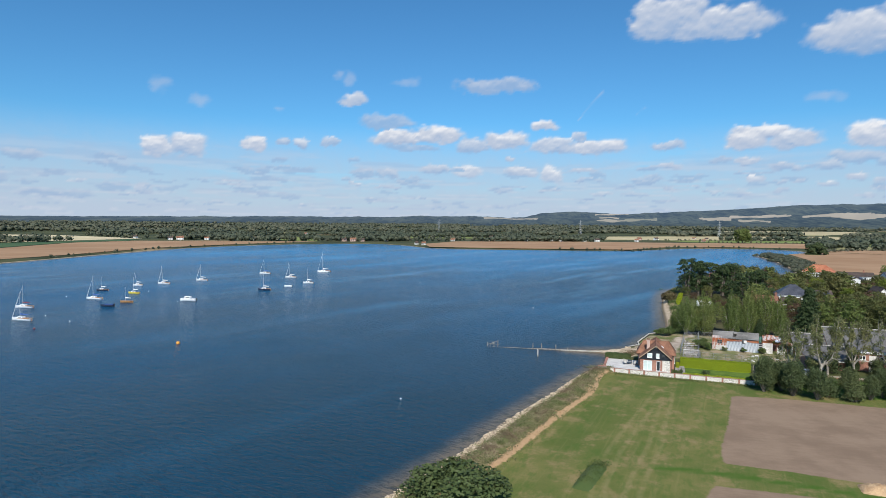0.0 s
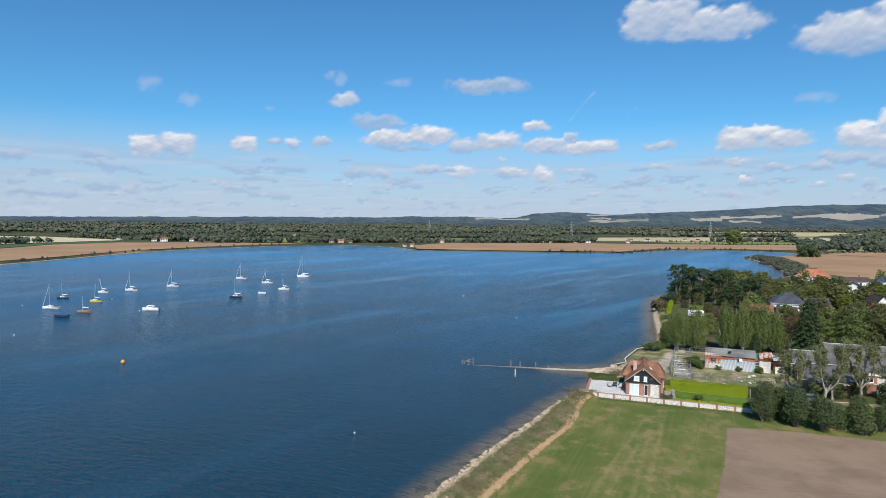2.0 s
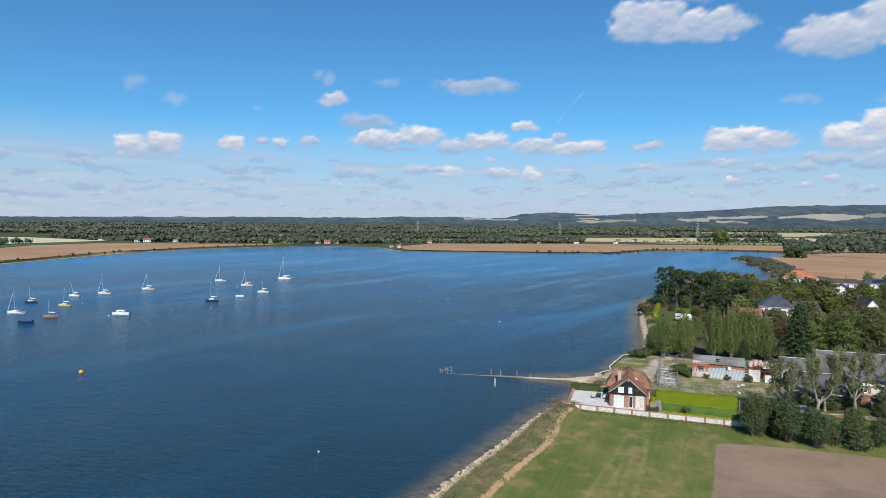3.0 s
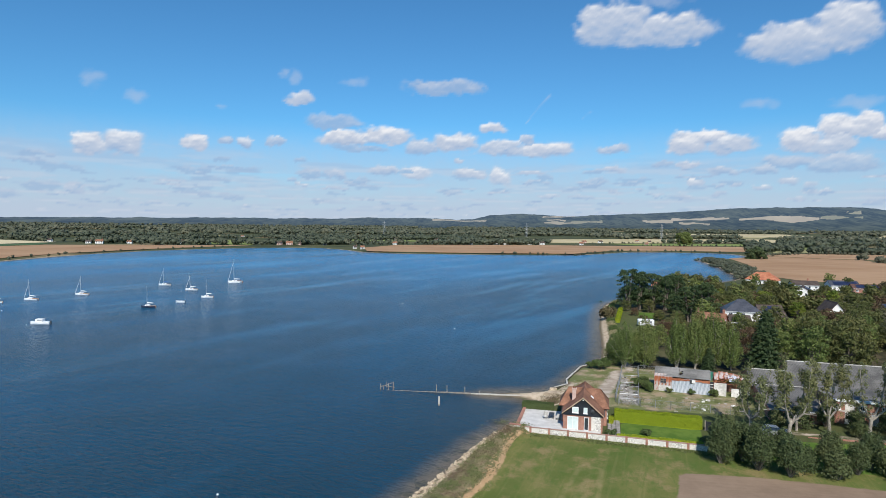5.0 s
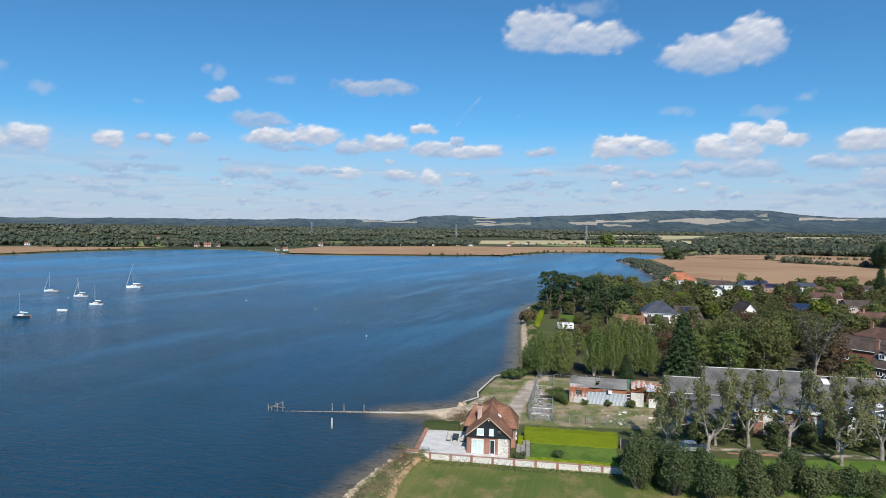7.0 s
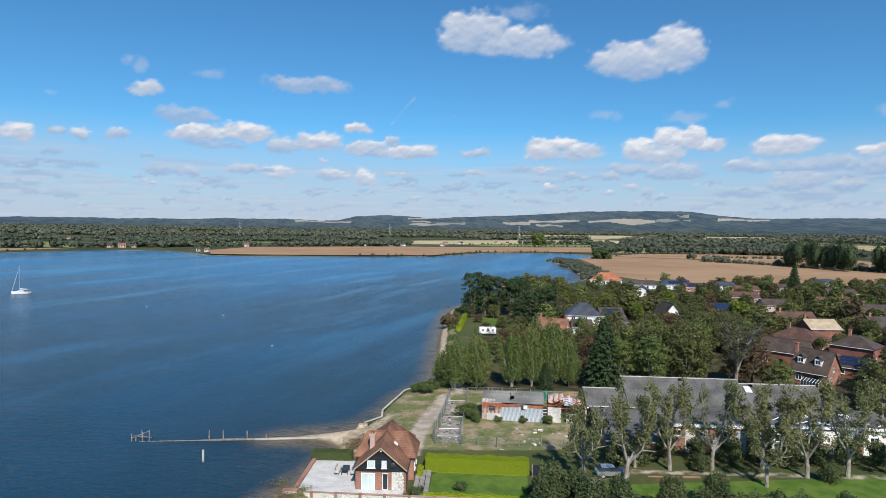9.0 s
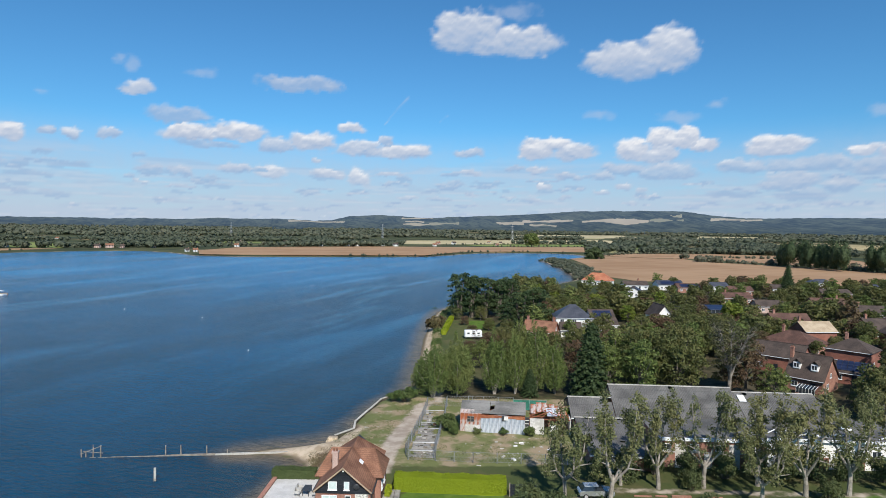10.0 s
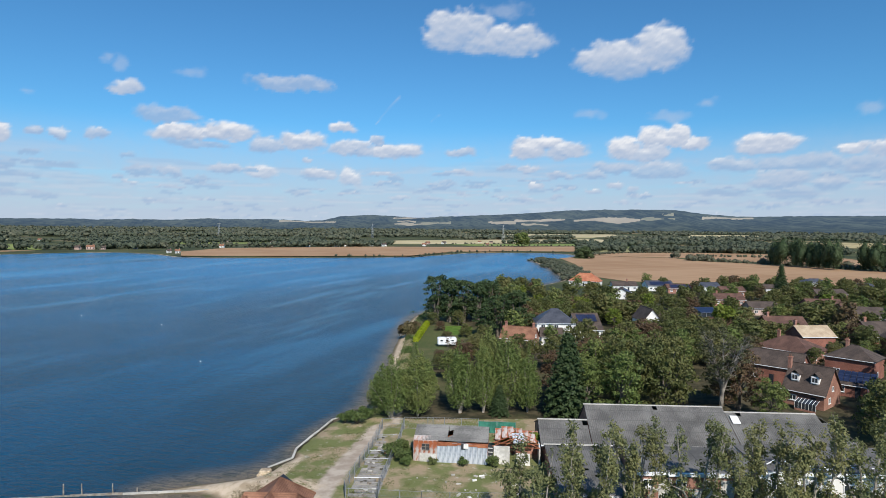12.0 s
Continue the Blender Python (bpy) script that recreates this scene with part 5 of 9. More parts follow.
PLANTED = [(4, 95.4, 167.6, 1.2, 1.0), (4, 84.2, 171.0, 0.5, 0.9), (8, 99.6, 168.0, 0.9, 1.1), (8, 104.0, 164.0, 1.15, 1.0), (8, 100.0, 172.5, 0.95, 1.0), (0, 112.0, 163.5, 1.25, 1.05), (6, 121.5, 160.0, 1.4, 1.0), (3, 127.0, 162.0, 1.15, 1.1),
           (8, 128.0, 155.5, 0.8, 0.9), (1, 108.5, 170.0, 1.35, 1.1), (3, 101.0, 181.0, 1.0, 1.0), (0, 118.0, 172.0, 1.25, 1.1), (1, 127.0, 166.0, 0.95, 1.0),
           (5, 102.5, 272.5, 1.2, 1.05), (9, 107.0, 272.5, 1.25, 1.1), (5, 111.5, 270.5, 1.2, 0.95), (9, 117.5, 272.0, 1.25, 1.0), (5, 122.5, 274.0, 1.1, 1.0), (5, 113.0, 241.5, 1.15, 0.85), (9, 119.5, 243.5, 1.3, 0.95), (9, 109.0, 243.0, 1.0, 0.8),
           (2, 112.5, 283.0, 0.9, 1.0), (2, 150.5, 258.0, 1.15, 0.95), (1, 141.0, 268.0, 1.0, 1.0), (0, 133.5, 262.0, 1.0, 0.9), (3, 126.0, 280.0, 1.15, 0.95), (3, 134.0, 277.0, 1.0, 0.9), (0, 147.0, 251.0, 1.0, 0.95),
           (0, 160.5, 222.0, 1.05, 1.0), (1, 166.0, 230.0, 1.0, 1.0), (2, 158.0, 250.0, 0.9, 0.8), (1, 148.5, 220.0, 0.95, 0.9), (3, 138.0, 205.0, 1.1, 1.0), (0, 147.0, 206.0, 1.0, 1.0), (0, 155.0, 200.5, 1.0, 1.0), (1, 163.0, 208.5, 1.05, 1.0),
           (7, 283.0, 302.0, 1.15, 1.0), (8, 128.5, 194.0, 0.9, 1.0), (1, 118.0, 196.0, 1.0, 1.0), (0, 109.0, 197.5, 0.9, 1.0), (1, 100.0, 199.0, 0.7, 0.9), (0, 92.5, 190.0, 0.75, 1.0), (8, 83.0, 196.0, 0.7, 0.95), (1, 76.5, 195.0, 0.55, 0.9),
           (8, 106.0, 176.0, 1.15, 1.0), (0, 113.0, 179.0, 1.2, 1.0), (1, 122.0, 181.0, 1.2, 1.0), (8, 133.0, 186.0, 1.05, 1.0), (0, 140.0, 193.0, 1.15, 1.0), (1, 131.0, 203.0, 1.15, 1.0), (0, 121.0, 207.0, 1.1, 1.0), (3, 112.0, 187.0, 1.1, 1.0), (2, 176.0, 183.0, 0.55, 0.8), (2, 157.0, 189.0, 0.6, 0.8), (1, 176.5, 176.5, 0.7, 0.8), (0, 134.0, 140.0, 1.15, 0.95), (1, 141.5, 141.0, 1.3, 1.0), (0, 150.0, 146.0, 1.35, 1.0), (1, 158.0, 151.5, 1.0, 0.9), (0, 146.0, 134.0, 1.35, 1.05), (0, 157.0, 150.5, 1.3, 1.0), (1, 164.0, 156.0, 1.25, 1.0), (0, 170.0, 162.0, 1.1, 0.95), (8, 138.0, 134.5, 1.25, 1.0), (1, 153.0, 138.0, 1.3, 1.0)]
for k, x, y, s, h in PLANTED:
    woods.plant(k, x, y, s, h)
gardens = random.Random(12)
HOUSES_AT = [(144, 161), (152, 178), (190, 203), (174, 195), (172, 176), (158, 237), (128, 233), (143, 242), (112, 224), (224, 383), (237, 348), (256, 341), (210, 320), (335, 330), (250, 236), (220, 206), (158, 165), (200, 262), (268, 318), (300, 322), (240, 290), (205, 225), (305, 296), (232, 262), (262, 262), (196, 170), (205, 184), (225, 349), (220, 343), (244, 344), (239, 338), (247, 331), (241, 325), (204, 317), (217, 374), (219, 367), (268, 334), (295, 316)]
count = 0
while count < 320:
    f = gardens.random()
    x, y = gardens.uniform(110, 330), gardens.uniform(135, 385)
    if x < 95 + 0.28 * (y - 150) or y > 376 - 0.12 * (x - 150) or (x > 262 and y > 350) or y < 232 - 0.62 * x + 0 * f or y < 180 - 0.3 * (x - 140):
        continue
    if min(math.hypot(x - a, y - b) for a, b in HOUSES_AT) < 8.5 or min(math.hypot(x - p[1], y - p[2]) for p in PLANTED) < 3.0:
        continue
    if any(math.hypot(x - a, y - b) < 22 and (y - b) < 2 and abs(x - a) < 16 for a, b in HOUSES_AT):
        s = gardens.uniform(0.5, 0.8)
    else:
        s = gardens.uniform(0.7, 1.15)
    (woods if y < 188 else afar).plant(gardens.choice((0, 0, 1, 1, 8, 2, 3, 0, 1, 8, 0, 1, 8)), x, y, s * (1.0 if y < 188 else gardens.uniform(0.75, 1.1)), gardens.uniform(0.8, 1.0))
    count += 1
thick = random.Random(77)
count = 0
while count < 85:
    x, y = thick.uniform(88, 205), thick.uniform(172, 300)
    if y > 285 or x < 92 + 0.27 * (y - 172) or y < 232 - 0.55 * (x - 88) or min(math.hypot(x - a, y - b) for a, b in HOUSES_AT) < 9.0 or min(math.hypot(x - p[1], y - p[2]) for p in PLANTED) < 3.5:
        continue
    front = any(-20 < y - b < 1 and abs(x - a) < 9 for a, b in HOUSES_AT)
    (woods if y < 200 else afar).plant(thick.choice((0, 1, 1, 8, 3, 0)), x, y, thick.uniform(0.5, 0.6) if front else thick.uniform(0.65, 0.95), thick.uniform(0.8, 1.0))
    count += 1
east = random.Random(91)
count = 0
while count < 110:
    x, y = east.uniform(255, 400), east.uniform(232, 345)
    if min(math.hypot(x - a, y - b) for a, b in HOUSES_AT) < 8.0:
        continue
    afar.plant(east.choice((0, 1, 1, 8, 3, 0, 2)), x, y, east.uniform(0.55, 0.85), east.uniform(0.75, 0.95))
    count += 1
for k, x, y, s, h in ((0, 104, 277, 0.95, 1.0), (1, 110, 276, 1.0, 1.0), (0, 115, 277, 1.0, 1.0), (1, 121, 276, 0.95, 1.0), (8, 126, 270, 0.9, 1.0), (0, 100, 268, 0.5, 0.9), (3, 131, 268, 1.0, 1.0), (0, 108, 265, 0.6, 0.9), (1, 117, 262, 0.8, 0.9), (0, 125, 258, 0.8, 0.9), (1, 95, 206, 0.6, 0.9), (0, 101, 211, 0.65, 0.9), (1, 107, 205, 0.8, 0.9)):
    woods.plant(k, x, y, s, h)
near_tree = broad_tree(470, "leaf_box", 6.3, 5.6, 95, 0.24, label="wide grey-green willow at the edge of the shore")
near_tree.matrix_basis = at(0.6, 71.0, 40, 1.2, 0.52)
coast = Grove([shrub(480, "leaf_brown", 3.2, 2.3, "brownish round bush above the beach", "bush", 0.25, 130)])
for k, x, y, s, h in ((1, 79, 203, 0.5, 0.8), (0, 84, 206, 0.5, 0.8), (3, 86, 213, 0.45, 0.8), (1, 93, 216, 0.55, 0.8), (0, 99, 221, 0.6, 0.85), (3, 94, 232, 0.45, 0.7), (1, 101, 230, 0.55, 0.8), (0, 106, 236, 0.6, 0.85), (8, 75, 188, 0.5, 0.8), (3, 91, 211, 0.72, 0.85), (0, 96, 213, 0.75, 0.9), (1, 86, 205, 0.55, 0.8), (3, 97, 243, 0.5, 0.5), (0, 103, 244, 0.5, 0.6), (0, 107, 214, 0.7, 0.9), (1, 104, 246, 0.55, 0.8), (3, 99, 256, 0.45, 0.8), (8, 73.5, 181, 0.75, 0.95)):
    woods.plant(k, x, y, s, h)
for x, y, s in ((87.4, 252.0, 1.5), (92.5, 262.5, 0.8)):
    coast.plant(0, x, y, s)


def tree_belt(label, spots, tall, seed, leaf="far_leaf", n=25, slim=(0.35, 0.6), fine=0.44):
    """A far belt of trees: many leafy tufts, as stuff."""
    gen = np.random.default_rng(seed)
    pts, sizes, face, cores = [], [], [], []
    ground_z = land_height([p[0] for p in spots], [p[1] for p in spots])[0]
    for (x, y), gz0 in zip(spots, ground_z):
        h = tall * gen.uniform(0.6, 1.15)
        w = h * gen.uniform(*slim)
        d = gen.normal(size=(n, 3))
        d /= np.linalg.norm(d, axis=1)[:, None]
        c = d * np.array([w, w, h * 0.45]) * (0.72 + 0.32 * gen.random((n, 1)))
        pts.append(c + np.array([x, y, float(gz0) - 0.1 + h * 0.5]))
        face.append(d + np.array([0, 0, 0.3]))
        cores.append((np.array([x, y, float(gz0) - 0.1 + h * 0.5]), np.array([w, w, h * 0.45]) * 0.84))
        sizes.append(np.full(n, max(w, 0.25 * h) * fine))
    leaves = leaf_mesh("leaves", np.concatenate(pts), 1.0, gen, 0.0, np.concatenate(face), 0.4)
    co = np.empty(len(leaves.vertices) * 3, np.float32)
    leaves.vertices.foreach_get("co", co)
    bpy.data.meshes.remove(leaves)
    co = co.reshape(-1, 4, 3)
    mid = co.mean(1, keepdims=True)
    co = (mid + (co - mid) * np.concatenate(sizes)[:, None, None]).reshape(-1, 3)
    # a dense heart inside each crown, of the same leaves too close to tell apart
    ball = bmesh.new()
    bmesh.ops.create_icosphere(ball, subdivisions=1, radius=1.0)
    form = np.array([v.co[:] for v in ball.verts])
    tris = np.array([[v.index for v in f.verts] for f in ball.faces])
    ball.free()
    hearts = np.concatenate([m + (form * gen.uniform(0.7, 1.08, (len(form), 1))) * r3 for m, r3 in cores])
    tris = np.concatenate([tris + k * len(form) for k in range(len(cores))]) + len(co)
    me = bpy.data.meshes.new("tree_belt")
    me.vertices.add(len(co) + len(hearts))
    me.vertices.foreach_set("co", np.concatenate([co, hearts]).astype(np.float32).ravel())
    me.loops.add(len(co) + tris.size)
    me.loops.foreach_set("vertex_index", np.concatenate([np.arange(len(co)), tris.ravel()]).astype(np.int32))
    me.polygons.add(len(co) // 4 + len(tris))
    me.polygons.foreach_set("loop_start", np.concatenate([np.arange(0, len(co), 4), len(co) + np.arange(0, tris.size, 3)]).astype(np.int32))
    me.polygons.foreach_set("use_smooth", np.concatenate([np.zeros(len(co) // 4, bool), np.ones(len(tris), bool)]))
    me.update(calc_edges=True)
    me.materials.append(M[leaf])
    tagged(new("tree_belt", me), label, "trees", kind="stuff")


def along(points, step, jitter, seed):
    r, out = random.Random(seed), []
    for (ax, ay), (bx, by) in zip(points, points[1:]):
        n = max(1, int(math.hypot(bx - ax, by - ay) / step))
        for k in range(n):
            f = (k + r.random()) / n
            out.append((ax + (bx - ax) * f + r.gauss(0, jitter), ay + (by - ay) * f + r.gauss(0, jitter)))
    return out


def outside_fields(spots):
    x, y = np.array([p[0] for p in spots]), np.array([p[1] for p in spots])
    keep = inside_distance(BAY, x, y) < -6
    for ob in bpy.data.objects:
        if ob.name.startswith("field"):
            c = np.array([(v.co.x, v.co.y) for v in ob.data.vertices])
            keep &= inside_distance(c[: len(c) // 2], x, y) < 4
    return [p for p, k in zip(spots, keep) if k]


wood_r = np.random.default_rng(33)
spots = []
while len(spots) < 10500:
    b, rr = radians(wood_r.uniform(-50, 66)), 960 * math.exp(wood_r.uniform(0, 1.22))
    x, y = rr * math.sin(b) + 20, rr * math.cos(b) + 40
    if y < 930 and -350 < x < 420:
        continue
    if noise.noise((x * 0.004, y * 0.004, 5)) + 0.35 * noise.noise((x * 0.013, y * 0.013, 8)) > 0.07 - 0.0001 * (rr - 1000):
        spots.append((x, y))
spots = outside_fields(spots)
near_wood, deep_wood = [p for p in spots if math.hypot(*p) < 1500], [p for p in spots if math.hypot(*p) >= 1500]
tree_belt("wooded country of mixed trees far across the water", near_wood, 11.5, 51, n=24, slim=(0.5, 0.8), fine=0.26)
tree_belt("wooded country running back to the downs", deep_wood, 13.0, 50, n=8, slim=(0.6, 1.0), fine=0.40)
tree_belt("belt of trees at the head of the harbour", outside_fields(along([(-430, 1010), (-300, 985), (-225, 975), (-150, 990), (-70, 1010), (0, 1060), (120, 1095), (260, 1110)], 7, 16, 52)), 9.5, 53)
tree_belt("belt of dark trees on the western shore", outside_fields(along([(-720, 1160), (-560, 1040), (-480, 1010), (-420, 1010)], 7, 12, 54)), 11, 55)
tree_belt("hedge of bushes along the far shore", along([(-335, 480), (-339, 560), (-337, 680), (-296, 812), (-240, 890)], 16, 2.5, 56), 3.2, 57)
tree_belt("hedge of bushes on the far shore of the creek", along([(120, 752), (215, 750), (260, 800), (305, 856), (395, 868), (440, 832)], 9, 3, 58), 3.6, 59)
tree_belt("clipped hedges between the far fields", along([(444, 738), (520, 790), (640, 780)], 4, 2, 60) + along([(480, 600), (500, 562), (514, 524), (524, 462), (536, 392), (556, 330)], 3, 1.5, 61) + along([(560, 690), (640, 640)], 4, 1.5, 81) + along([(430, 1090), (640, 1090), (850, 1040)], 8, 4, 62) + along([(380, 1215), (620, 1235), (900, 1250)], 8, 4, 63), 4.2, 64)
tree_belt("round clumps of field trees", along([(505, 664), (508, 658)], 3, 2, 65) + along([(480, 604), (492, 590), (500, 578)], 3, 3, 66) + along([(505, 545), (512, 528)], 4, 3, 68) + along([(524, 512), (528, 470), (540, 420), (545, 380)], 7, 3, 79), 7.5, 67, n=170, slim=(0.5, 0.7), fine=0.17)
tree_belt("line of tall dark poplars beyond the field", along([(508, 528), (506, 485), (508, 456)], 2.6, 2.2, 70) + along([(518, 448), (528, 425), (545, 380), (575, 320)], 2.6, 2.2, 78), 27, 71, "leaf_lombardy", 520, (0.16, 0.22), 0.095)
tree_belt("clumps of trees between the far fields", along([(655, 1078), (747, 1074)], 6, 9, 82) + along([(770, 1160), (870, 1155)], 7, 9, 83) + along([(835, 1044), (880, 1040)], 6, 7, 84) + along([(950, 1074), (965, 1070)], 3, 6, 85) + along([(853, 920), (911, 916), (985, 880)], 7, 6, 86) + along([(520, 822), (720, 802), (880, 740)], 7, 3, 87), 13, 88, n=70, slim=(0.5, 0.75), fine=0.24)
tree_belt("trees along the lane behind the field", outside_fields(along([(560, 800), (700, 770), (900, 640), (1100, 560)], 8, 9, 72) + along([(480, 900), (640, 890), (800, 830)], 8, 10, 73)) + along([(960, 1215), (1040, 1190), (1000, 1020)], 9, 8, 77), 9.5, 74, n=60, fine=0.28)
tree_belt("salt-marsh scrub on the spit", along([(334, 664), (318, 620), (302, 570), (284, 520), (268, 478), (252, 444), (238, 424)], 0.8, 5.0, 75), 3.4, 76, n=90, slim=(0.6, 0.9), fine=0.16)
round_tree = broad_tree(490, "leaf_shrub", 15, 10.5, 60, 0.5, label="big round dark tree on its own by the creek")
round_tree.matrix_basis = at(389, 668, 0, 1.1, 0.95, -2.6)
lone = broad_tree(491, "leaf_poplar", 17, 9.5, 50, 0.6, label="big round tree in a far hedge")
lone.matrix_basis = at(496, 1068, 0, 1.5, 1.0)


# ---- buildings ----
def window(parent, x, y, z, wide, high, turn=0.0, bars=0, blind=False, name="window"):
    """A white framed window against a wall: frame, pane and sill."""
    bm = bmesh.new()
    w, h, f = wide / 2, high / 2, min(0.09, wide * 0.1)
    for s in ((-w, w, h - f, h), (-w, w, -h, -h + f), (-w, -w + f, -h + f, h - f), (w - f, w, -h + f, h - f)):
        box(bm, s[0], s[1], -0.05, 0.03, s[2], s[3])
    for k in range(bars):
        c = -w + wide * (k + 1) / (bars + 1)
        box(bm, c - 0.035, c + 0.035, -0.04, 0.03, -h + f, h - f)
    ob = part(name, bm, M["frame_white"], parent, "white framed window")
    ob.matrix_basis = pose(x, y, z, 0, 0, turn)
    part("pane", a_box(-w + f, w - f, -0.012, 0.02, -h + f, h - f), M["curtain" if blind else "glass"], ob)
    if name == "window":
        part("sill", a_box(-w - 0.06, w + 0.06, -0.12, 0.03, -h - 0.08, -h - 0.002), M["frame_white"], ob)
    return ob


def gable_body(w, d, eave, ridge):
    """Walls with gables at both ends of x."""
    bm = bmesh.new()
    prof = [(-d / 2, -0.5), (d / 2, -0.5), (d / 2, eave), (0, ridge - 0.12), (-d / 2, eave)]
    a = [bm.verts.new((-w / 2, y, z)) for y, z in prof]
    b = [bm.verts.new((w / 2, y, z)) for y, z in prof]
    bm.faces.new(a[::-1])
    bm.faces.new(b)
    for i in range(5):
        bm.faces.new((a[i], a[(i + 1) % 5], b[(i + 1) % 5], b[i]))
    return bm


def gable_roof(w, d, eave, ridge, over=0.35):
    bm = bmesh.new()
    k = (ridge - eave) / (d / 2)
    x, y, z = w / 2 + over, d / 2 + over, eave - k * over
    slab(bm, [(-x, -y, z), (x, -y, z), (x, 0, ridge), (-x, 0, ridge)], 0.16)
    slab(bm, [(x, y, z), (-x, y, z), (-x, 0, ridge), (x, 0, ridge)], 0.16)
    return bm


def hip_roof(w, d, eave, ridge, over=0.35, run=None):
    bm = bmesh.new()
    k = (ridge - eave) / (d / 2)
    x, y, z = w / 2 + over, d / 2 + over, eave - k * over
    e = max(0.02, w / 2 - (d / 2 if run is None else run))
    slab(bm, [(-x, -y, z), (x, -y, z), (e, 0, ridge), (-e, 0, ridge)], 0.16)
    slab(bm, [(x, y, z), (-x, y, z), (-e, 0, ridge), (e, 0, ridge)], 0.16)
    slab(bm, [(-x, y, z), (-x, -y, z), (-e, 0, ridge)], 0.16)
    slab(bm, [(x, -y, z), (x, y, z), (e, 0, ridge)], 0.16)
    return bm


def chimney(parent, x, y, z0, z1, material="brick"):
    bm = a_box(x - 0.32, x + 0.32, y - 0.3, y + 0.3, z0, z1, bevel=0.02)
    box(bm, x - 0.4, x + 0.4, y - 0.38, y + 0.38, z1 - 0.22, z1 - 0.02)
    ob = part("chimney", bm, M[material], parent, "brick chimney stack")
    for dx in (-0.15, 0.15):
        part("chimney_pot", tube(bmesh.new(), [(x + dx, y, z1 - 0.05), (x + dx, y, z1 + 0.35)], [0.12, 0.1], 8), M["tile"], ob)


def dwelling(x, y, turn, w, d, eave, ridge, wall, roof, label, style="gable", chimneys=(), panels=0, rows=2, name="house", porch=False):
    """A village house: walls, roof, windows, door, chimneys."""
    t = thing(name, at(x, y, turn), label, "house")
    hip = style == "hip"
    if hip:
        part("wall", a_box(-w / 2, w / 2, -d / 2, d / 2, -0.5, eave), M[wall], t)
    else:
        part("wall", gable_body(w, d, eave, ridge), M[wall], t)
    part("roof", hip_roof(w, d, eave, ridge) if hip else gable_roof(w, d, eave, ridge), M[roof], t, "tiled roof")
    part("ridge", a_box(-(w / 2 - d / 2 if hip else w / 2) - 0.1, (w / 2 - d / 2 if hip else w / 2) + 0.1, -0.12, 0.12, ridge - 0.08, ridge + 0.07, bevel=0.03), M[roof], t)
    part("gutter", a_box(-w / 2 - 0.3, w / 2 + 0.3, -d / 2 - 0.45, -d / 2 - 0.33, eave - 0.28, eave - 0.17), M["frame_white"], t, "white gutter")
    n = max(2, int(w / 3.2))
    for storey in range(rows):
        zz = 1.45 + 2.45 * storey
        if zz + 0.7 > eave:
            break
        for k in range(n):
            cx = -w / 2 + w * (k + 0.5) / n
            if storey == 0 and k == n // 2:
                part("door", a_box(cx - 0.45, cx + 0.45, -d / 2 - 0.05, -d / 2 + 0.04, 0, 2.02), M["board_black"], t, "dark front door")
            else:
                window(t, cx, -d / 2 - 0.02, zz, 1.25, 1.05, 0, 1)
        window(t, w / 2 + 0.02, -d * 0.18, zz, 1.0, 1.05, 90, 1)
        window(t, -w / 2 - 0.02, -d * 0.18, zz, 1.0, 1.05, -90, 1)
    if not hip and ridge - eave > 2.4:
        window(t, w / 2 + 0.02, 0, eave + 0.55, 0.9, 0.9, 90)
    for cx, cy in chimneys:
        chimney(t, cx, cy, eave, ridge + 1.1)
    if panels:
        k = math.atan2(ridge - eave, d / 2)
        for i in range(panels):
            for j in range(2):
                px, py = -w * 0.38 + i * 1.05, -d / 2 + 0.75 + j * 1.62 * math.cos(k)
                p = part("solar_panel", a_box(-0.48, 0.48, -0.78, 0.78, 0.07, 0.12), M["solar"], t, "blue-black solar panel")
                p.matrix_basis = pose(px + 0.5, py + 0.4, eave + (py + 0.4 + d / 2) * math.tan(k), math.degrees(k), 0, 0)
    return t


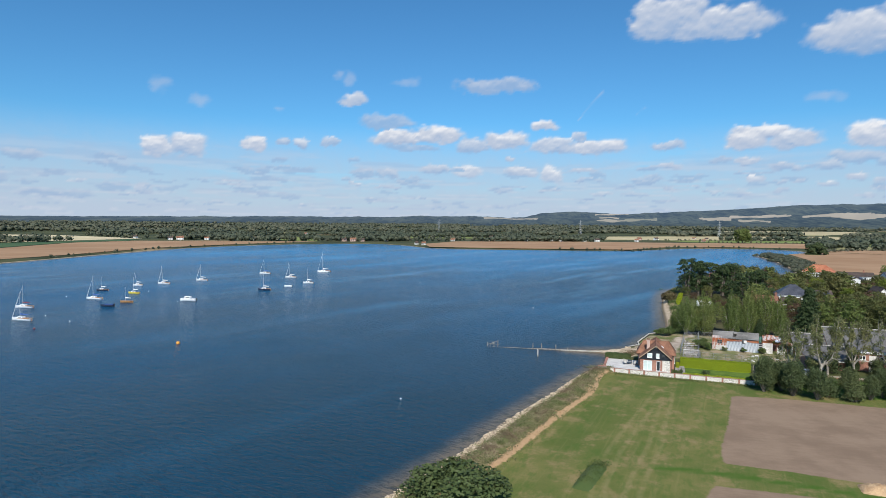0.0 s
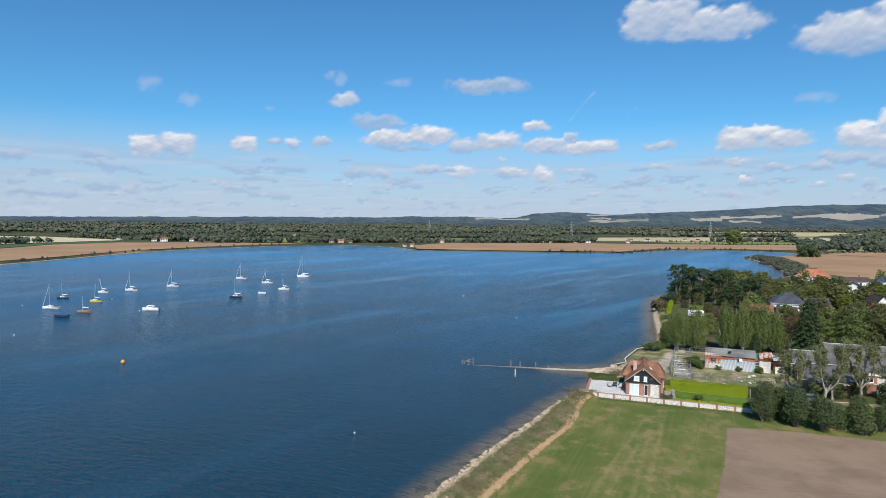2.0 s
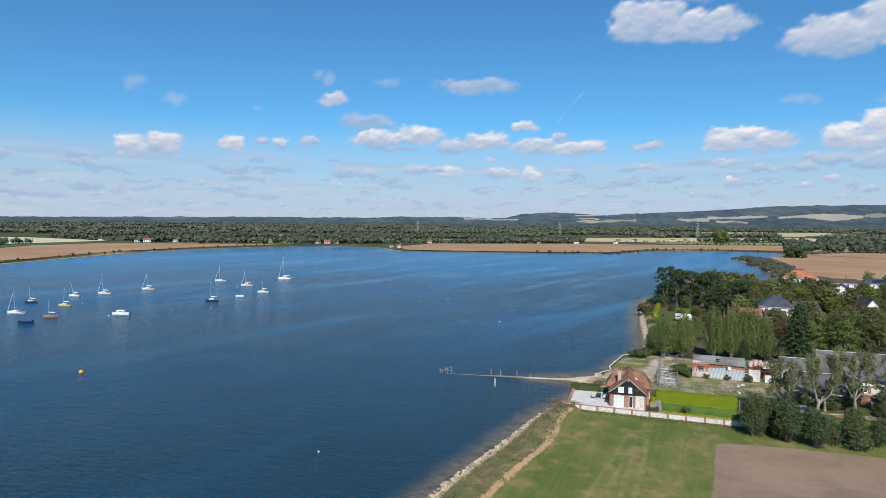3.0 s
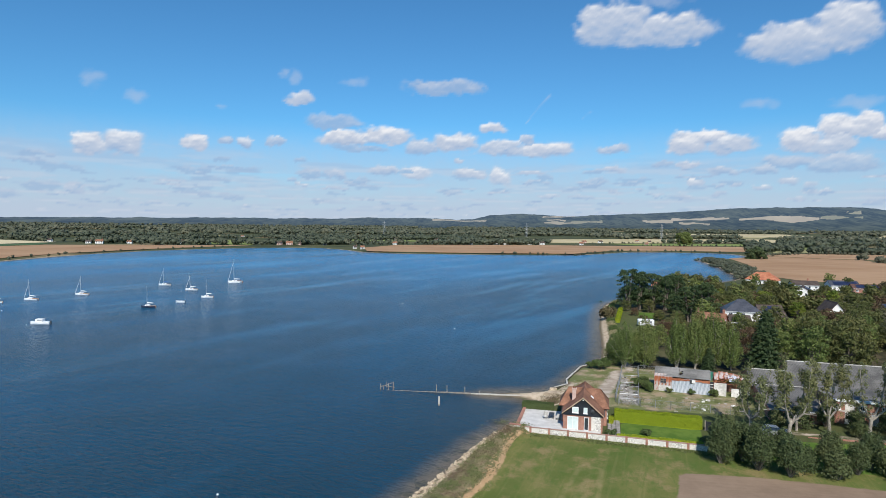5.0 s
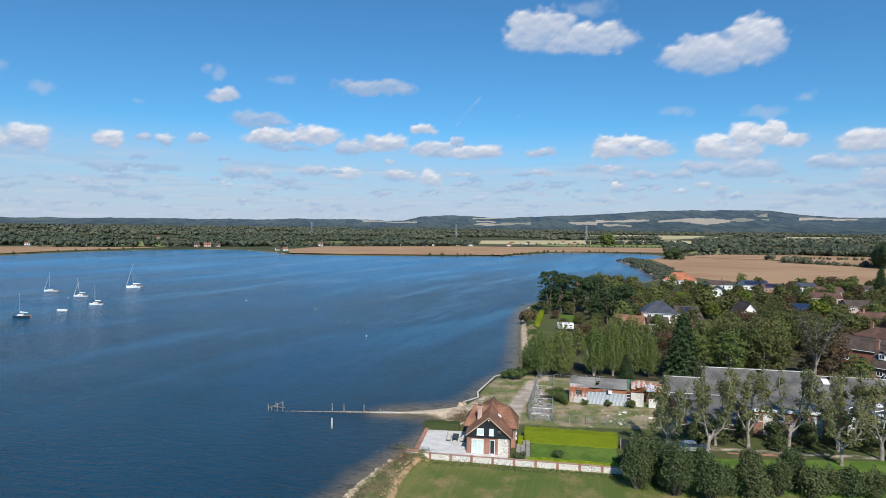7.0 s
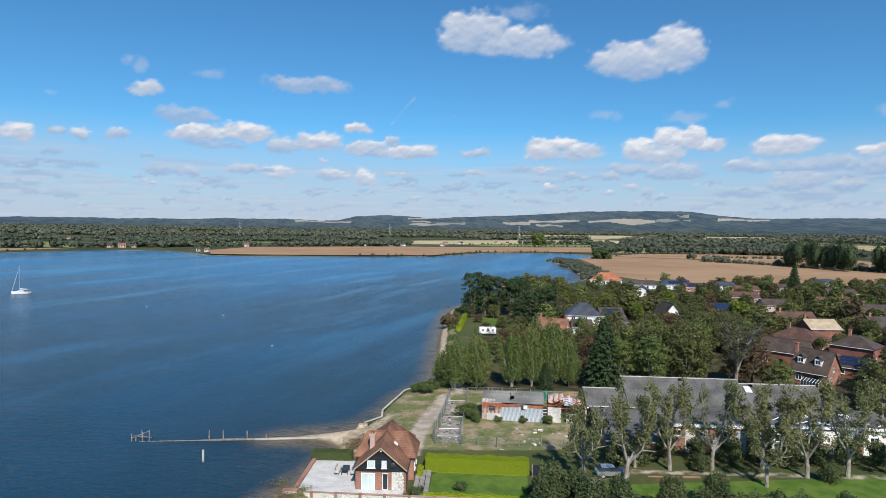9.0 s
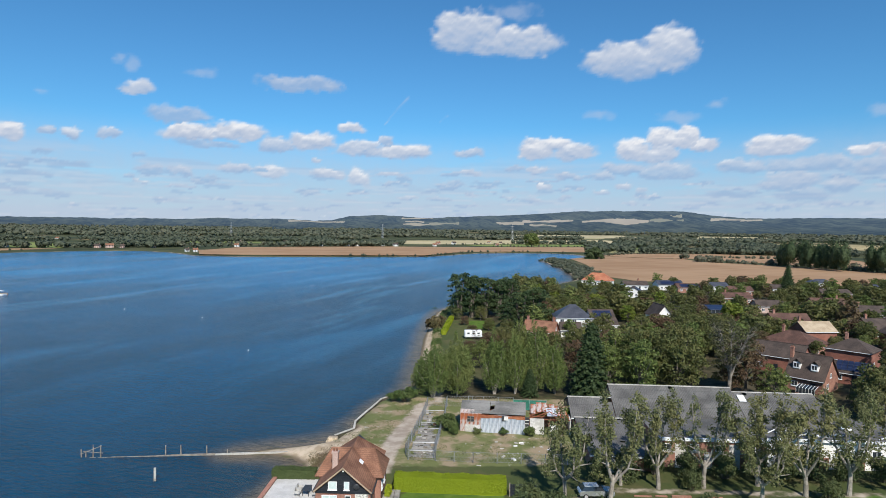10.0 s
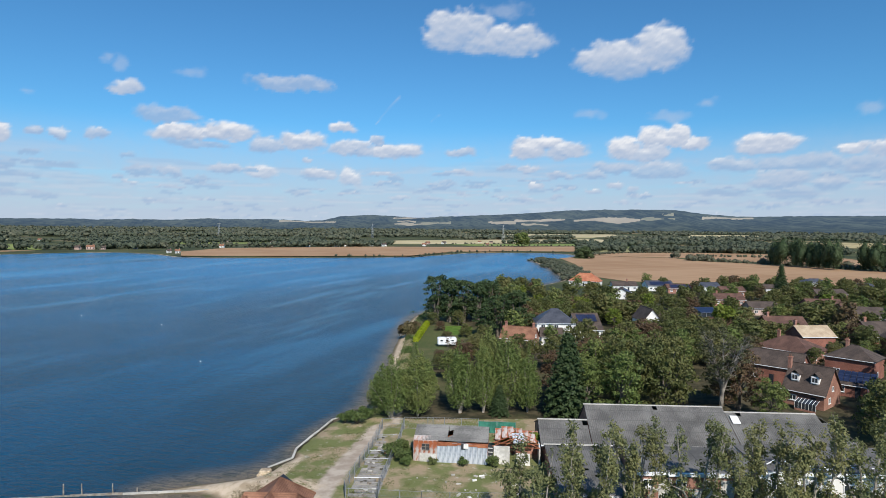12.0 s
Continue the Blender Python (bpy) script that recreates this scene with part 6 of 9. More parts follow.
def boathouse():
    """The cottage on the shore: black boarded gable, brick and flint below, clay tile roofs."""
    t = thing("cottage", pose(40.3, 133.35, 1.35, 0, 0, -18), "brick and flint cottage with black boarded gable and clay tile roof", "house")
    E, R, mid = 2.75, 5.45, 3.2
    part("wall", a_box(0, 6.3, 0, 11.2, -0.8, E - 0.42), M["brick"], t, "red brick ground-floor wall")
    bm = bmesh.new()
    prof = [(-0.02, E - 0.42), (6.32, E - 0.42), (6.32, E), (mid, R - 0.12), (-0.02, E)]
    a, b = [bm.verts.new((x, -0.08, z)) for x, z in prof], [bm.verts.new((x, 11.0, z)) for x, z in prof]
    bm.faces.new(a), bm.faces.new(b[::-1])
    for i in range(5):
        bm.faces.new((a[i], a[(i + 1) % 5], b[(i + 1) % 5], b[i]))
    gable = part("gable", bm, M["board_black"], t, "black weatherboarded gable")
    for k in range(16):
        z = E - 0.40 + 0.19 * k
        half = 3.17 if z < E else 3.17 * (R - 0.16 - z) / (R - E)
        if half > 0.2:
            part("weatherboard", a_box(mid - half, mid + half, -0.125, -0.085, z, z + 0.17), M["board_black"], gable)
    part("cross_wing", a_box(-0.45, 7.0, 3.75, 8.9, -0.8, E - 0.1), M["brick"], t, "red brick cross wing")
    part("flint_panel", a_box(4.55, 6.1, -0.035, 0.05, 0.0, E - 0.46), M["flint"], t, "white flint wall panel")
    for k in range(9):
        part("quoin", a_box(6.0 if k % 2 else 6.08, 6.33, -0.06, 0.2, 0.04 + k * 0.25, 0.24 + k * 0.25), M["brick"], t)
    roof = bmesh.new()
    k = (R - E) / 3.3
    zl = E - 0.12
    slab(roof, [(-0.22, -0.45, zl), (mid, -0.45, R), (mid, 9.7, R), (-0.22, 12.3, zl)], 0.16)
    slab(roof, [(6.52, -0.45, zl), (6.52, 12.3, zl), (mid, 9.7, R), (mid, -0.45, R)], 0.16)
    slab(roof, [(-0.22, 12.3, zl), (mid, 9.7, R), (6.52, 12.3, zl)], 0.16)
    part("roof", roof, M["tile"], t, "weathered red clay tile roof")
    cross = bmesh.new()
    zc, rc = 2.8, 5.3
    slab(cross, [(-0.9, 3.3, zc), (7.4, 3.3, zc), (5.9, 6.2, rc), (0.6, 6.2, rc)], 0.16)
    slab(cross, [(7.4, 9.2, zc), (-0.9, 9.2, zc), (0.6, 6.2, rc), (5.9, 6.2, rc)], 0.16)
    slab(cross, [(-0.9, 9.2, zc), (-0.9, 3.3, zc), (0.6, 6.2, rc)], 0.16)
    slab(cross, [(7.4, 3.3, zc), (7.4, 9.2, zc), (5.9, 6.2, rc)], 0.16)
    part("cross_roof", cross, M["tile"], t, "hipped clay tile roof")
    ridge_mesh = mesh_of("ridge_tile", [(-0.13, -0.19, 0), (0, -0.19, 0.12), (0.13, -0.19, 0), (-0.13, 0.19, 0), (0, 0.19, 0.12), (0.13, 0.19, 0)], [(0, 1, 4, 3), (1, 2, 5, 4), (0, 2, 1), (3, 4, 5)])
    ridge_mesh.materials.append(M["tile"])

    def ridge_line(p, q):
        p, q = Vector(p), Vector(q)
        n = int((q - p).length / 0.4)
        turn = (q - p).to_track_quat("Y", "Z").to_matrix().to_4x4()
        for i in range(n):
            part("ridge_tile", ridge_mesh, None, t).matrix_basis = Matrix.Translation(p + (q - p) * (i + 0.5) / n) @ turn

    ridge_line((mid, -0.4, R - 0.03), (mid, 9.7, R - 0.03))
    ridge_line((0.6, 6.2, rc - 0.03), (3.0, 6.2, rc - 0.03))
    ridge_line((3.4, 6.2, rc - 0.03), (5.9, 6.2, rc - 0.03))
    for foot, top in (((-0.85, 3.35, zc), (0.6, 6.2, rc)), ((7.35, 3.35, zc), (5.9, 6.2, rc)), ((7.35, 9.15, zc), (5.9, 6.2, rc)), ((-0.2, 12.25, zl), (mid, 9.7, R)), ((6.5, 12.25, zl), (mid, 9.7, R))):
        ridge_line(foot, top)
    for x0, x1 in ((-0.24, mid), (6.54, mid)):
        bm = bmesh.new()
        slab(bm, [(x0, -0.48, zl + 0.02), (x1, -0.48, R + 0.02), (x1, -0.40, R + 0.02), (x0, -0.40, zl + 0.02)], 0.13)
        part("bargeboard", bm, M["tile_tan"], t, "pale bargeboard")
    chimney(t, 1.6, 3.3, 3.4, 5.95, "brick_pale")
    window(t, 1.98, -0.13, 3.25, 1.0, 0.95, blind=True)
    window(t, 3.6, -0.13, 3.25, 0.62, 0.95, blind=True)
    door = window(t, 1.6, -0.04, 1.05, 1.75, 2.1, 0, 1, True, "patio_door")
    door["label"] = "white sliding patio door with pale blinds"
    side_door = window(t, 3.75, -0.04, 1.05, 0.72, 2.1, 0, 0, False, "glazed_door")
    side_door["label"] = "narrow white glazed door"
    for y in (4.6, 6.8):
        window(t, 7.02, y, 1.5, 0.9, 1.1, 90)
    dish = bmesh.new()
    bmesh.ops.create_uvsphere(dish, u_segments=14, v_segments=8, radius=0.34, matrix=Matrix.Diagonal((1, 0.35, 1, 1)))
    part("satellite_dish", dish, M["dark_metal"], t, "dark satellite dish").matrix_basis = pose(4.75, -0.32, 3.25)
    part("dish_arm", rod(bmesh.new(), (4.75, -0.1, 3.1), (4.75, -0.4, 3.15), 0.03), M["dark_metal"], t)
    part("lamp", rod(bmesh.new(), (mid, -0.3, 4.95), (mid, -0.13, 4.95), 0.09, 10), M["frame_white"], t, "round white wall lamp")
    part("downpipe", rod(bmesh.new(), (6.4, 0.1, 0), (6.4, 0.1, 2.5), 0.045), M["dark_metal"], t)
    part("gutter", a_box(-0.36, -0.24, -0.3, 3.4, zl - 0.16, zl - 0.06), M["dark_metal"], t)
    part("gutter", a_box(6.53, 6.65, -0.3, 3.4, zl - 0.16, zl - 0.06), M["dark_metal"], t)
    for y in (2.2, 5.8):
        part("roof_vent", a_box(5.2, 5.35, y, y + 0.25, 3.2, 3.32), M["tile_brown"], t)
    part("rooflight", a_box(-0.3, 0.3, -0.4, 0.4, 0, 0.06), M["frame_white"], t, "small pale rooflight").matrix_basis = pose(4.55, 4.2, 4.38, 0, 40, 0)


boathouse()
site = math.degrees(SITE)


def garden_wall():
    """Flint panels between brick piers under a brick coping."""
    t = thing("garden_wall", pose(32.1, 134.4, 0.55, 0, 0, site), "white flint garden wall with brick piers and coping", "wall")
    length, n = 30.2, 10
    for k in range(n + 1):
        x = length * k / n
        part("pier", a_box(x - 0.18, x + 0.18, -0.2, 0.2, -0.4, 1.05, bevel=0.015), M["brick"], t, "red brick pier")
        if k < n:
            part("flint_panel", a_box(x + 0.18, x + length / n - 0.18, -0.15, 0.15, -0.4, 0.95), M["flint"], t)
            part("coping", a_box(x + 0.18, x + length / n - 0.18, -0.2, 0.2, 0.954, 1.03, bevel=0.02), M["brick"], t)
    part("corner_pier", a_box(-0.35, 1.4, -0.75, -0.2, -0.5, 1.3), M["flint"], t, "taller flint corner")
    part("corner_coping", a_box(-0.42, 1.47, -0.82, -0.13, 1.304, 1.42, bevel=0.02), M["brick"], t)


garden_wall()


def terrace():
    t = thing("terrace", pose(40.3, 133.35, 0, 0, 0, -18), "pale stone terrace on the sea side of the cottage", "terrace", kind="structure")
    part("terrace_base", a_box(-7.2, 6.0, -0.95, 9.1, -0.6, 1.296), M["stone_pale"], t)
    slabs = {}
    for i in range(18):
        for j in range(12):
            x, y = -6.9 + i * 0.72, -0.8 + j * 0.81
            if x > -0.72 and y > -0.85 and y + 0.8 > 0.06 and x + 0.7 > 0.02:
                continue
            w = 0.71
            if w not in slabs:
                slabs[w] = mesh_of("paving_slab", [(0, 0, 0), (w, 0, 0), (w, 0.8, 0), (0, 0.8, 0), (0.01, 0.01, 0.045), (w - 0.01, 0.01, 0.045), (w - 0.01, 0.79, 0.045), (0.01, 0.79, 0.045)], [(4, 5, 6, 7), (0, 1, 5, 4), (1, 2, 6, 5), (2, 3, 7, 6), (3, 0, 4, 7)])
                slabs[w].materials.append(M["stone_pale"])
            part("paving_slab", slabs[w], None, t).matrix_basis = pose(x, y, 1.262 + 0.006 * ((i * 7 + j * 3) % 3))
    w = thing("parapet", pose(40.3, 133.35, 0, 0, 0, -18), "low brick parapet along the sea edge of the terrace", "wall")
    part("brick_wall", a_box(-7.6, -7.2, -0.9, 9.6, -0.8, 1.5), M["brick"], w)
    part("coping", a_box(-7.68, -7.12, -0.95, 9.65, 1.504, 1.6, bevel=0.02), M["brick"], w)


terrace()


def paved_walk():
    t = thing("paved_path", pose(40.3, 133.35, 0, 0, 0, -18), "uneven grey flagstone path beside the cottage", "path", kind="structure")
    r = random.Random(5)
    for i in range(3):
        for j in range(9):
            x, y = 7.15 + i * 0.68, -0.9 + j * 0.82
            o = part("flagstone", a_box(x + r.uniform(0, 0.05), x + 0.63, y + r.uniform(0, 0.06), y + 0.77, 1.1, 1.42 + r.uniform(-0.02, 0.02), bevel=0.02), M["stone_grey"], t)


paved_walk()


def hedge(name, label, m, lx, ly, lz, leaf, n, size, seed):
    """A clipped hedge: a solid heart of twigs under a skin of leaves."""
    gen = np.random.default_rng(seed)
    t = thing(name, m, label, "hedge")
    part("heart", a_box(0.05, lx - 0.05, 0.05, ly - 0.05, -0.3, lz - 0.06), M[leaf], t, "dense inner leaves")
    area = np.array([lx * ly, lx * lz, lx * lz, ly * lz, ly * lz])
    pick = gen.choice(5, n, p=area / area.sum())
    u, v, wob = gen.random(n), gen.random(n), gen.normal(0, 0.05, n)
    wave = 0.05 * np.sin(u * lx * 1.3 + seed) + 0.03 * np.sin(u * lx * 3.1)
    p = np.empty((n, 3))
    p[:, 0] = np.where(pick < 3, u * lx, np.where(pick == 3, wob, lx + wob))
    p[:, 1] = np.where(pick == 0, v * ly, np.where(pick == 1, wob, np.where(pick == 2, ly + wob, u * ly)))
    p[:, 2] = np.where(pick == 0, lz + wob + wave, v * (lz + wave))
    out = np.zeros((n, 3))
    out[np.arange(n), np.array([2, 1, 1, 0, 0])[pick]] = np.array([1.0, -1.0, 1.0, -1.0, 1.0])[pick]
    out[:, 2] += 0.25
    part("leaves", leaf_mesh("leaves", p, size, gen, 0.0, out, 0.45), M[leaf], t)
    return t


hedge("privet_hedge", "tall clipped yellow-green privet hedge behind the lawn", pose(50.2, 136.9, 1.3, 0, 0, -20.0), 13.9, 1.7, 1.75, "leaf_hedge", 26000, 0.075, 3)
hedge("low_hedge", "low yellow-green edging hedge along the wall", pose(48.0, 129.15, 1.15, 0, 0, site), 12.6, 0.5, 0.55, "leaf_hedge", 3500, 0.09, 4)
hedge("sea_hedge", "rough green hedge at the end of the terrace", pose(35.6, 144.3, 1.1, 0, 0, -17), 5.6, 1.3, 1.35, "leaf_box", 9000, 0.09, 5)
hedge("shore_hedge", "long bright green clipped hedge beside the shore path", pose(87.4, 239.6, 1.4, 0, 0, 68.2), 31.5, 1.4, 1.5, "leaf_hedge", 9000, 0.15, 8)
hedge("side_hedge", "small yellow-green hedge beside the cottage", pose(48.7, 135.2, 1.3, 0, 0, -20), 0.6, 1.6, 0.95, "leaf_hedge", 1800, 0.07, 6)
garden_bush = Grove([shrub(310, "leaf_box", 1.3, 0.9, "small rounded garden bush on the lawn", "garden_bush", 0.11, 420)])
for x, y, s in ((53.2, 130.3, 1.0), (47.5, 130.6, 1.0), (61.2, 127.4, 0.6)):
    garden_bush.plant(0, x, y, s)


def garden_chair():
    t = thing("garden_chair", Matrix(), "grey wicker garden armchair on the terrace", "chair", "chairs round the terrace table")
    part("seat", a_box(-0.32, 0.32, -0.3, 0.32, 0.3, 0.44, bevel=0.03), M["wicker"], t)
    part("backrest", a_box(-0.34, 0.34, 0.26, 0.38, 0.44, 0.95, bevel=0.04), M["wicker"], t)
    for s in (-1, 1):
        part("armrest", a_box(s * 0.37 - 0.06, s * 0.37 + 0.06, -0.3, 0.34, 0.3, 0.64, bevel=0.03), M["wicker"], t)
        for y in (-0.26, 0.26):
            part("leg", rod(bmesh.new(), (s * 0.3, y, 0), (s * 0.3, y, 0.32), 0.03), M["dark_metal"], t)
    return t


def terrace_table():
    t = thing("garden_table", pose(39.7, 138.7, 1.31, 0, 0, -18), "dark rectangular garden table on the terrace", "table")
    part("tabletop", a_box(-0.45, 0.45, -0.85, 0.85, 0.68, 0.74, bevel=0.01), M["dark_metal"], t)
    for x in (-0.38, 0.38):
        for y in (-0.75, 0.75):
            part("leg", a_box(x - 0.035, x + 0.035, y - 0.035, y + 0.035, 0, 0.68), M["dark_metal"], t)


terrace_table()
seat = garden_chair()
spots_c = [(38.9, 139.5, 72), (38.6, 138.5, 72), (40.9, 138.5, -108), (40.6, 137.8, -108)]
for k, (x, y, a) in enumerate(spots_c):
    if k:
        copy_thing(seat, pose(x, y, 1.31, 0, 0, a))
    else:
        seat.matrix_basis = pose(x, y, 1.31, 0, 0, a)


def gate():
    t = thing("garden_gate", pose(63.6, 131.6, 1.3, 0, 0, -20), "dark boarded double gate at the end of the hedge", "gate")
    for k in range(12):
        part("board", a_box(k * 0.25, k * 0.25 + 0.23, -0.03, 0.03, 0.08, 1.55), M["board_black"], t)
    for x in (-0.15, 3.02):
        part("gate_post", a_box(x, x + 0.14, -0.07, 0.07, -0.3, 1.7), M["timber"], t)
    part("rail", a_box(0, 3.0, 0.03, 0.09, 1.2, 1.32), M["board_black"], t)
    part("rail", a_box(0, 3.0, 0.03, 0.09, 0.3, 0.42), M["board_black"], t)


gate()


# ---- derelict yard ----
def corrugated(w, h, lean=0.0):
    """A sheet of corrugated iron, upright in x and z, centred on y."""
    n = max(4, int(w / 0.08))
    v, f = [], []
    for i in range(n + 1):
        y = 0.007 if i % 2 else -0.007
        x = w * i / n
        v += [(x, y, 0), (x, y + lean, h)]
    f = [(2 * i, 2 * i + 2, 2 * i + 3, 2 * i + 1) for i in range(n)]
    bm = bmesh.new()
    vs = [bm.verts.new(p) for p in v]
    for q in f:
        bm.faces.new([vs[i] for i in q])
    geom = bmesh.ops.extrude_face_region(bm, geom=bm.faces[:])
    bmesh.ops.translate(bm, verts=[g for g in geom["geom"] if isinstance(g, bmesh.types.BMVert)], vec=(0, 0.03, 0))
    return bm


def derelict_shed():
    t = thing("derelict_shed", pose(64.95, 155.35, 1.5, 0, 0, -23.5), "derelict corrugated iron shed with rusty and grey sheets", "shed")
    part("frame", a_box(0.15, 10.2, 0.2, 5.2, -0.3, 2.75), M["rust"], t, "dark timber core")
    bm = bmesh.new()
    for x0, x1 in ((-0.1, 4.6), (5.3, 10.3)):
        slab(bm, [(x0, 0.0, 3.0), (x1, 0.0, 3.05), (x1, 2.6, 4.4), (x0, 2.6, 4.3)], 0.07)
    slab(bm, [(4.6, 0.0, 3.03), (5.3, 0.0, 3.03), (5.3, 1.0, 3.56), (4.6, 0.6, 3.35)], 0.07)
    slab(bm, [(4.75, 1.6, 3.85), (5.3, 1.9, 4.0), (5.3, 2.6, 4.38), (4.6, 2.6, 4.36)], 0.07)
    slab(bm, [(-0.1, 5.3, 3.0), (10.3, 5.3, 3.0), (10.3, 2.6, 4.4), (-0.1, 2.6, 4.3)], 0.07)
    part("roof", bm, M["fibre_pale"], t, "grey fibre-cement roof with a hole")
    for k in range(6):
        part("rust_strip", corrugated(0.55, 0.95), M["sheet_rust"], t, "rusty sheet").matrix_basis = pose(-0.15 + 0.58 * k, -0.12, 2.95, -62, 0, 0)
    for k in range(5):
        part("rusty_sheet", corrugated(0.66, 3.05 - 0.04 * (k % 2)), M["sheet_rust"], t, "rust-stained sheet").matrix_basis = pose(-0.15 + 0.67 * k, -0.06, -0.05)
    part("pale_patch", a_box(0.75, 3.1, -0.15, -0.11, 0.0, 1.15), M["render_old"], t, "pale board patch")
    for k in range(10):
        h = 2.45 + 0.55 * (1 - abs(k - 4.5) / 5)
        part("grey_sheet", corrugated(0.69, h), M["sheet_zinc"], t, "grey galvanised sheet").matrix_basis = pose(3.2 + 0.7 * k, -0.16 - 0.006 * (k % 2), -0.05)
    for k in range(5):
        part("rusty_flashing", a_box(3.2 + 1.4 * k, 4.6 + 1.4 * k, -0.24, -0.1, 2.55 - 0.1 * abs(k - 2), 2.85 - 0.1 * abs(k - 2)), M["rust"], t, "rusty flashing")
    # dark plate in place of the unlit inside behind the window
    part("broken_window", a_box(1.05, 2.1, -0.16, -0.1, 1.65, 2.5), M["dark_metal"], t, "small dark plate for the unlit broken window")
    for zz in (1.63, 2.06, 2.48):
        part("glazing_bar", a_box(1.02, 2.13, -0.18, -0.14, zz, zz + 0.06), M["timber"], t)
    part("glazing_bar", a_box(1.54, 1.6, -0.185, -0.145, 1.65, 2.5), M["timber"], t)
    # another dark plate, set where a gap would show only shade
    opening = part("opening", a_box(6.55, 7.15, -0.27, -0.2, 2.0, 2.85), M["dark_metal"], t, "dark plate for the unlit gap in the sheets")
    part("white_board", a_box(6.9, 7.55, -0.3, -0.275, 2.15, 2.8), M["render_white"], t, "white board")
    side = [part("side_sheet", corrugated(0.75, 3.0), M["sheet_rust"], t) for _ in range(7)]
    for k, o in enumerate(side):
        o.matrix_basis = pose(-0.16, 0.05 + 0.74 * k, -0.05, 0, 0, 90)


derelict_shed()


def ruined_annex():
    t = thing("ruined_annex", pose(75.0, 151.3, 1.5, 0, 0, -23.5), "roofless white annex with a rusty roof frame", "shed")
    # solid dark plate stands in for the shade inside the doorway
    part("dark_doorway", a_box(-0.7, 0.1, 0.3, 0.5, 0, 2.5), M["dark_metal"], t, "dark plate for the unlit doorway")
    for k in range(4):
        part("shelf_board", a_box(-0.6, 0.05, 0.2, 0.28, 0.4 + 0.55 * k, 0.48 + 0.55 * k), M["render_white"], t)
    part("front_wall", a_box(0.2, 2.4, 0, 0.2, -0.2, 2.5), M["render_old"], t, "peeling white wall")
    part("front_wall", a_box(3.3, 5.2, 0, 0.2, -0.2, 1.6), M["render_old"], t, "broken white wall")
    part("back_wall", a_box(0.2, 6.6, 4.3, 4.5, -0.2, 3.4), M["brick"], t, "old brick wall")
    part("side_wall", a_box(6.4, 6.6, 0.2, 4.3, -0.2, 2.4), M["render_old"], t)
    for k in range(4):
        bm = bmesh.new()
        y = 0.2 + 1.35 * k
        rod(bm, (0.0, y, 2.4), (3.2, y, 3.7), 0.06)
        rod(bm, (3.2, y, 3.7), (6.5, y, 2.4), 0.06)
        rod(bm, (0.0, y, 2.4), (6.5, y, 2.4), 0.05)
        rod(bm, (1.6, y, 2.4), (3.2, y, 3.7), 0.04)
        rod(bm, (4.8, y, 2.4), (3.2, y, 3.7), 0.04)
        part("truss", bm, M["rust"], t, "thin roof truss")
    for k in range(6):
        part("rusty_sheet", corrugated(0.9, 2.3), M["sheet_rust"], t, "rusty roof sheet").matrix_basis = pose(0.3 + 1.0 * k, 2.0 + 0.15 * (k % 2), 2.75 + 0.3 * math.sin(k), -66, 0, 4 * (k % 3))
    part("pale_sheet", corrugated(1.6, 1.8), M["sheet_zinc"], t).matrix_basis = pose(2.9, 0.3, 2.9, -60, 0, 8)


ruined_annex()
ivy = hedge("ivy", "bright green ivy over the old brick wall", pose(77.5, 154.4, 3.6, 0, 0, -23.5), 6.0, 0.9, 1.1, "leaf_bright", 2600, 0.16, 9)


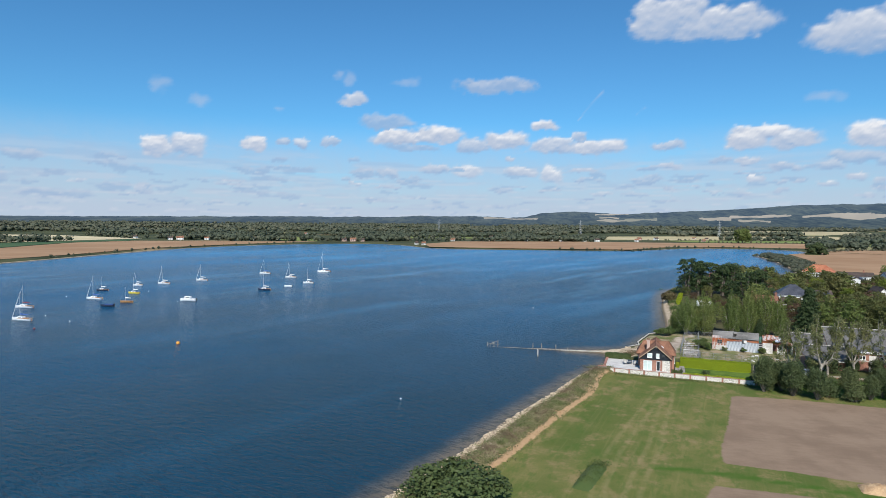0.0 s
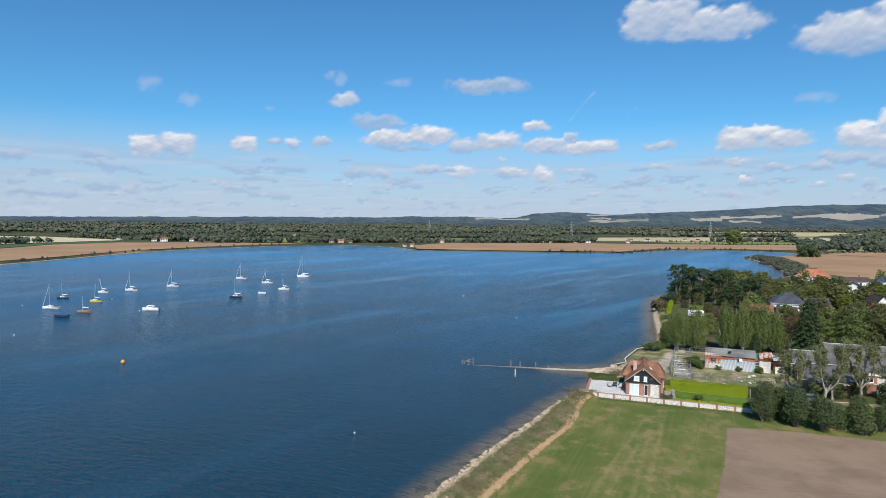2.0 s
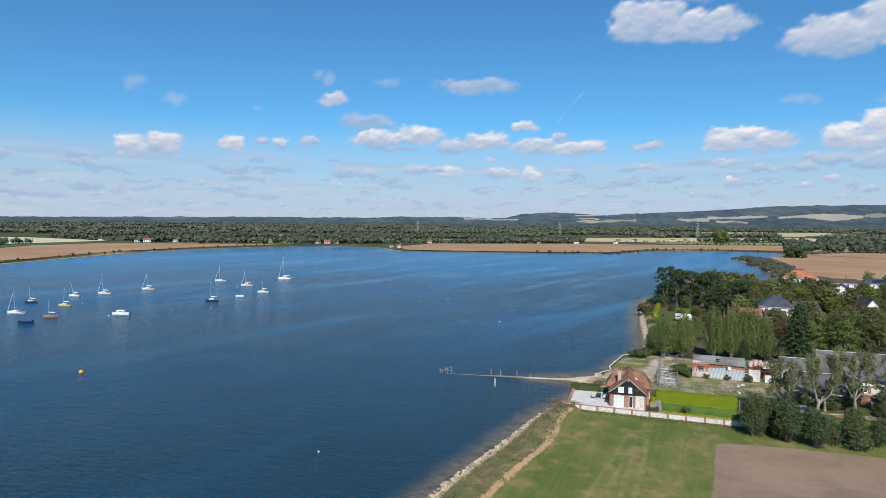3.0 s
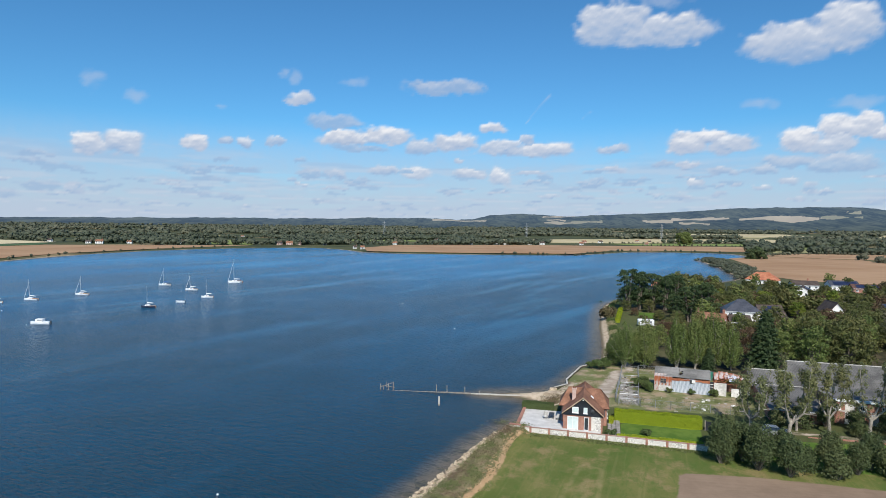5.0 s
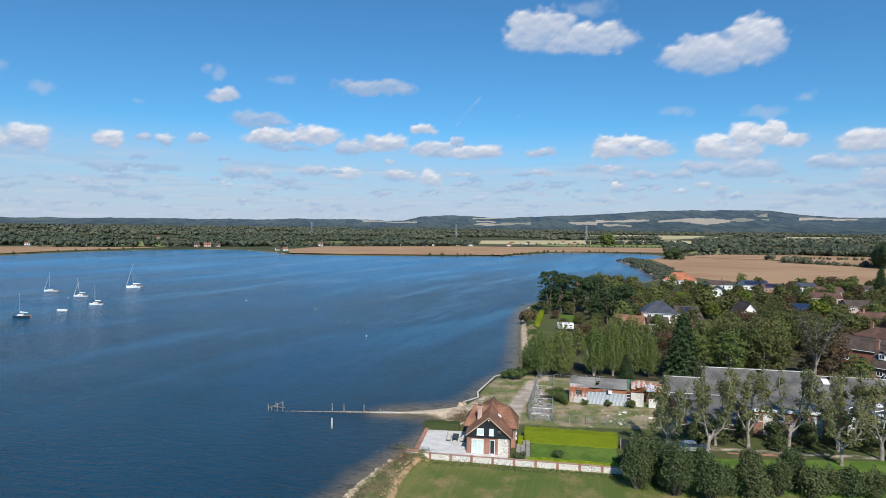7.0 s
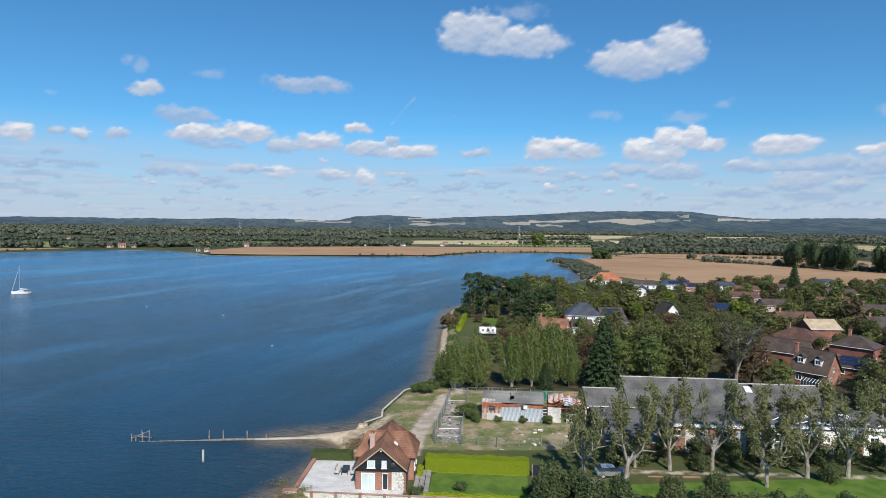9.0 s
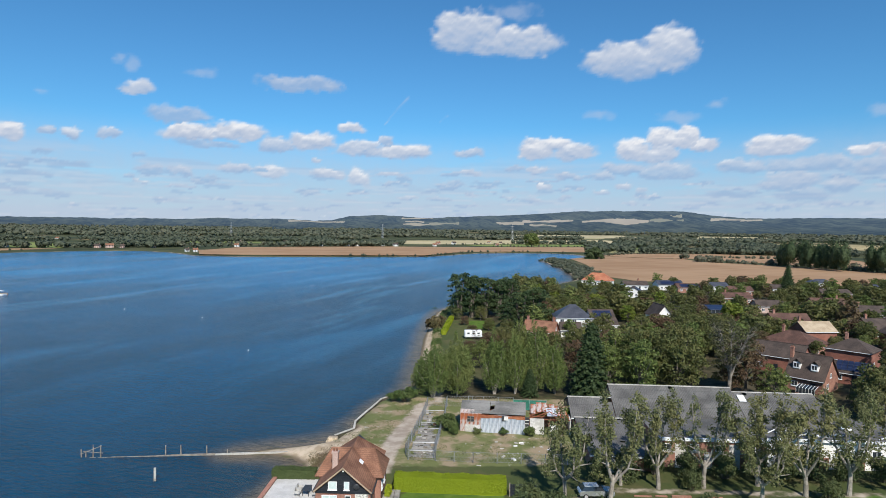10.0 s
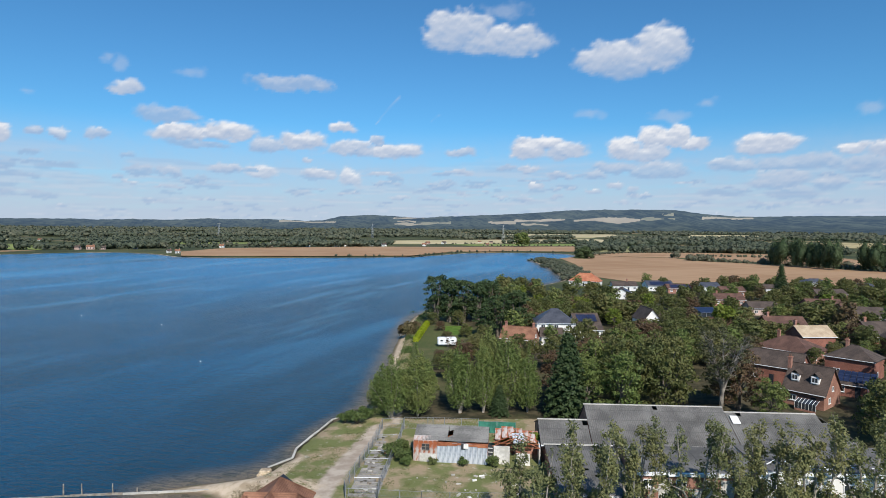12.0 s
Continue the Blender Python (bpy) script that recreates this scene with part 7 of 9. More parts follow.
def barn(name, label, m, w, d, front_z, back_z, ridge_z, ridge_v, base=-0.3, wall="brick", holes=(), hip=0.0):
    """A long low barn: x along the ridge, y away. Roof in courses of fibre-cement sheets."""
    t = thing(name, m, label, "barn")
    bm = bmesh.new()
    prof = [(0.2, base), (d - 0.2, base), (d - 0.2, back_z), (ridge_v, ridge_z - 0.15), (0.2, front_z - 0.1)]
    a, b = [bm.verts.new((0.15, y, z)) for y, z in prof], [bm.verts.new((w - 0.15 - hip, y, z)) for y, z in prof]
    bm.faces.new(a[::-1]), bm.faces.new(b)
    for i in range(5):
        if i not in (2, 3):
            bm.faces.new((a[i], a[(i + 1) % 5], b[(i + 1) % 5], b[i]))
    part("wall", bm, M[wall], t)
    n, rows = max(3, int(w / 1.05)), max(2, int(ridge_v / 1.6))
    sw = w / n
    meshes = {}
    k = (ridge_z - front_z) / ridge_v
    for i in range(n):
        for j in range(rows):
            y0, y1 = ridge_v * j / rows, ridge_v * (j + 1) / rows
            jig = ((i * 37 + j * 61) % 5) * 0.006
            if hip and (i + 1) * sw > w - hip * (j + 0.5) / rows:
                continue
            me = meshes.get(rows)
            if me is None:
                hgt = (y1 - y0) * k
                v, f = [], []
                for q in range(9):
                    x, z = sw * q / 8, (0.05 if q % 2 else 0.0)
                    v += [(x, -0.08, z - 0.08 * k), (x, y1 - y0, hgt + z)]
                v += [(0, -0.08, -0.08 * k - 0.05), (sw, -0.08, -0.08 * k - 0.05)]
                f = [(2 * q, 2 * q + 2, 2 * q + 3, 2 * q + 1) for q in range(8)] + [(18, 19, 16, 14, 12, 10, 8, 6, 4, 2, 0)]
                me = mesh_of("roof_sheet", v, f)
                me.materials.append(M["fibre"])
                meshes[rows] = me
            lie = pose(i * sw, y0, front_z + y0 * k + 0.03 + jig)
            if (i, j) in holes:
                part("roof_sheet", me, None, t, "broken sheet").matrix_basis = lie @ Matrix.Diagonal((0.4, 1, 1, 1))
                lie = lie @ pose(sw * 0.4, 0, 0) @ Matrix.Diagonal((0.6, 0.55, 0.55, 1))
            part("roof_sheet", me, None, t).matrix_basis = lie
    back = bmesh.new()
    slab(back, [(0, d + 0.2, back_z), (w, d + 0.2, back_z), (w - hip, ridge_v, ridge_z), (0, ridge_v, ridge_z)], 0.06)
    if hip:
        slab(back, [(w, -0.1, front_z), (w, d, front_z), (w - hip, ridge_v, ridge_z)], 0.06)
    part("back_roof", back, M["fibre"], t)
    cap = a_box(-0.1, w - hip + 0.1, ridge_v - 0.2, ridge_v + 0.2, ridge_z - 0.02, ridge_z + 0.12, bevel=0.05)
    part("ridge_cap", cap, M["concrete"], t, "pale ridge capping")
    part("gutter", a_box(0, w - hip, -0.32, -0.14, front_z - 0.18, front_z - 0.02), M["render_white"], t, "pale gutter board")
    return t


G0 = pose(81.6, 149.6, 0, 0, 0, -19.8)
barn("barn", "long barn with a weathered grey fibre-cement roof", G0 @ pose(7.2, 0.4, 1.5), 20.3, 12.5, 2.55, 2.3, 6.2, 7.3, holes=((17, 1), (9, 3)))
barn("barn", "lower end of the long barn, grey sheet roof", G0 @ pose(0, 0.4, 1.5), 7.1, 9.5, 2.55, 2.6, 4.7, 4.4, holes=((5, 1),))
barn("barn", "far end of the long barn with a hipped grey roof", G0 @ pose(27.6, 0.4, 1.5), 17.5, 12.0, 2.55, 2.4, 5.7, 6.5, holes=((1, 3),), hip=4.5)
barn("old_barn", "sagging barn roof of dark grey sheets with holes", G0 @ pose(0.3, -14.3, 1.5), 9.4, 14.3, 2.1, 2.0, 2.97, 13.5, wall="brick", holes=((1, 7), (5, 7), (8, 7), (3, 3), (2, 5), (4, 2)))
barn("old_barn", "shallow barn roof of dark grey sheets with broken holes", G0 @ pose(9.75, -3.3, 1.5), 15.4, 3.3, 2.6, 2.0, 2.97, 2.7, wall="brick", holes=((1, 1), (4, 1), (5, 1), (8, 1), (12, 1)))
part("white_sheet", a_box(-0.55, 0.55, -0.8, 0.8, 0, 0.05), M["render_white"], bpy.data.objects["barn.002"], "white repair sheet").matrix_basis = pose(0.9, 4.8, 5.15, 26, 0, 0)


def white_workshop():
    t = thing("workshop", G0 @ pose(25.2, -11.0, 1.5), "white workshop with a flat felt roof and brick panels", "workshop")
    part("wall", a_box(0, 19.5, 0, 8.6, -0.3, 4.0), M["render_white"], t, "white rendered wall")
    part("roof", a_box(-0.2, 19.7, -0.35, 8.8, 4.004, 4.16, bevel=0.03), M["fibre"], t, "dark grey flat roof")
    part("fascia", a_box(-0.22, 19.72, -0.42, -0.352, 3.8, 4.22), M["frame_white"], t)
    for x in (2.4, 6.8, 11.6, 16.4):
        part("brick_panel", a_box(x, x + 1.5, -0.05, -0.003, 0, 1.6), M["brick"], t)
    for x in (1.2, 5.2, 9.6, 14.6, 18.6):
        window(t, x, -0.03, 2.2, 1.3, 1.1, 0, 1)
    part("door", a_box(10.4, 11.3, -0.06, 0.02, 0, 2.05), M["board_black"], t)
    r = random.Random(71)
    for k in range(14):
        u, v = r.uniform(0.5, 17.5), r.uniform(0.2, 2.6)
        part("roof_pipe", rod(bmesh.new(), (u, v, 4.24), (u + r.uniform(0.8, 2.2), v + r.uniform(-0.7, 0.7), 4.3 + r.uniform(0, 0.5)), 0.07, 6), M["frame_white"], t, "white pipe lying on the roof")
    for k in range(2):
        part("rooflight", a_box(6 + 6.5 * k, 7.2 + 6.5 * k, 4, 5.8, 4.16, 4.38, bevel=0.03), M["frame_white"], t, "white rooflight")


white_workshop()


def brick_range():
    t = thing("brick_outbuilding", G0 @ pose(9.9, -12.3, 1.5), "tall brick workshop range with a white fascia and flat sheet roof", "outbuilding")
    part("wall", a_box(0, 14.6, 0, 8.9, -0.3, 3.98), M["brick"], t)
    part("fascia", a_box(-0.15, 14.75, -0.3, -0.004, 3.8, 4.2), M["frame_white"], t, "white fascia board")
    for k in range(14):
        part("roof_sheet", a_box(-0.1 + 1.06 * k, 0.95 + 1.06 * k, -0.25, 8.95, 4.0 + 0.012 * (k % 3), 4.1 + 0.012 * (k % 3)), M["fibre"], t)
    for x in (1.2, 5.0, 8.4, 12.6):
        window(t, x, -0.03, 2.9, 1.2, 0.9, 0, 1)
    for x in (2.4, 9.6):
        part("pale_panel", a_box(x, x + 1.5, -0.04, -0.004, 0, 3.4), M["render_old"], t, "peeling pale panel")
    part("concrete_band", a_box(0, 14.6, -0.06, -0.004, 2.1, 2.3), M["concrete"], t, "pale concrete band")
    part("door", a_box(6.3, 7.4, -0.05, 0.03, 0, 2.0), M["zinc"], t, "grey metal door")
    p = thing("painted_lean_to", G0 @ pose(1.0, -14.9, 1.5), "rust-red and white painted lean-to at the barn end", "shed")
    for k in range(8):
        part("sheet", corrugated(0.62, 2.0), M["sheet_rust" if k % 3 else "render_white"], p).matrix_basis = pose(0.63 * k, 0.05 * (k % 2), -0.1)
    part("roof", a_box(-0.2, 5.2, -0.25, 0.75, 1.98, 2.05), M["fibre"], p)


brick_range()


def wire_fence(label, points, high=1.8, step=2.6, material="steel", net=None):
    """Posts with rails and strands of wire."""
    p = [Vector((x, y, float(land_height(x, y)[0]))) for x, y in points]
    t = thing("wire_fence", Matrix.Translation(p[0]), label, "fence")
    post = tube(bmesh.new(), [(0, 0, -0.3), (0, 0, high)], [0.06, 0.055], 6)
    me = bpy.data.meshes.new("post")
    post.to_mesh(me)
    post.free()
    me.materials.append(M[material])
    for a, b in zip(p, p[1:]):
        n = max(1, int((b - a).length / step))
        for k in range(n + 1):
            part("post", me, None, t).matrix_basis = Matrix.Translation(a + (b - a) * k / n - p[0])
        for h in (0.15, high * 0.5, high - 0.04):
            part("rail", rod(bmesh.new(), a - p[0] + Vector((0, 0, h)), b - p[0] + Vector((0, 0, h)), 0.022 if h > 1 else 0.012, 5), M[material], t)
        bm = bmesh.new()
        m = int((b - a).length / 0.45)
        for k in range(m):
            q, s = a - p[0] + (b - a) * k / m, a - p[0] + (b - a) * min(1, (k + 2) / m)
            rod(bm, q + Vector((0, 0, 0.1)), s + Vector((0, 0, high - 0.08)), 0.008, 3)
            rod(bm, q + Vector((0, 0, high - 0.08)), s + Vector((0, 0, 0.1)), 0.008, 3)
        w = part("mesh", bm, M[material], t, "wire mesh")
        w["kind"] = "stuff"
        if net:
            q = bmesh.new()
            d = (b - a).normalized().cross(Vector((0, 0, 1))) * 0.03
            o = Vector((0, 0, 0.1)), Vector((0, 0, high - 0.1))
            slab(q, [a - p[0] + o[0] + d, b - p[0] + o[0] + d, b - p[0] + o[1] + d, a - p[0] + o[1] + d], 0.012)
            part("net", q, M[net], t, "green netting")
    return t


wire_fence("chain-link fence across the yard", [(54.0, 145.6), (57.6, 144.3), (62.5, 142.3), (72, 139.2), (80.8, 136.4)], 1.5)
wire_fence("chain-link fence along the gravel track", [(54.0, 145.6), (54.1, 147.6), (57.2, 155.2), (60.4, 162.8), (63.4, 170.4), (66.6, 168.9)], 1.7)
wire_fence("chain-link fence round the concrete bases", [(57.6, 144.3), (58.4, 147.4), (61.4, 155.0), (64.2, 162.0), (66.6, 168.9)], 1.5)
wire_fence("steel fence at the back of the yard", [(66.6, 168.6), (71.0, 167.0)], 2.0)
wire_fence("steel fence behind the derelict shed", [(70.0, 166.6), (77.5, 163.6)], 2.3)
wire_fence("steel fence with green netting behind the derelict shed", [(77.5, 163.6), (83.0, 161.4)], 2.0, net="green_net")


def bases():
    """Broken concrete floors between low rails in the fenced strip, and rubble over the yard."""
    r = random.Random(8)
    for k in range(7):
        f = k / 7
        x, y = 54.3 + 8.4 * f, 146.6 + 21.8 * f
        t = thing("concrete_base", at(x, y, -21), "broken grey concrete floor with rubble on it", "slab")
        for j in range(3):
            y0 = 1.1 * j + r.uniform(0.0, 0.12)
            x0, x1 = r.choice((0.0, 0.0, 0.7)), r.choice((3.7, 3.7, 2.6))
            part("slab", a_box(x0, x1, y0, y0 + r.uniform(0.8, 1.05), -0.2, 0.05 + r.uniform(0, 0.06), bevel=0.02), M["stone_grey"], t)
        if k in (0, 1, 3, 4, 6):
            part("rail", rod(bmesh.new(), (0.1, 0.2, 0.9), (3.6, 0.3, 0.95), 0.04), M["frame_white" if k in (1, 4) else "steel"], t, "rail across the strip")
            for u in (0.15, 3.55):
                part("post", rod(bmesh.new(), (u, 0.25, 0.0), (u, 0.25, 1.0), 0.045), M["steel"], t)
        for j in range(11):
            a, b = r.uniform(0.1, 3.2), r.uniform(0.1, 2.5)
            w, d = r.uniform(0.12, 0.6), r.uniform(0.1, 0.35)
            part("rubble", a_box(a, a + w, b, b + d, 0.07, 0.12 + r.uniform(0.02, 0.16), bevel=0.02), M[r.choice(("concrete", "stone_grey", "stone_grey", "timber", "weed_wall"))], t)
        if k == 4:
            part("rusty_plate", a_box(2.1, 2.7, 1.0, 1.9, 0.12, 0.3, bevel=0.02), M["rust"], t, "rusty red plate")
    for k in range(26):
        x, y = 62 + 18 * r.random(), 141 + 10 * r.random()
        if (x - 64) * 0.43 + (y - 141) > 10.5:
            continue
        w, d, h = r.uniform(0.15, 0.8), r.uniform(0.12, 0.4), r.uniform(0.06, 0.22)
        o = thing("rubble_block", at(x, y, r.uniform(0, 180)), "pale lump of rubble lying in the yard", "rubble", "rubble in the yard")
        part("block", a_box(-w / 2, w / 2, -d / 2, d / 2, -0.05, h, bevel=0.03), M["concrete" if k % 6 else "render_white"], o)


bases()


def car(x, y, turn, paint, label):
    t = thing("car", at(x, y, turn), label, "car", "")
    bm = bmesh.new()
    prof = [(-2.1, 0.35), (-2.15, 0.75), (-1.95, 0.95), (-0.9, 1.0), (1.3, 1.0), (2.0, 0.9), (2.15, 0.65), (2.1, 0.35)]
    a, b = [bm.verts.new((u, -0.85, z)) for u, z in prof], [bm.verts.new((u, 0.85, z)) for u, z in prof]
    bm.faces.new(a[::-1]), bm.faces.new(b)
    for i in range(len(prof)):
        bm.faces.new((a[i], a[(i + 1) % 8], b[(i + 1) % 8], b[i]))
    bmesh.ops.bevel(bm, geom=bm.edges[:], offset=0.06, segments=2, affect="EDGES")
    part("body", bm, M[paint], t)
    bm = bmesh.new()
    low, top = [(-1.9, -0.8), (1.0, -0.8), (1.0, 0.8), (-1.9, 0.8)], [(-1.5, -0.64), (0.3, -0.64), (0.3, 0.64), (-1.5, 0.64)]
    v = [bm.verts.new((*p, 0.96)) for p in low] + [bm.verts.new((*p, 1.44)) for p in top]
    for q in ((4, 5, 6, 7), (0, 1, 5, 4), (1, 2, 6, 5), (2, 3, 7, 6), (3, 0, 4, 7)):
        bm.faces.new([v[i] for i in q])
    part("cabin_glass", bm, M["glass"], t, "dark windows")
    part("roof", a_box(-1.48, 0.28, -0.63, 0.63, 1.43, 1.5, bevel=0.03), M[paint], t)
    for s in (-0.78, 0.78):
        for u in (-1.35, 1.35):
            w = part("wheel", rod(bmesh.new(), (u, s - 0.1, 0.32), (u, s + 0.1, 0.32), 0.32, 16), M["rubber"], t)
            part("rim", rod(bmesh.new(), (u, s - 0.105, 0.32), (u, s + 0.105, 0.32), 0.2, 12), M["alloy"], w)
        part("headlight", a_box(2.02, 2.14, s * 0.8 - 0.15, s * 0.8 + 0.15, 0.68, 0.8), M["frame_white"], t)


def drive_edging():
    """Broken lengths of low brick edging between the drive and the lawn."""
    t = thing("drive_edging", at(78.2, 127.4, -17.5), "low broken brick edging beside the drive", "edging")
    for k, (u, l) in enumerate(((0.0, 2.2), (2.6, 1.5), (4.6, 2.4), (9.0, 1.8))):
        part("brick_length", a_box(u, u + l, -0.1 + 0.04 * (k % 2), 0.1, -0.2, 0.14 + 0.05 * (k % 3), bevel=0.03), M["brick"], t)


drive_edging()
car(73.6, 128.6, -16, "paint_silver", "silver car parked under the poplars")


def caravan():
    t = thing("caravan", at(93.6, 232.0, -12), "white touring caravan beside the wood", "caravan")
    part("body", a_box(-2.6, 2.6, -1.1, 1.1, 0.45, 2.5, bevel=0.25), M["hull_white"], t)
    for u in (-1.5, 0.0, 1.5):
        window(t, u, -1.11, 1.75, 0.9, 0.6)
    for s in (-0.95, 0.95):
        part("wheel", rod(bmesh.new(), (0.2, s - 0.1, 0.32), (0.2, s + 0.1, 0.32), 0.32, 14), M["rubber"], t)
    part("hitch", rod(bmesh.new(), (2.6, 0, 0.5), (3.7, 0, 0.5), 0.05), M["steel"], t)
    part("leg", rod(bmesh.new(), (-2.2, 0, 0), (-2.2, 0, 0.6), 0.05), M["steel"], t)


caravan()


# ---- village ----
V = dwelling
dormer_house = V(144.4, 162.4, -68, 7.0, 8.2, 2.9, 7.3, "brick", "tile_brown", "brick house with brown tile roof and white dormers", chimneys=((-3.6, -0.8),), rows=1)
for dx in (-1.9, 1.5):
    bm = prism(bmesh.new(), [(-0.75, 0), (0.75, 0), (0, 0.85)], 2.2)
    d = part("dormer", a_box(dx - 0.7, dx + 0.7, -2.9, -0.9, 4.3, 5.75), M["render_white"], dormer_house, "white dormer")
    r = bmesh.new()
    slab(r, [(dx - 0.95, -3.1, 5.6), (dx, -3.1, 6.45), (dx, -0.6, 6.45), (dx - 0.95, -0.6, 5.6)], 0.1)
    slab(r, [(dx + 0.95, -3.1, 5.6), (dx + 0.95, -0.6, 5.6), (dx, -0.6, 6.45), (dx, -3.1, 6.45)], 0.1)
    part("dormer_roof", r, M["tile_brown"], d)
    w = window(dormer_house, dx, -2.93, 5.05, 1.1, 1.0, 0, 1)
conserve = thing("conservatory", at(138.4, 158.4, -68, 0.72), "white framed lean-to conservatory against the brick house", "conservatory")
for k in range(7):
    bm = bmesh.new()
    rod(bm, (-2.4 + 0.8 * k, 0, 0), (-2.4 + 0.8 * k, 0, 2.0), 0.05)
    rod(bm, (-2.4 + 0.8 * k, 0, 2.0), (-2.4 + 0.8 * k, 2.4, 2.7), 0.05)
    part("glazing_bar", bm, M["frame_white"], conserve)
part("glass_roof", slab(bmesh.new(), [(-2.4, 0, 1.97), (2.4, 0, 1.97), (2.4, 2.4, 2.67), (-2.4, 2.4, 2.67)], 0.03), M["glass"], conserve)
part("glass_wall", a_box(-2.4, 2.4, -0.02, 0.02, 0.5, 1.95), M["glass"], conserve)
part("sill_wall", a_box(-2.45, 2.45, -0.1, 0.1, -0.2, 0.5), M["brick"], conserve)
V(152.1, 177.8, -62, 10.5, 7.6, 3.9, 6.6, "brick_dark", "tile_brown", "long brick house with a dark brown tile roof")
V(190.2, 203.5, -13, 9.2, 7.6, 4.1, 6.5, "brick_dark", "tile_tan", "brick house with a pale tan tile roof", chimneys=((-3.0, 2.0),))
V(174.0, 194.9, -70, 13.5, 10.5, 3.0, 5.8, "brick", "tile_russet", "low brick house with a reddish hipped roof", "hip", chimneys=((-3.0, 0.5),), rows=1)
V(172.6, 176.4, -66, 9.4, 8, 4.6, 7.0, "brick_dark", "tile_brown", "brick house with a brown hipped roof", "hip", chimneys=((-1.6, 0.6),))
V(157.6, 165.0, -58, 5.6, 6.0, 2.6, 4.4, "brick_dark", "tile_brown", "brick annexe with solar panels on its roof", panels=6, rows=1)
V(161.0, 236.5, 76, 9, 5.6, 4.8, 8.2, "render_white", "tile_brown", "white gabled house among the trees")
V(129.5, 238.0, -20, 11.5, 9.5, 5.0, 8.6, "render_white", "slate", "white house with a blue-grey slate hipped roof", "hip")
V(123.4, 228.0, -20, 6, 5, 2.6, 4.6, "render_white", "tile_brown", "small white annexe with a brown roof", rows=1)
V(143.4, 244.5, -12, 8, 7.5, 3.2, 5.8, "render_white", "tile_brown", "white house with solar panels on a brown roof", panels=6, rows=1)
V(140.0, 236.0, -12, 7, 6, 2.5, 4.4, "render_white", "tile_brown", "low garage with a brown roof", rows=1)
V(113.0, 226.5, -40, 9, 7, 2.8, 5.6, "brick", "tile", "brick cottage with a red tile roof and two chimneys", chimneys=((-3.9, 0), (3.9, 0)), rows=1)
V(225.0, 383.0, -44, 17, 10, 3.0, 7.2, "render_white", "tile_orange", "large house with a bright orange tile roof", "hip", rows=1)
V(165.0, 384.0, -30, 12, 7, 2.6, 5.0, "render_white", "tile_orange", "low house with an orange tile roof by the water", rows=1)
V(231.0, 354.5, -15, 13, 8, 2.7, 4.8, "render_white", "tile_brown", "white bungalow with a dark roof", chimneys=((2, 0),), rows=1)
V(249.5, 350.0, -15, 14, 9, 3.0, 5.3, "render_white", "slate", "white bungalow with a dark solar roof", panels=11, rows=1)
V(252.0, 337.0, -15, 13, 8, 2.7, 4.6, "brick", "tile_russet", "brick bungalow with solar panels", panels=10, rows=1)
V(209.0, 322.5, 55, 11, 8, 2.8, 5.0, "render_white", "tile_brown", "white bungalow with solar panels", panels=8, rows=1)
V(274.0, 340.0, -15, 9, 8, 2.8, 4.8, "render_white", "slate", "white bungalow with a slate roof", rows=1)
V(335.0, 330.0, -20, 13, 8, 4.8, 6.6, "render_white", "slate", "white two-storey house with a dark hipped roof", "hip")
V(352.0, 318.0, -20, 14, 8, 2.8, 4.6, "render_white", "slate", "low house with a dark slate roof", rows=1)
V(251.0, 236.5, -28, 13, 9, 2.9, 5.6, "brick_pale", "tile_brown", "pale brick bungalow with a wide brown roof", chimneys=((-2, 0),), rows=1)
V(221.0, 206.5, -20, 12, 9, 3.0, 6.0, "brick_dark", "tile_brown", "brick house with a brown roof", chimneys=((-5, 0),), rows=1)
V(206.0, 188.0, 62, 11, 8.5, 4.6, 7.4, "brick_dark", "tile_brown", "brick house with a steep brown roof", chimneys=((-4, 0.5),))
V(196.5, 172.0, 66, 10, 8, 4.6, 7.2, "brick", "tile_brown", "brick house end-on with a brown roof")
V(213.0, 176.0, -20, 10, 8, 4.8, 7.4, "render_white", "slate", "white house with a grey roof")
V(305.0, 296.0, -18, 14, 8.5, 2.8, 4.9, "brick", "tile_brown", "brick bungalow with a brown roof", rows=1)
V(300.0, 322.0, -18, 13, 8, 2.8, 4.8, "render_white", "tile_brown", "white bungalow behind the fir", rows=1)
V(268.0, 318.0, -14, 12, 8, 2.8, 4.8, "brick", "tile_russet", "brick bungalow with a red roof", rows=1)
V(240.0, 290.0, -20, 13, 9, 2.8, 5.0, "brick", "tile_russet", "low brick house with a red roof", chimneys=((-4, 0),), rows=1)
V(232.0, 262.0, -20, 12, 8, 2.8, 5.0, "brick_pale", "tile_brown", "low pale brick house with a brown roof", rows=1)
V(262.0, 262.0, -24, 13, 9, 2.8, 5.2, "brick", "tile_russet", "brick bungalow with a long red roof", chimneys=((4, 0),), rows=1)
V(204.0, 226.0, -20, 12, 8, 2.9, 5.4, "brick_dark", "tile_russet", "brick house with a red-brown roof", chimneys=((-4.5, 0),), rows=1)


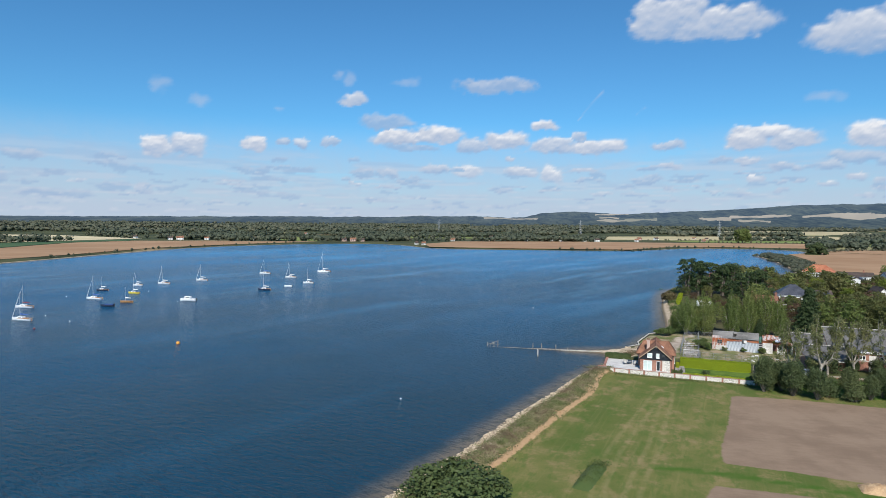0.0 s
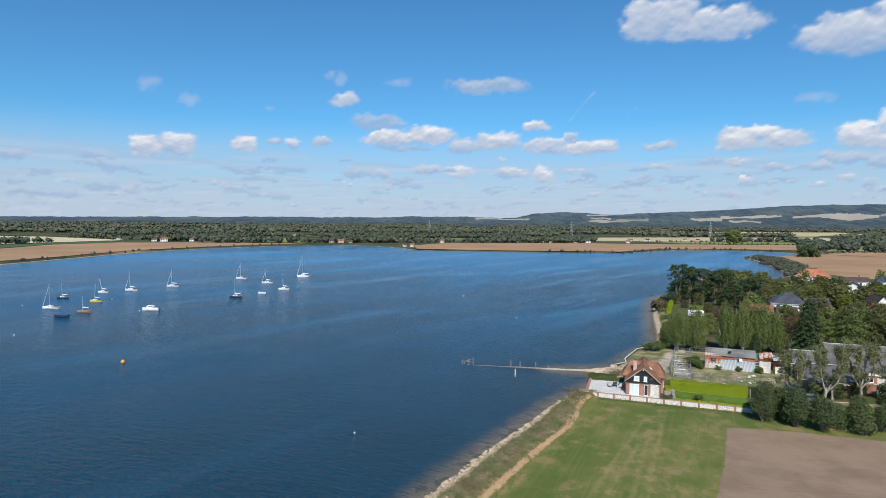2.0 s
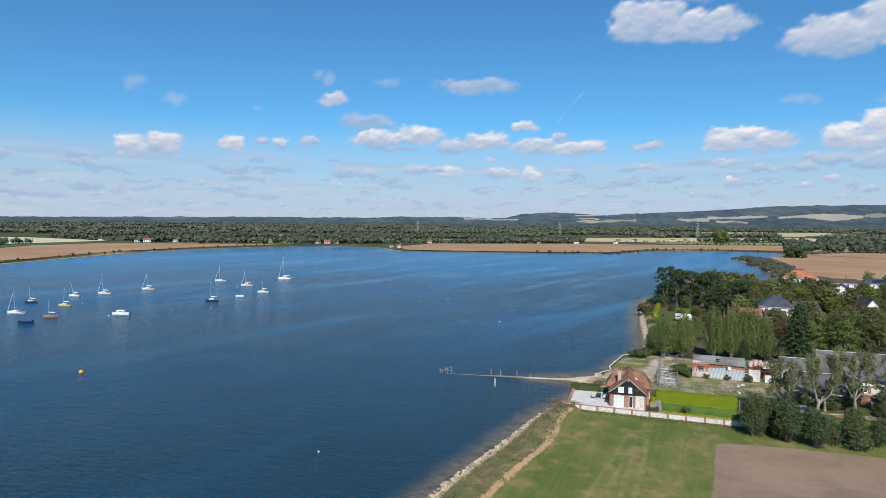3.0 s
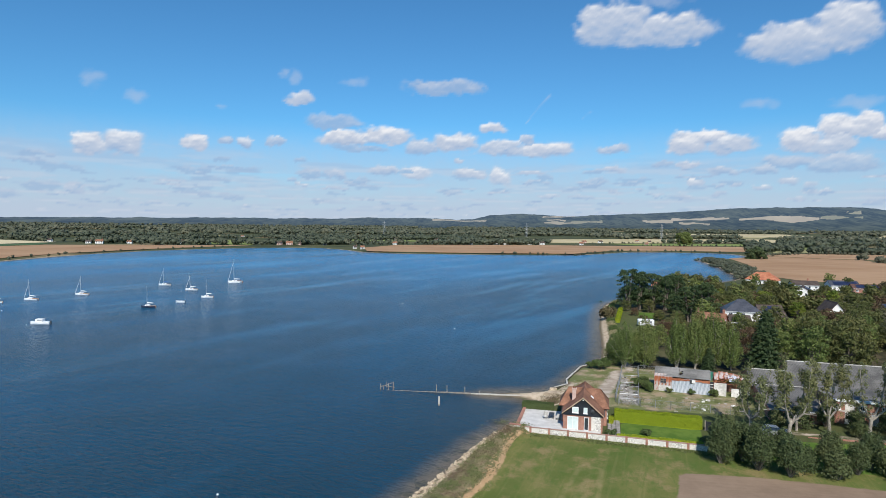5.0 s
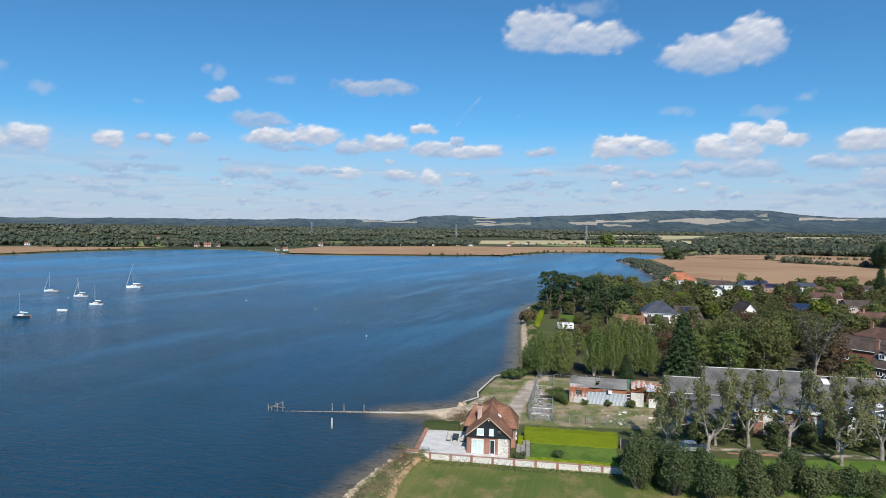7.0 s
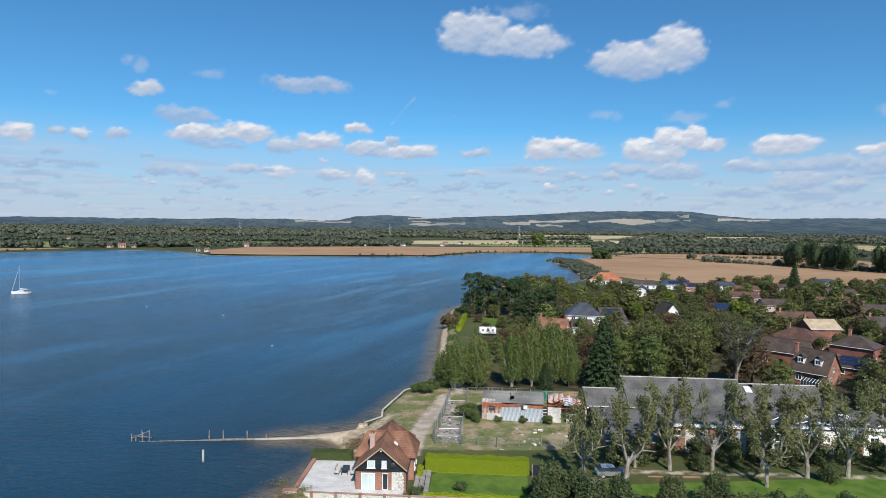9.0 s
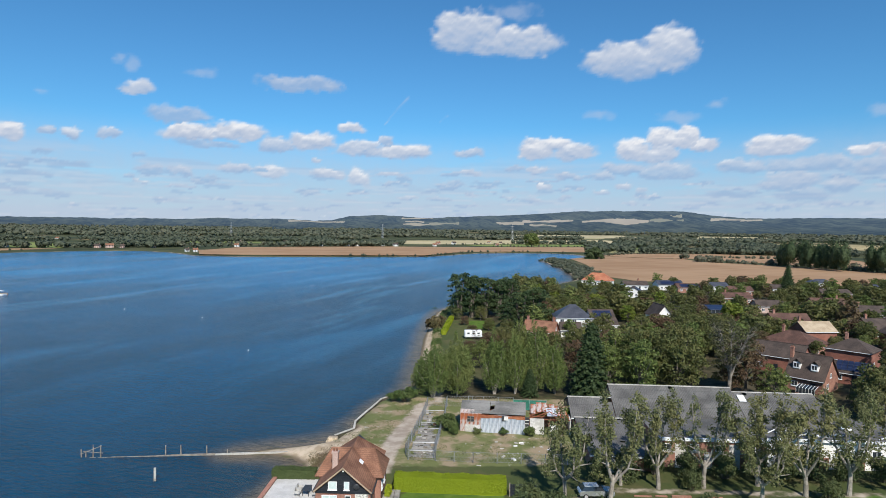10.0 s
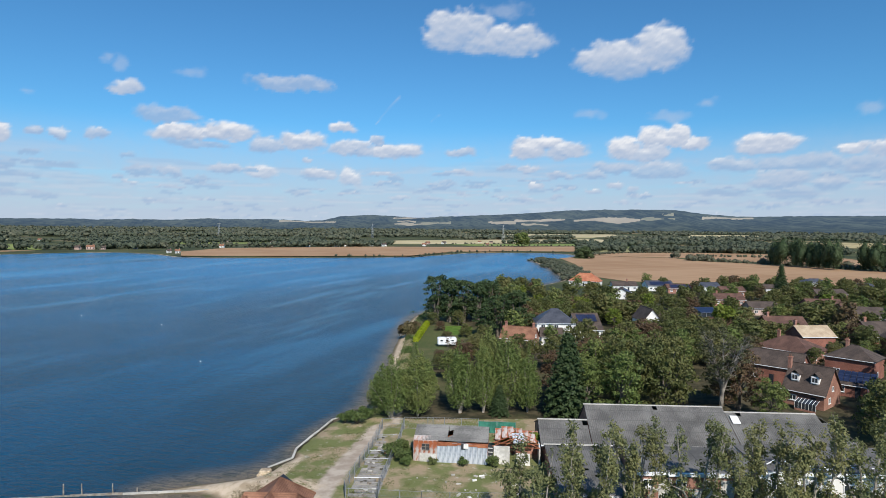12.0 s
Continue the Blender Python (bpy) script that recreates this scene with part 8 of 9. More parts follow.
def glass_house(x, y):
    t = thing("glazed_extension", at(x, y, -14), "grey glazed extension on a steel frame", "extension")
    part("floor_slab", a_box(-4, 4, -3, 3, -0.2, 0.15), M["concrete"], t)
    part("glass_wall", a_box(-4, 4, -3.02, -2.96, 0.15, 4.4), M["glass"], t)
    part("back_wall", a_box(-4, 4, 2.7, 3, 0.15, 5.0), M["render_old"], t)
    part("glass_roof", slab(bmesh.new(), [(-4.2, -3.2, 4.5), (4.2, -3.2, 4.5), (4.2, 3.1, 5.6), (-4.2, 3.1, 5.6)], 0.05), M["solar"], t)
    for k in range(6):
        part("mullion", a_box(-4 + 1.6 * k - 0.06, -4 + 1.6 * k + 0.06, -3.1, -2.94, 0.15, 4.45), M["steel"], t)
    for z in (2.2, 4.4):
        part("transom", a_box(-4.1, 4.1, -3.11, -2.93, z, z + 0.14), M["steel"], t)


glass_house(193.0, 246.0)


def distant_house(x, y, turn, w, wall, roof):
    w *= 0.74
    high = min(6.4, 3.0 + 0.32 * w)
    t = thing("distant_house", pose(x, y, 1.5, 0, 0, turn), {"render_white": "small white house far across the water", "brick_pale": "pale red brick house far across the water"}[wall], "house", "houses across the water")
    part("wall", gable_body(w, w * 0.6, high * 0.6, high), M[wall], t)
    part("roof", gable_roof(w, w * 0.6, high * 0.6, high), M[roof], t)
    chimney(t, w * 0.4, 0, high * 0.75, high * 1.15)
    for k in range(3):
        for z in (high * 0.18, high * 0.46):
            part("window", a_box(-w / 3 + w * k / 3 - 0.6, -w / 3 + w * k / 3 + 0.6, -w * 0.3 - 0.05, -w * 0.3 + 0.02, z - 0.5, z + 0.5), M["glass"], t)


distant_house(-49, 850, 10, 7.5, "render_white", "tile")
distant_house(-60, 862, 30, 6.5, "render_white", "tile_brown")
far_r2 = random.Random(21)
for k, (x, y, w) in enumerate(((-186, 974, 11), (-172, 980, 13), (-156, 974, 9), (-118, 982, 8), (-338, 985, 12), (-452, 968, 14), (-470, 972, 10), (-415, 985, 10), (-300, 996, 9), (-10, 1040, 9), (60, 1085, 12), (150, 1090, 10), (168, 1092, 12), (185, 1094, 10), (250, 1098, 12), (325, 1110, 10), (-560, 1030, 10), (740, 800, 11), (760, 790, 10), (690, 815, 9), (400, 1235, 12), (230, 1110, 9), (120, 1082, 9))):
    distant_house(x, y, far_r2.uniform(-30, 30), w, "brick_pale" if k in (0, 1, 2, 3, 10) else "render_white", "tile" if k % 2 else "tile_brown")

for k in range(16):
    bx = radians(far_r2.uniform(-32, 30))
    rr = far_r2.uniform(1080, 1500)
    distant_house(20 + rr * math.sin(bx), 40 + rr * math.cos(bx), far_r2.uniform(-40, 40), far_r2.uniform(8, 13), far_r2.choice(("render_white", "render_white", "brick_pale")), far_r2.choice(("tile", "tile_brown")))


def pylon(x, y, tall):
    t = thing("pylon", pose(x, y, 1.5, 0, 0, 20), "grey lattice power pylon far inland", "pylon")
    bm = bmesh.new()
    for sx in (-1, 1):
        for sy in (-1, 1):
            rod(bm, (sx * 3, sy * 3, 0), (sx * 0.5, sy * 0.5, tall), 0.22, 4)
    for k in range(6):
        f, g = k / 6, (k + 1) / 6
        a, b = 3 - 2.5 * f, 3 - 2.5 * g
        for s in (-1, 1):
            rod(bm, (-a, s * a, tall * f), (b, s * b, tall * g), 0.14, 4)
            rod(bm, (a, s * a, tall * f), (-b, s * b, tall * g), 0.14, 4)
    part("mast", bm, M["steel"], t)
    for z in (0.62, 0.78, 0.93):
        part("crossarm", a_box(-6, 6, -0.25, 0.25, tall * z, tall * z + 0.5), M["steel"], t)


pylon(640, 1500, 42)
pylon(330, 1650, 42)
pylon(-60, 1800, 42)


# ---- boats ----
def hull_mesh(length, beam, free):
    bm = bmesh.new()
    rows = []
    stations = [(-0.5, 0.62, 0.95), (-0.35, 0.86, 0.92), (-0.1, 1.0, 0.92), (0.15, 0.92, 0.98), (0.35, 0.6, 1.08), (0.46, 0.25, 1.16), (0.5, 0.02, 1.2)]
    for f, b, s in stations:
        x, half, top = f * length, beam / 2 * b, free * s
        rows.append([bm.verts.new(p) for p in ((x, -half, top), (x, -half * 0.94, top * 0.4), (x - 0.02 * length * (f > 0.4), -half * 0.55, -0.22), (x, 0, -0.34), (x, half * 0.55, -0.22), (x, half * 0.94, top * 0.4), (x, half, top))])
    for a, b in zip(rows, rows[1:]):
        for i in range(6):
            bm.faces.new((a[i], b[i], b[i + 1], a[i + 1]))
        bm.faces.new((a[0], a[6], b[6], b[0]))
    bm.faces.new(rows[0][::-1])
    bm.faces.new(rows[-1])
    return bm


def yacht(x, y, turn, length, hull, label, mast=1.35, cover=None, rake=0.0, cabin=True, name="sailing_boat"):
    t = thing(name, pose(x, y, 0, 0, 0, turn), label, "boat", "moored boats")
    beam, free = length * 0.31, 0.45 + 0.05 * length
    h = part("hull", hull_mesh(length, beam, free), M[hull], t)
    part("rubbing_strake", a_box(-length * 0.48, length * 0.1, -beam * 0.49, beam * 0.49, free * 0.9, free * 0.97), M["wood_varnish"], h)
    part("cockpit", a_box(-length * 0.42, -length * 0.12, -beam * 0.25, beam * 0.25, free * 0.97, free * 1.06, bevel=0.02), M["wood_varnish" if hull != "hull_navy" else "timber"], t, "open cockpit")
    if cabin:
        bm = bmesh.new()
        v = [bm.verts.new(p) for p in ((-length * 0.12, -beam * 0.34, free), (length * 0.24, -beam * 0.22, free), (length * 0.24, beam * 0.22, free), (-length * 0.12, beam * 0.34, free), (-length * 0.1, -beam * 0.28, free + 0.5), (length * 0.17, -beam * 0.18, free + 0.42), (length * 0.17, beam * 0.18, free + 0.42), (-length * 0.1, beam * 0.28, free + 0.5))]
        for q in ((4, 5, 6, 7), (0, 1, 5, 4), (1, 2, 6, 5), (2, 3, 7, 6), (3, 0, 4, 7)):
            bm.faces.new([v[i] for i in q])
        c = part("cabin", bm, M["hull_white"], t)
        for s in (-1, 1):
            part("porthole", a_box(-length * 0.06, length * 0.1, s * beam * 0.285 - 0.02, s * beam * 0.285 + 0.02, free + 0.16, free + 0.32), M["glass"], c)
    if mast:
        top, mx = length * mast, length * 0.08
        m = part("mast", tube(bmesh.new(), [(mx, 0, free), (mx - rake * 0.5, 0, top * 0.6), (mx - rake, 0, top)], [0.06, 0.055, 0.035], 8), M["alloy"], t)
        part("boom", rod(bmesh.new(), (mx, 0, free + 1.0), (-length * 0.36, 0, free + 0.95), 0.05), M["alloy"], m)
        part("sail_cover", tube(bmesh.new(), [(mx - 0.1, 0, free + 1.2), (-length * 0.15, 0, free + 1.12), (-length * 0.36, 0, free + 1.02)], [0.2, 0.17, 0.09], 8), M[cover or "hull_white"], m, "furled sail under its cover")
        for a in ((length * 0.49, 0, free * 1.2), (-length * 0.5, 0, free), (mx - 0.2, beam * 0.48, free), (mx - 0.2, -beam * 0.48, free)):
            part("stay", rod(bmesh.new(), a, (mx - rake, 0, top * 0.97), 0.006, 3), M["steel"], m)
        if length > 6:
            part("furled_jib", tube(bmesh.new(), [(length * 0.47, 0, free * 1.3), (mx + 0.25, 0, top * 0.85)], [0.05, 0.025], 6), M["hull_white"], m)
        part("spreader", rod(bmesh.new(), (mx - rake * 0.5, -0.5, top * 0.6), (mx - rake * 0.5, 0.5, top * 0.6), 0.025, 5), M["alloy"], m)
    part("rudder", a_box(-length * 0.54, -length * 0.49, -0.03, 0.03, -0.3, free * 0.9), M["wood_varnish"], t)
    return t


B = 176
yacht(-158.5, 219.6, B, 7.0, "hull_white", "white sailing boat with a maroon cover", 1.15, "canvas_red")
yacht(-139.2, 192.4, B - 4, 7.2, "hull_white", "white sailing boat with a blue canvas cover", 0.0 + 1.25, "canvas_blue")
yacht(-148.2, 245.5, B, 6.8, "hull_white", "white sailing boat with blue sail cover and tall mast", 1.42, "canvas_blue")
yacht(-162.7, 275.0, B + 8, 5.2, "hull_navy", "dark-hulled small sailing boat", 1.3, None)
yacht(-130.1, 237.0, B + 4, 5.0, "wood_varnish", "varnished wooden sailing dinghy", 1.25, None, cabin=False)
yacht(-143.0, 266.0, B, 5.2, "hull_yellow", "yellow sailing boat with white deck", 1.42, None, 0.4)
yacht(-158.6, 298.0, B + 6, 4.8, "hull_white", "small white sailing dinghy with a raked mast", 1.35, None, -1.2)
yacht(-150.2, 307.4, B, 6.2, "hull_white", "white sailing boat with a raked mast", 1.5, None, -0.6)
yacht(-139.0, 327.0, B, 6.4, "hull_white", "white sailing boat with a thin mast", 1.4, None)
yacht(-119.4, 373.4, B, 6.6, "hull_white", "white sailing boat lying to its mooring", 1.45, "canvas_blue")
yacht(-90.9, 285.4, B + 4, 5.8, "hull_navy", "navy-hulled sailing boat with white cabin", 1.5, None)
yacht(-96.5, 349.6, B, 6.2, "hull_white", "white sailing boat with a leaning mast", 1.4, None, -0.9)
yacht(-78.6, 319.0, B + 2, 5.4, "hull_white", "small white sailing boat", 1.55, None)


def trimaran(x, y, turn):
    t = yacht(x, y, turn, 8.0, "hull_white", "white trimaran with two outrigger floats", 1.7, None, name="trimaran")
    for s in (-1, 1):
        f = part("float", hull_mesh(6.2, 0.8, 0.7), M["hull_white" if s > 0 else "hull_navy"], t, "narrow outrigger float")
        f.matrix_basis = pose(0, s * 2.7, 0)
        for u in (-1.2, 1.3):
            part("cross_beam", rod(bmesh.new(), (u, 0, 0.75), (u, s * 2.7, 0.6), 0.09), M["alloy"], t)


trimaran(-86.9, 392.6, B + 12)


def motor_boat(x, y, turn, length, hull, label, cover=None, cabin=True):
    t = thing("motor_boat", pose(x, y, 0, 0, 0, turn), label, "boat", "moored boats")
    beam, free = length * 0.36, 0.5 + 0.06 * length
    part("hull", hull_mesh(length, beam, free), M[hull], t)
    part("deck_cover", a_box(-length * 0.44, length * 0.18, -beam * 0.36, beam * 0.36, free * 0.95, free * 1.05, bevel=0.03), M[cover or "hull_white"], t)
    if cabin:
        c = part("cabin", a_box(-length * 0.18, length * 0.2, -beam * 0.34, beam * 0.34, free * 1.06, free + 0.95, bevel=0.12), M["hull_white"], t)
        part("windscreen", a_box(length * 0.12, length * 0.215, -beam * 0.3, beam * 0.3, free + 0.4, free + 0.75, bevel=0.02), M["glass"], c)
        part("side_window", a_box(-length * 0.14, length * 0.1, -beam * 0.345, beam * 0.345, free + 0.45, free + 0.75), M["glass"], c)
    part("outboard_motor", a_box(-length * 0.55, -length * 0.5, -0.18, 0.18, -0.1, free + 0.35, bevel=0.05), M["dark_metal"], t)


motor_boat(-108.6, 244.0, B + 2, 6.6, "hull_white", "white cabin cruiser with dark windows")
motor_boat(-131.0, 225.6, B + 4, 5.2, "hull_navy", "dark open launch with a pale canvas cover", "canvas_blue", False)
motor_boat(-84.0, 301.0, B, 4.0, "hull_white", "small white open motor boat", None, False)


def buoy(x, y, r, material, label):
    t = thing("mooring_buoy", pose(x, y, 0), label, "buoy", "mooring buoys")
    bm = bmesh.new()
    bmesh.ops.create_uvsphere(bm, u_segments=16, v_segments=10, radius=r, matrix=Matrix.Translation((0, 0, r * 0.45)))
    part("float", bm, M[material], t)
    part("ring", tube(bmesh.new(), [(0, 0, r * 1.4), (0.05, 0, r * 1.65)], [0.05, 0.05], 8), M["steel"], t)


buoy(-72.7, 159.4, 0.48, "buoy_orange", "round orange-yellow mooring buoy")
for x, y in ((-138.4, 202.3), (-123.1, 191.9), (-141.1, 274.7), (-164.9, 253.1), (-112.0, 242.0), (-100, 345), (-9.3, 113.2), (30, 236), (12, 300), (60, 420), (-20, 330)):
    buoy(x, y, 0.14, "hull_white", "small white mooring buoy")
buoy(-124.3, 177.4, 0.3, "canvas_red", "small dull red mooring buoy")


# ---- shore ----
def groyne():
    t = thing("groyne", Matrix(), "low weathered timber groyne running out from the beach", "groyne")
    a, b = Vector((9.0, 161.9, -0.01)), Vector((38.0, 156.2, 0.35))
    n = 14
    r = random.Random(4)
    for k in range(n):
        p, q = a + (b - a) * k / n, a + (b - a) * (k + 0.98) / n
        bm = bmesh.new()
        d = (q - p).normalized()
        s = Vector((-d.y, d.x, 0)) * 0.1
        lift = Vector((0, 0, 0.03 + r.uniform(-0.06, 0.05)))
        c = [p - s, q - s, q + s, p + s]
        v = [bm.verts.new(w - Vector((0, 0, 0.5))) for w in c] + [bm.verts.new(w + lift) for w in c]
        for f in ((4, 5, 6, 7), (0, 1, 5, 4), (1, 2, 6, 5), (2, 3, 7, 6), (3, 0, 4, 7)):
            bm.faces.new([v[i] for i in f])
        part("beam", bm, M["timber" if k < 9 else "concrete"], t)
    for f, h in ((0.0, 1.2), (0.02, 0.8), (0.055, 1.4), (0.09, 1.7), (0.40, 1.4), (0.475, 1.35), (0.6, 1.2), (0.7, 0.5)):
        p = a + (b - a) * f
        part("post", tube(bmesh.new(), [p + Vector((0, 0.2, -0.8)), p + Vector((r.uniform(-0.05, 0.05), 0.2, h))], [0.10, 0.08], 7), M["timber"], t)
    for p, q in (((9.0, 162.1, 0.5), (11.4, 163.2, 1.1)), ((9.3, 161.9, 0.9), (12.0, 161.4, 0.6)), ((10.2, 163.4, -0.4), (10.2, 163.4, 1.3))):
        part("brace", rod(bmesh.new(), p, q, 0.05), M["timber"], t)
    s = thing("marker_post", pose(20.68, 150.63, 0), "pale square marker post standing in the water", "post")
    part("shaft", a_box(-0.14, 0.14, -0.14, 0.14, -1.0, 1.75, bevel=0.02), M["concrete"], s)
    part("band", a_box(-0.15, 0.15, -0.15, 0.15, 0.0, 0.35), M["timber"], s, "dark weed band")


groyne()


def sea_wall():
    """Low concrete sea wall in straight lengths."""
    pts = [(45.3, 159.7), (48.7, 162.2), (49.5, 166.0), (56.3, 178.2), (60.0, 180.9)]
    t = thing("sea_wall", Matrix(), "low pale concrete sea wall round the yard", "wall")
    for (ax, ay), (bx, by) in zip(pts, pts[1:]):
        a, b = Vector((ax, ay, 0)), Vector((bx, by, 0))
        n = max(1, round((b - a).length / 2.4))
        d = (b - a).normalized()
        turn = math.degrees(math.atan2(d.y, d.x))
        for k in range(n):
            l = (b - a).length / n
            o = part("wall_length", a_box(0.01, l - 0.01, -0.14, 0.14, -0.8, 0.93), M["weed_wall"], t, "weed-dark lower wall")
            part("wall_cap", a_box(0.01, l - 0.01, -0.17, 0.17, 0.933, 1.06 + 0.03 * ((k * 7) % 3), bevel=0.02), M["concrete"], o, "pale concrete cap")
            o.matrix_basis = Matrix.Translation(a + d * l * k) @ pose(0, 0, 0, 0, 0, turn)
    s = thing("stone_block", pose(45.0, 159.2, 0.1, 0, 0, -20), "pale broken stone block at the end of the sea wall", "block")
    part("block", a_box(-0.8, 0.7, -0.6, 0.5, -0.4, 0.85, bevel=0.12), M["rock"], s)
    part("broken_lump", a_box(-1.0, -0.2, -0.9, -0.2, -0.4, 0.45, bevel=0.1), M["rock"], s)


sea_wall()


def rock_mesh(seed):
    gen = random.Random(seed)
    bm = bmesh.new()
    bmesh.ops.create_icosphere(bm, subdivisions=1, radius=0.5)
    for v in bm.verts:
        v.co *= gen.uniform(0.72, 1.15)
        v.co.z *= 0.62
    me = bpy.data.meshes.new("rock")
    bm.to_mesh(me)
    bm.free()
    me.materials.append(M["rock"])
    return me


def revetment():
    """Rocks tipped along the foot of the bank."""
    t = thing("rock_revetment", Matrix(), "pale rocks tipped along the foot of the grassy bank", "rocks", kind="structure")
    shapes = [rock_mesh(k) for k in range(7)]
    r = random.Random(14)
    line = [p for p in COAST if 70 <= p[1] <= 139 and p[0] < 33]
    spots = []
    for (ax, ay), (bx, by) in zip(line, line[1:]):
        n = int(math.hypot(bx - ax, by - ay) * 20)
        for k in range(n):
            f = r.random()
            off = abs(r.gauss(0.8, 0.95)) - 0.2
            dx, dy = bx - ax, by - ay
            l = math.hypot(dx, dy)
            spots.append((ax + dx * f + dy / l * off, ay + dy * f - dx / l * off, off))
    zs = land_height([p[0] for p in spots], [p[1] for p in spots])[0]
    verts, faces = [], []
    for k, ((x, y, off), z) in enumerate(zip(spots, zs)):
        big = r.random()
        s = 0.13 + 0.55 * big ** 7 + 0.2 * r.random()
        m = Matrix.Translation((x, y, max(float(z), -0.1) + 0.1 * s)) @ Euler((r.uniform(-0.4, 0.4), r.uniform(-0.4, 0.4), r.uniform(0, 6.28))).to_matrix().to_4x4() @ Matrix.Diagonal((s * r.uniform(0.9, 1.5), s, s * r.uniform(0.8, 1.2), 1))
        me = shapes[k % 7]
        if k % 3 == 0 and k < 900:
            part("rock", me, None, t).matrix_basis = m
        else:
            base = len(verts)
            verts += [m @ v.co for v in me.vertices]
            faces += [tuple(base + i for i in f.vertices) for f in me.polygons]
    o = part("small_rocks", mesh_of("small_rocks", verts, faces), M["rock"], t)
    o["kind"] = "stuff"


revetment()


def scatter_grass(label, spots, high, size, leaf, seed, per=14):
    gen = np.random.default_rng(seed)
    x, y = np.array([p[0] for p in spots]), np.array([p[1] for p in spots])
    z = land_height(x, y)[0]
    n = len(spots)
    c = np.repeat(np.stack([x, y, z], 1), per, 0)
    h = np.repeat(high * gen.uniform(0.3, 1.2, n), per)
    c = c + np.stack([gen.normal(0, 0.28, n * per), gen.normal(0, 0.28, n * per), h * gen.random(n * per)], 1)
    me = leaf_mesh("tufts", c, size, gen, 0.5)
    me.materials.append(M[leaf])
    tagged(new("tufts", me), label, "grass", kind="stuff")


tuft_r = random.Random(31)
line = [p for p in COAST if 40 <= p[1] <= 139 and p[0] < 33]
dry, green, brown = [], [], []
for (ax, ay), (bx, by) in zip(line, line[1:]):
    dx, dy = bx - ax, by - ay
    l = math.hypot(dx, dy)
    for k in range(int(l * 15)):
        f, off = tuft_r.random(), tuft_r.uniform(2.6, 8.5)
        off /= float(bank_scale(ay + dy * f))
        p = (ax + dx * f + dy / l * off, ay + dy * f - dx / l * off)
        v = noise.noise((p[0] * 0.3, p[1] * 0.3, 2)) + tuft_r.uniform(-0.25, 0.25)
        (brown if v > 0.10 else dry if v > -0.03 else green).append(p)
scatter_grass("dry pale grass on the shore bank", dry, 0.5, 0.08, "dry_grass", 61, 18)
scatter_grass("green scrub on the shore bank", green, 0.6, 0.085, "leaf_grass", 62, 20)
scatter_grass("brown seeded dock and scrub on the shore bank", brown, 0.6, 0.08, "leaf_dock", 63, 20)
edge_spots = []
for (ax, ay), (bx, by) in zip(line, line[1:]):
    dx, dy = bx - ax, by - ay
    l = math.hypot(dx, dy)
    for k in range(int(l * 5)):
        f, off = tuft_r.random(), tuft_r.choice((tuft_r.uniform(9.3, 10.2), tuft_r.uniform(8.2, 8.6)))
        off /= float(bank_scale(ay + dy * f))
        edge_spots.append((ax + dx * f + dy / l * off, ay + dy * f - dx / l * off))
scatter_grass("rough grass at the foot of the bank", edge_spots, 0.3, 0.11, "leaf_grass", 64, 9)
weeds = []
for k in range(2400):
    x, y = tuft_r.uniform(45, 82), tuft_r.uniform(140, 178)
    if noise.noise((x * 0.35, y * 0.35, 4)) > 0.02:
        weeds.append((x, y))
wx_, wy_ = np.array([p[0] for p in weeds]), np.array([p[1] for p in weeds])
keep = (inside_distance(np.array(YARD), wx_, wy_) > 1.0) & (line_distance([(50, 143), (52.6, 149), (56.2, 156), (61, 164.5), (65, 171)], wx_, wy_) > 2.2)
weeds = [p for p, k in zip(weeds, keep) if k and not (64 < p[0] < 76 and p[1] > 150)]
scatter_grass("weeds and rough grass in the yard", weeds, 0.16, 0.075, "leaf_grass", 65, 12)
foot = [(32.6 + 27.5 * f + tuft_r.gauss(0, 0.15) - 0.334 * 0.7, 134.2 - 9.75 * f - 0.7 - abs(tuft_r.gauss(0, 0.5))) for f in (tuft_r.random() for _ in range(420))]
scatter_grass("long grass along the foot of the garden wall", foot, 0.25, 0.11, "leaf_grass", 66, 7)


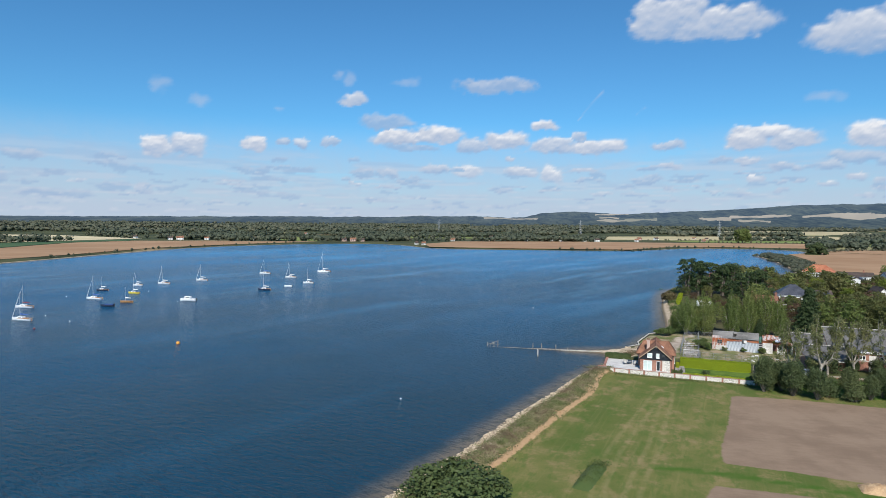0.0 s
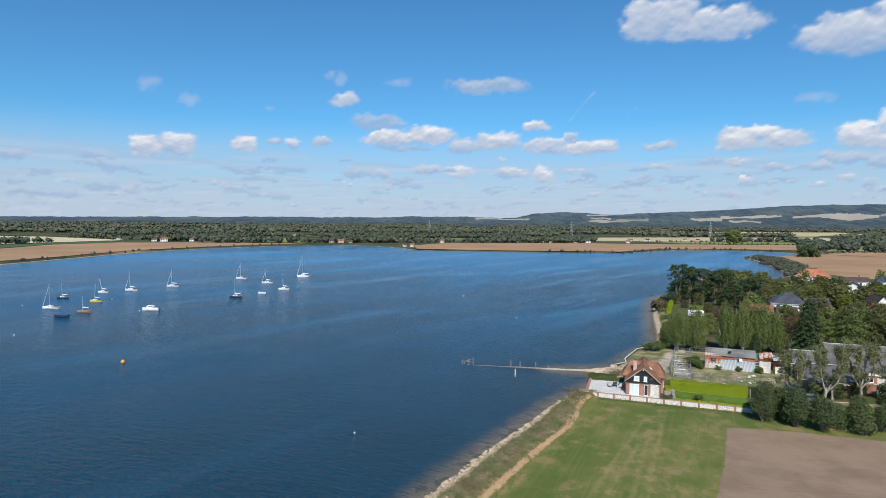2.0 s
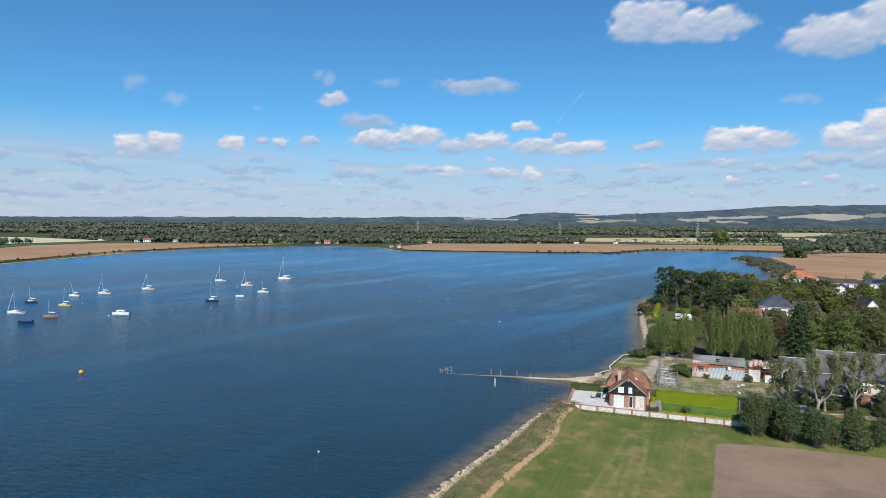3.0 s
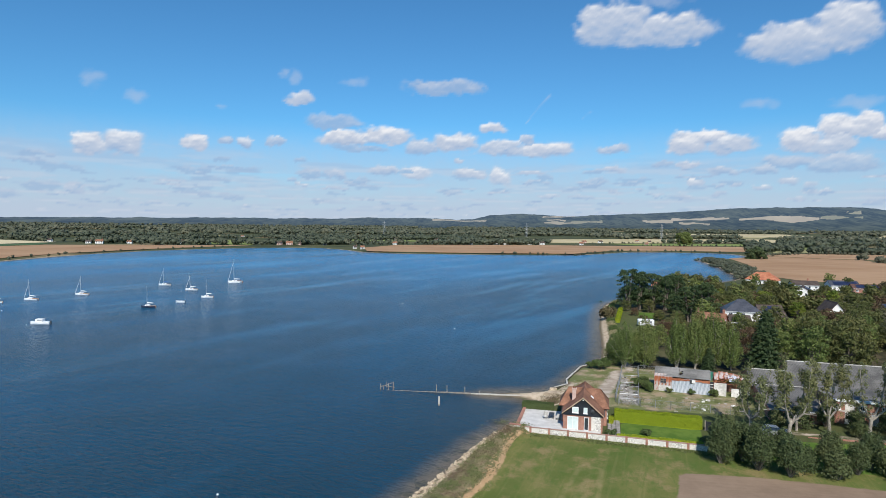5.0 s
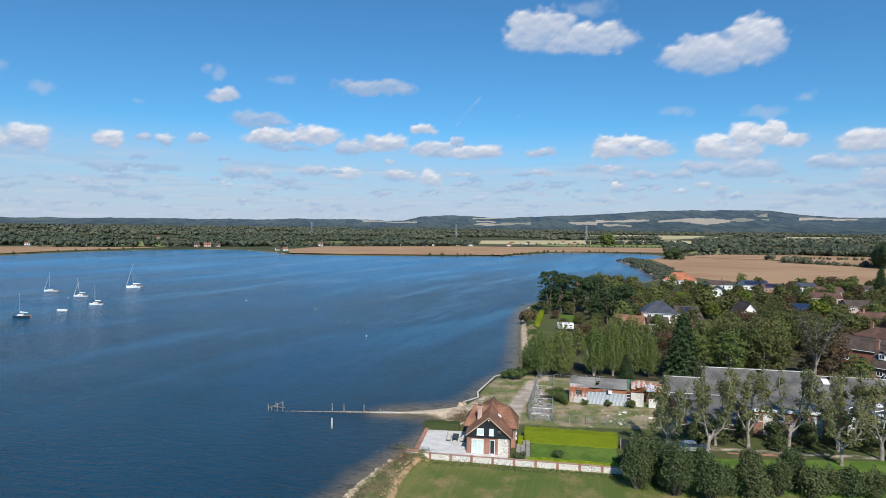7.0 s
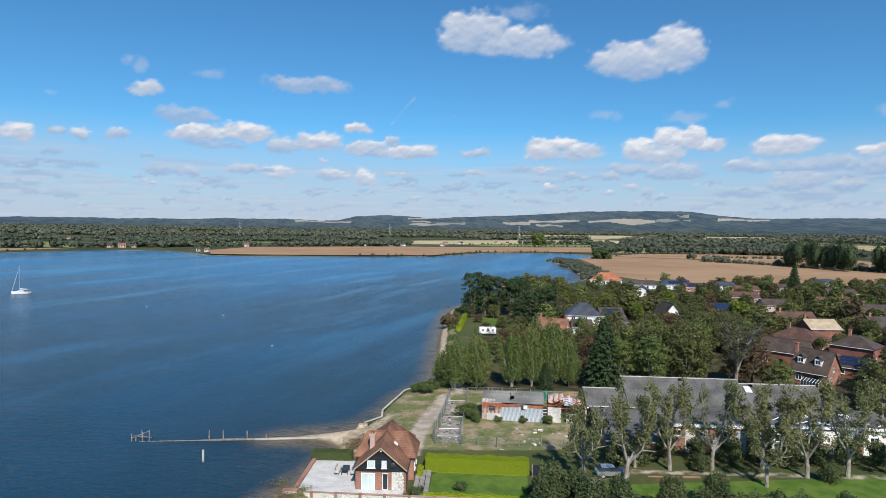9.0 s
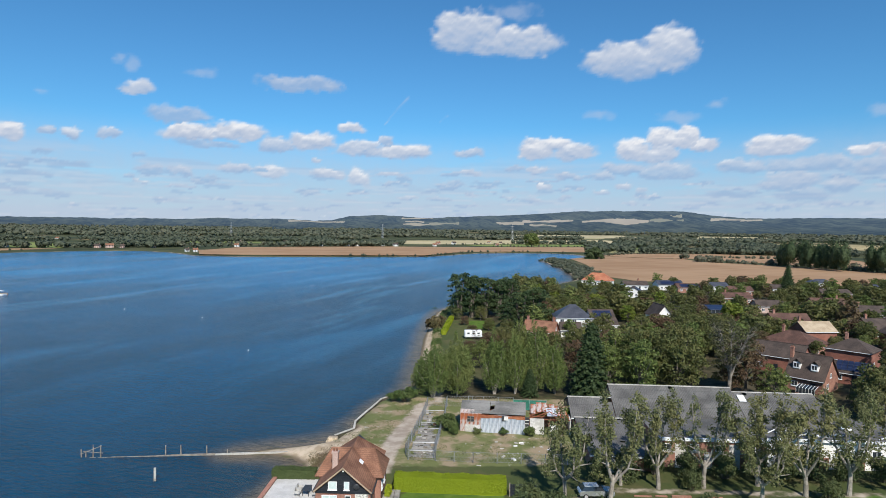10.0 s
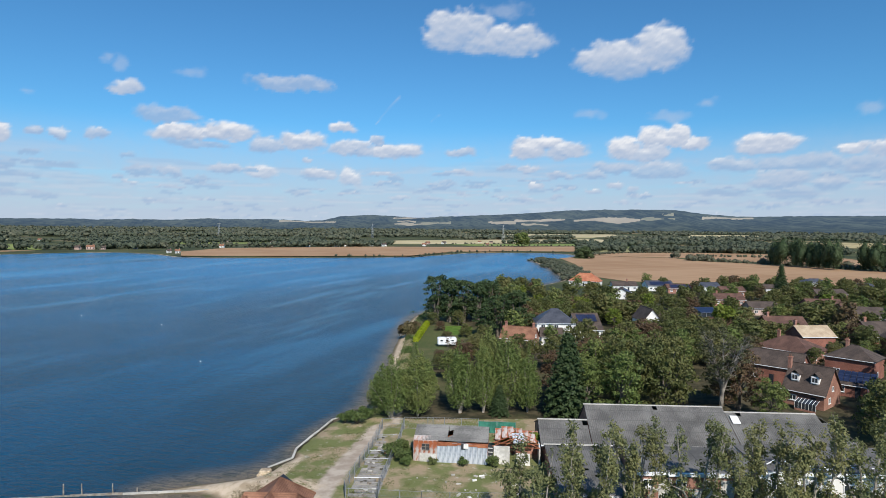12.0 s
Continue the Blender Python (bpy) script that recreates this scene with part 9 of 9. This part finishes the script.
def wood_shore():
    """Stones, dry grass and low scrub along the beach below the wood."""
    r = random.Random(52)
    shapes = [rock_mesh(80 + k) for k in range(5)]
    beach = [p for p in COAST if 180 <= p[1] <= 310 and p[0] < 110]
    stones, pale, bushy = [], [], []
    for (ax, ay), (bx, by) in zip(beach, beach[1:]):
        dx, dy = bx - ax, by - ay
        l = math.hypot(dx, dy)
        for k in range(int(l * 5)):
            f, off = r.random(), abs(r.gauss(2.7, 0.6))
            stones.append((ax + dx * f + dy / l * off, ay + dy * f - dx / l * off))
        for k in range(int(l * 12)):
            f, off = r.random(), r.uniform(3.0, 5.4)
            p = (ax + dx * f + dy / l * off, ay + dy * f - dx / l * off)
            v = noise.noise((p[0] * 0.16, p[1] * 0.16, 7)) + r.uniform(-0.2, 0.2)
            (bushy if v > 0.02 else pale).append(p)
    zs = land_height([p[0] for p in stones], [p[1] for p in stones])[0]
    verts, faces = [], []
    for k, ((x, y), z) in enumerate(zip(stones, zs)):
        size = 0.15 + 0.6 * r.random() ** 4
        m = Matrix.Translation((x, y, float(z) + 0.05)) @ Euler((0, 0, r.uniform(0, 6.28))).to_matrix().to_4x4() @ Matrix.Diagonal((size * 1.3, size, size * 0.8, 1))
        base = len(verts)
        verts += [m @ v.co for v in shapes[k % 5].vertices]
        faces += [tuple(base + i for i in f.vertices) for f in shapes[k % 5].polygons]
    o = part("beach_stones", mesh_of("beach_stones", verts, faces), M["rock"], None)
    tagged(o, "pale stones strewn along the beach below the wood", "stones", kind="stuff")
    scatter_grass("pale dry grass above the beach", pale, 0.5, 0.13, "dry_grass", 71, 9)
    scatter_grass("low green scrub above the beach", bushy, 1.0, 0.15, "leaf_yard", 72, 16)


wood_shore()
patch = [(x, y) for x, y in ((42.3 + tuft_r.gauss(0, 1.3), 149.6 + tuft_r.gauss(0, 1.6)) for _ in range(420)) if float(land_height(x, y)[1]) > 1.2]
scatter_grass("brown dry scrub between the cottage and the beach", patch, 0.3, 0.085, "leaf_dock", 68, 11)


def earth_clods():
    """Slumped clods of orange earth along the inner edge of the bank."""
    r = random.Random(44)
    shapes = [rock_mesh(50 + k) for k in range(5)]
    places = []
    for (ax, ay), (bx, by) in zip(line, line[1:]):
        dx, dy = bx - ax, by - ay
        l = math.hypot(dx, dy)
        for k in range(int(l * 4)):
            f, off = r.random(), r.uniform(8.3, 9.4)
            off /= float(bank_scale(ay + dy * f))
            places.append((ax + dx * f + dy / l * off, ay + dy * f - dx / l * off))
    zs = land_height([p[0] for p in places], [p[1] for p in places])[0]
    verts, faces = [], []
    for k, ((x, y), z) in enumerate(zip(places, zs)):
        s = r.uniform(0.12, 0.42)
        m = Matrix.Translation((x, y, float(z) + 0.02)) @ Euler((0, 0, r.uniform(0, 6.28))).to_matrix().to_4x4() @ Matrix.Diagonal((s * 1.4, s, s * 0.7, 1))
        base = len(verts)
        verts += [m @ v.co for v in shapes[k % 5].vertices]
        faces += [tuple(base + i for i in f.vertices) for f in shapes[k % 5].polygons]
    o = part("earth_clods", mesh_of("earth_clods", verts, faces), M["earth"], None)
    tagged(o, "slumped orange earth along the top of the bank", "earth", kind="stuff")


earth_clods()


def earth_mound(x, y, turn, long, wide, high, label, material, seed):
    """A low heap with a ragged outline, lying on the field."""
    r = random.Random(seed)
    n, m = 18, 9
    verts = []
    for i in range(n + 1):
        for k in range(m + 1):
            u, v = 2 * i / n - 1, 2 * k / m - 1
            f = max(0.0, 1 - u * u) * max(0.0, 1 - v * v)
            verts.append((u * long / 2 + r.uniform(-0.08, 0.08), v * wide / 2 + r.uniform(-0.08, 0.08), high * f ** 0.7 * r.uniform(0.75, 1.1) - 0.06))
    faces = [(i * (m + 1) + k, (i + 1) * (m + 1) + k, (i + 1) * (m + 1) + k + 1, i * (m + 1) + k + 1) for i in range(n) for k in range(m)]
    o = part("earth_mound", mesh_of("earth_mound", verts, faces, True), M[material], None)
    o.matrix_basis = at(x, y, turn)
    tagged(o, label, "heap")


earth_mound(18.0, 79.0, 61, 9.0, 2.4, 0.7, "low grown-over ridge of earth in the mown field", "leaf_yard", 3)
earth_mound(52.0, 76.4, -20, 4.2, 3.0, 1.0, "small heap of bare orange earth beside the tilled soil", "earth", 5)
ridge_spots = [(18.3 + 4.2 * f * math.cos(radians(61)) + tuft_r.gauss(0, 0.5), 79.4 + 4.2 * f * math.sin(radians(61)) + tuft_r.gauss(0, 0.4)) for f in (tuft_r.uniform(-0.75, 1.0) for _ in range(260))]
scatter_grass("green weeds over the earth ridge", ridge_spots, 0.75, 0.09, "leaf_yard", 67, 10)
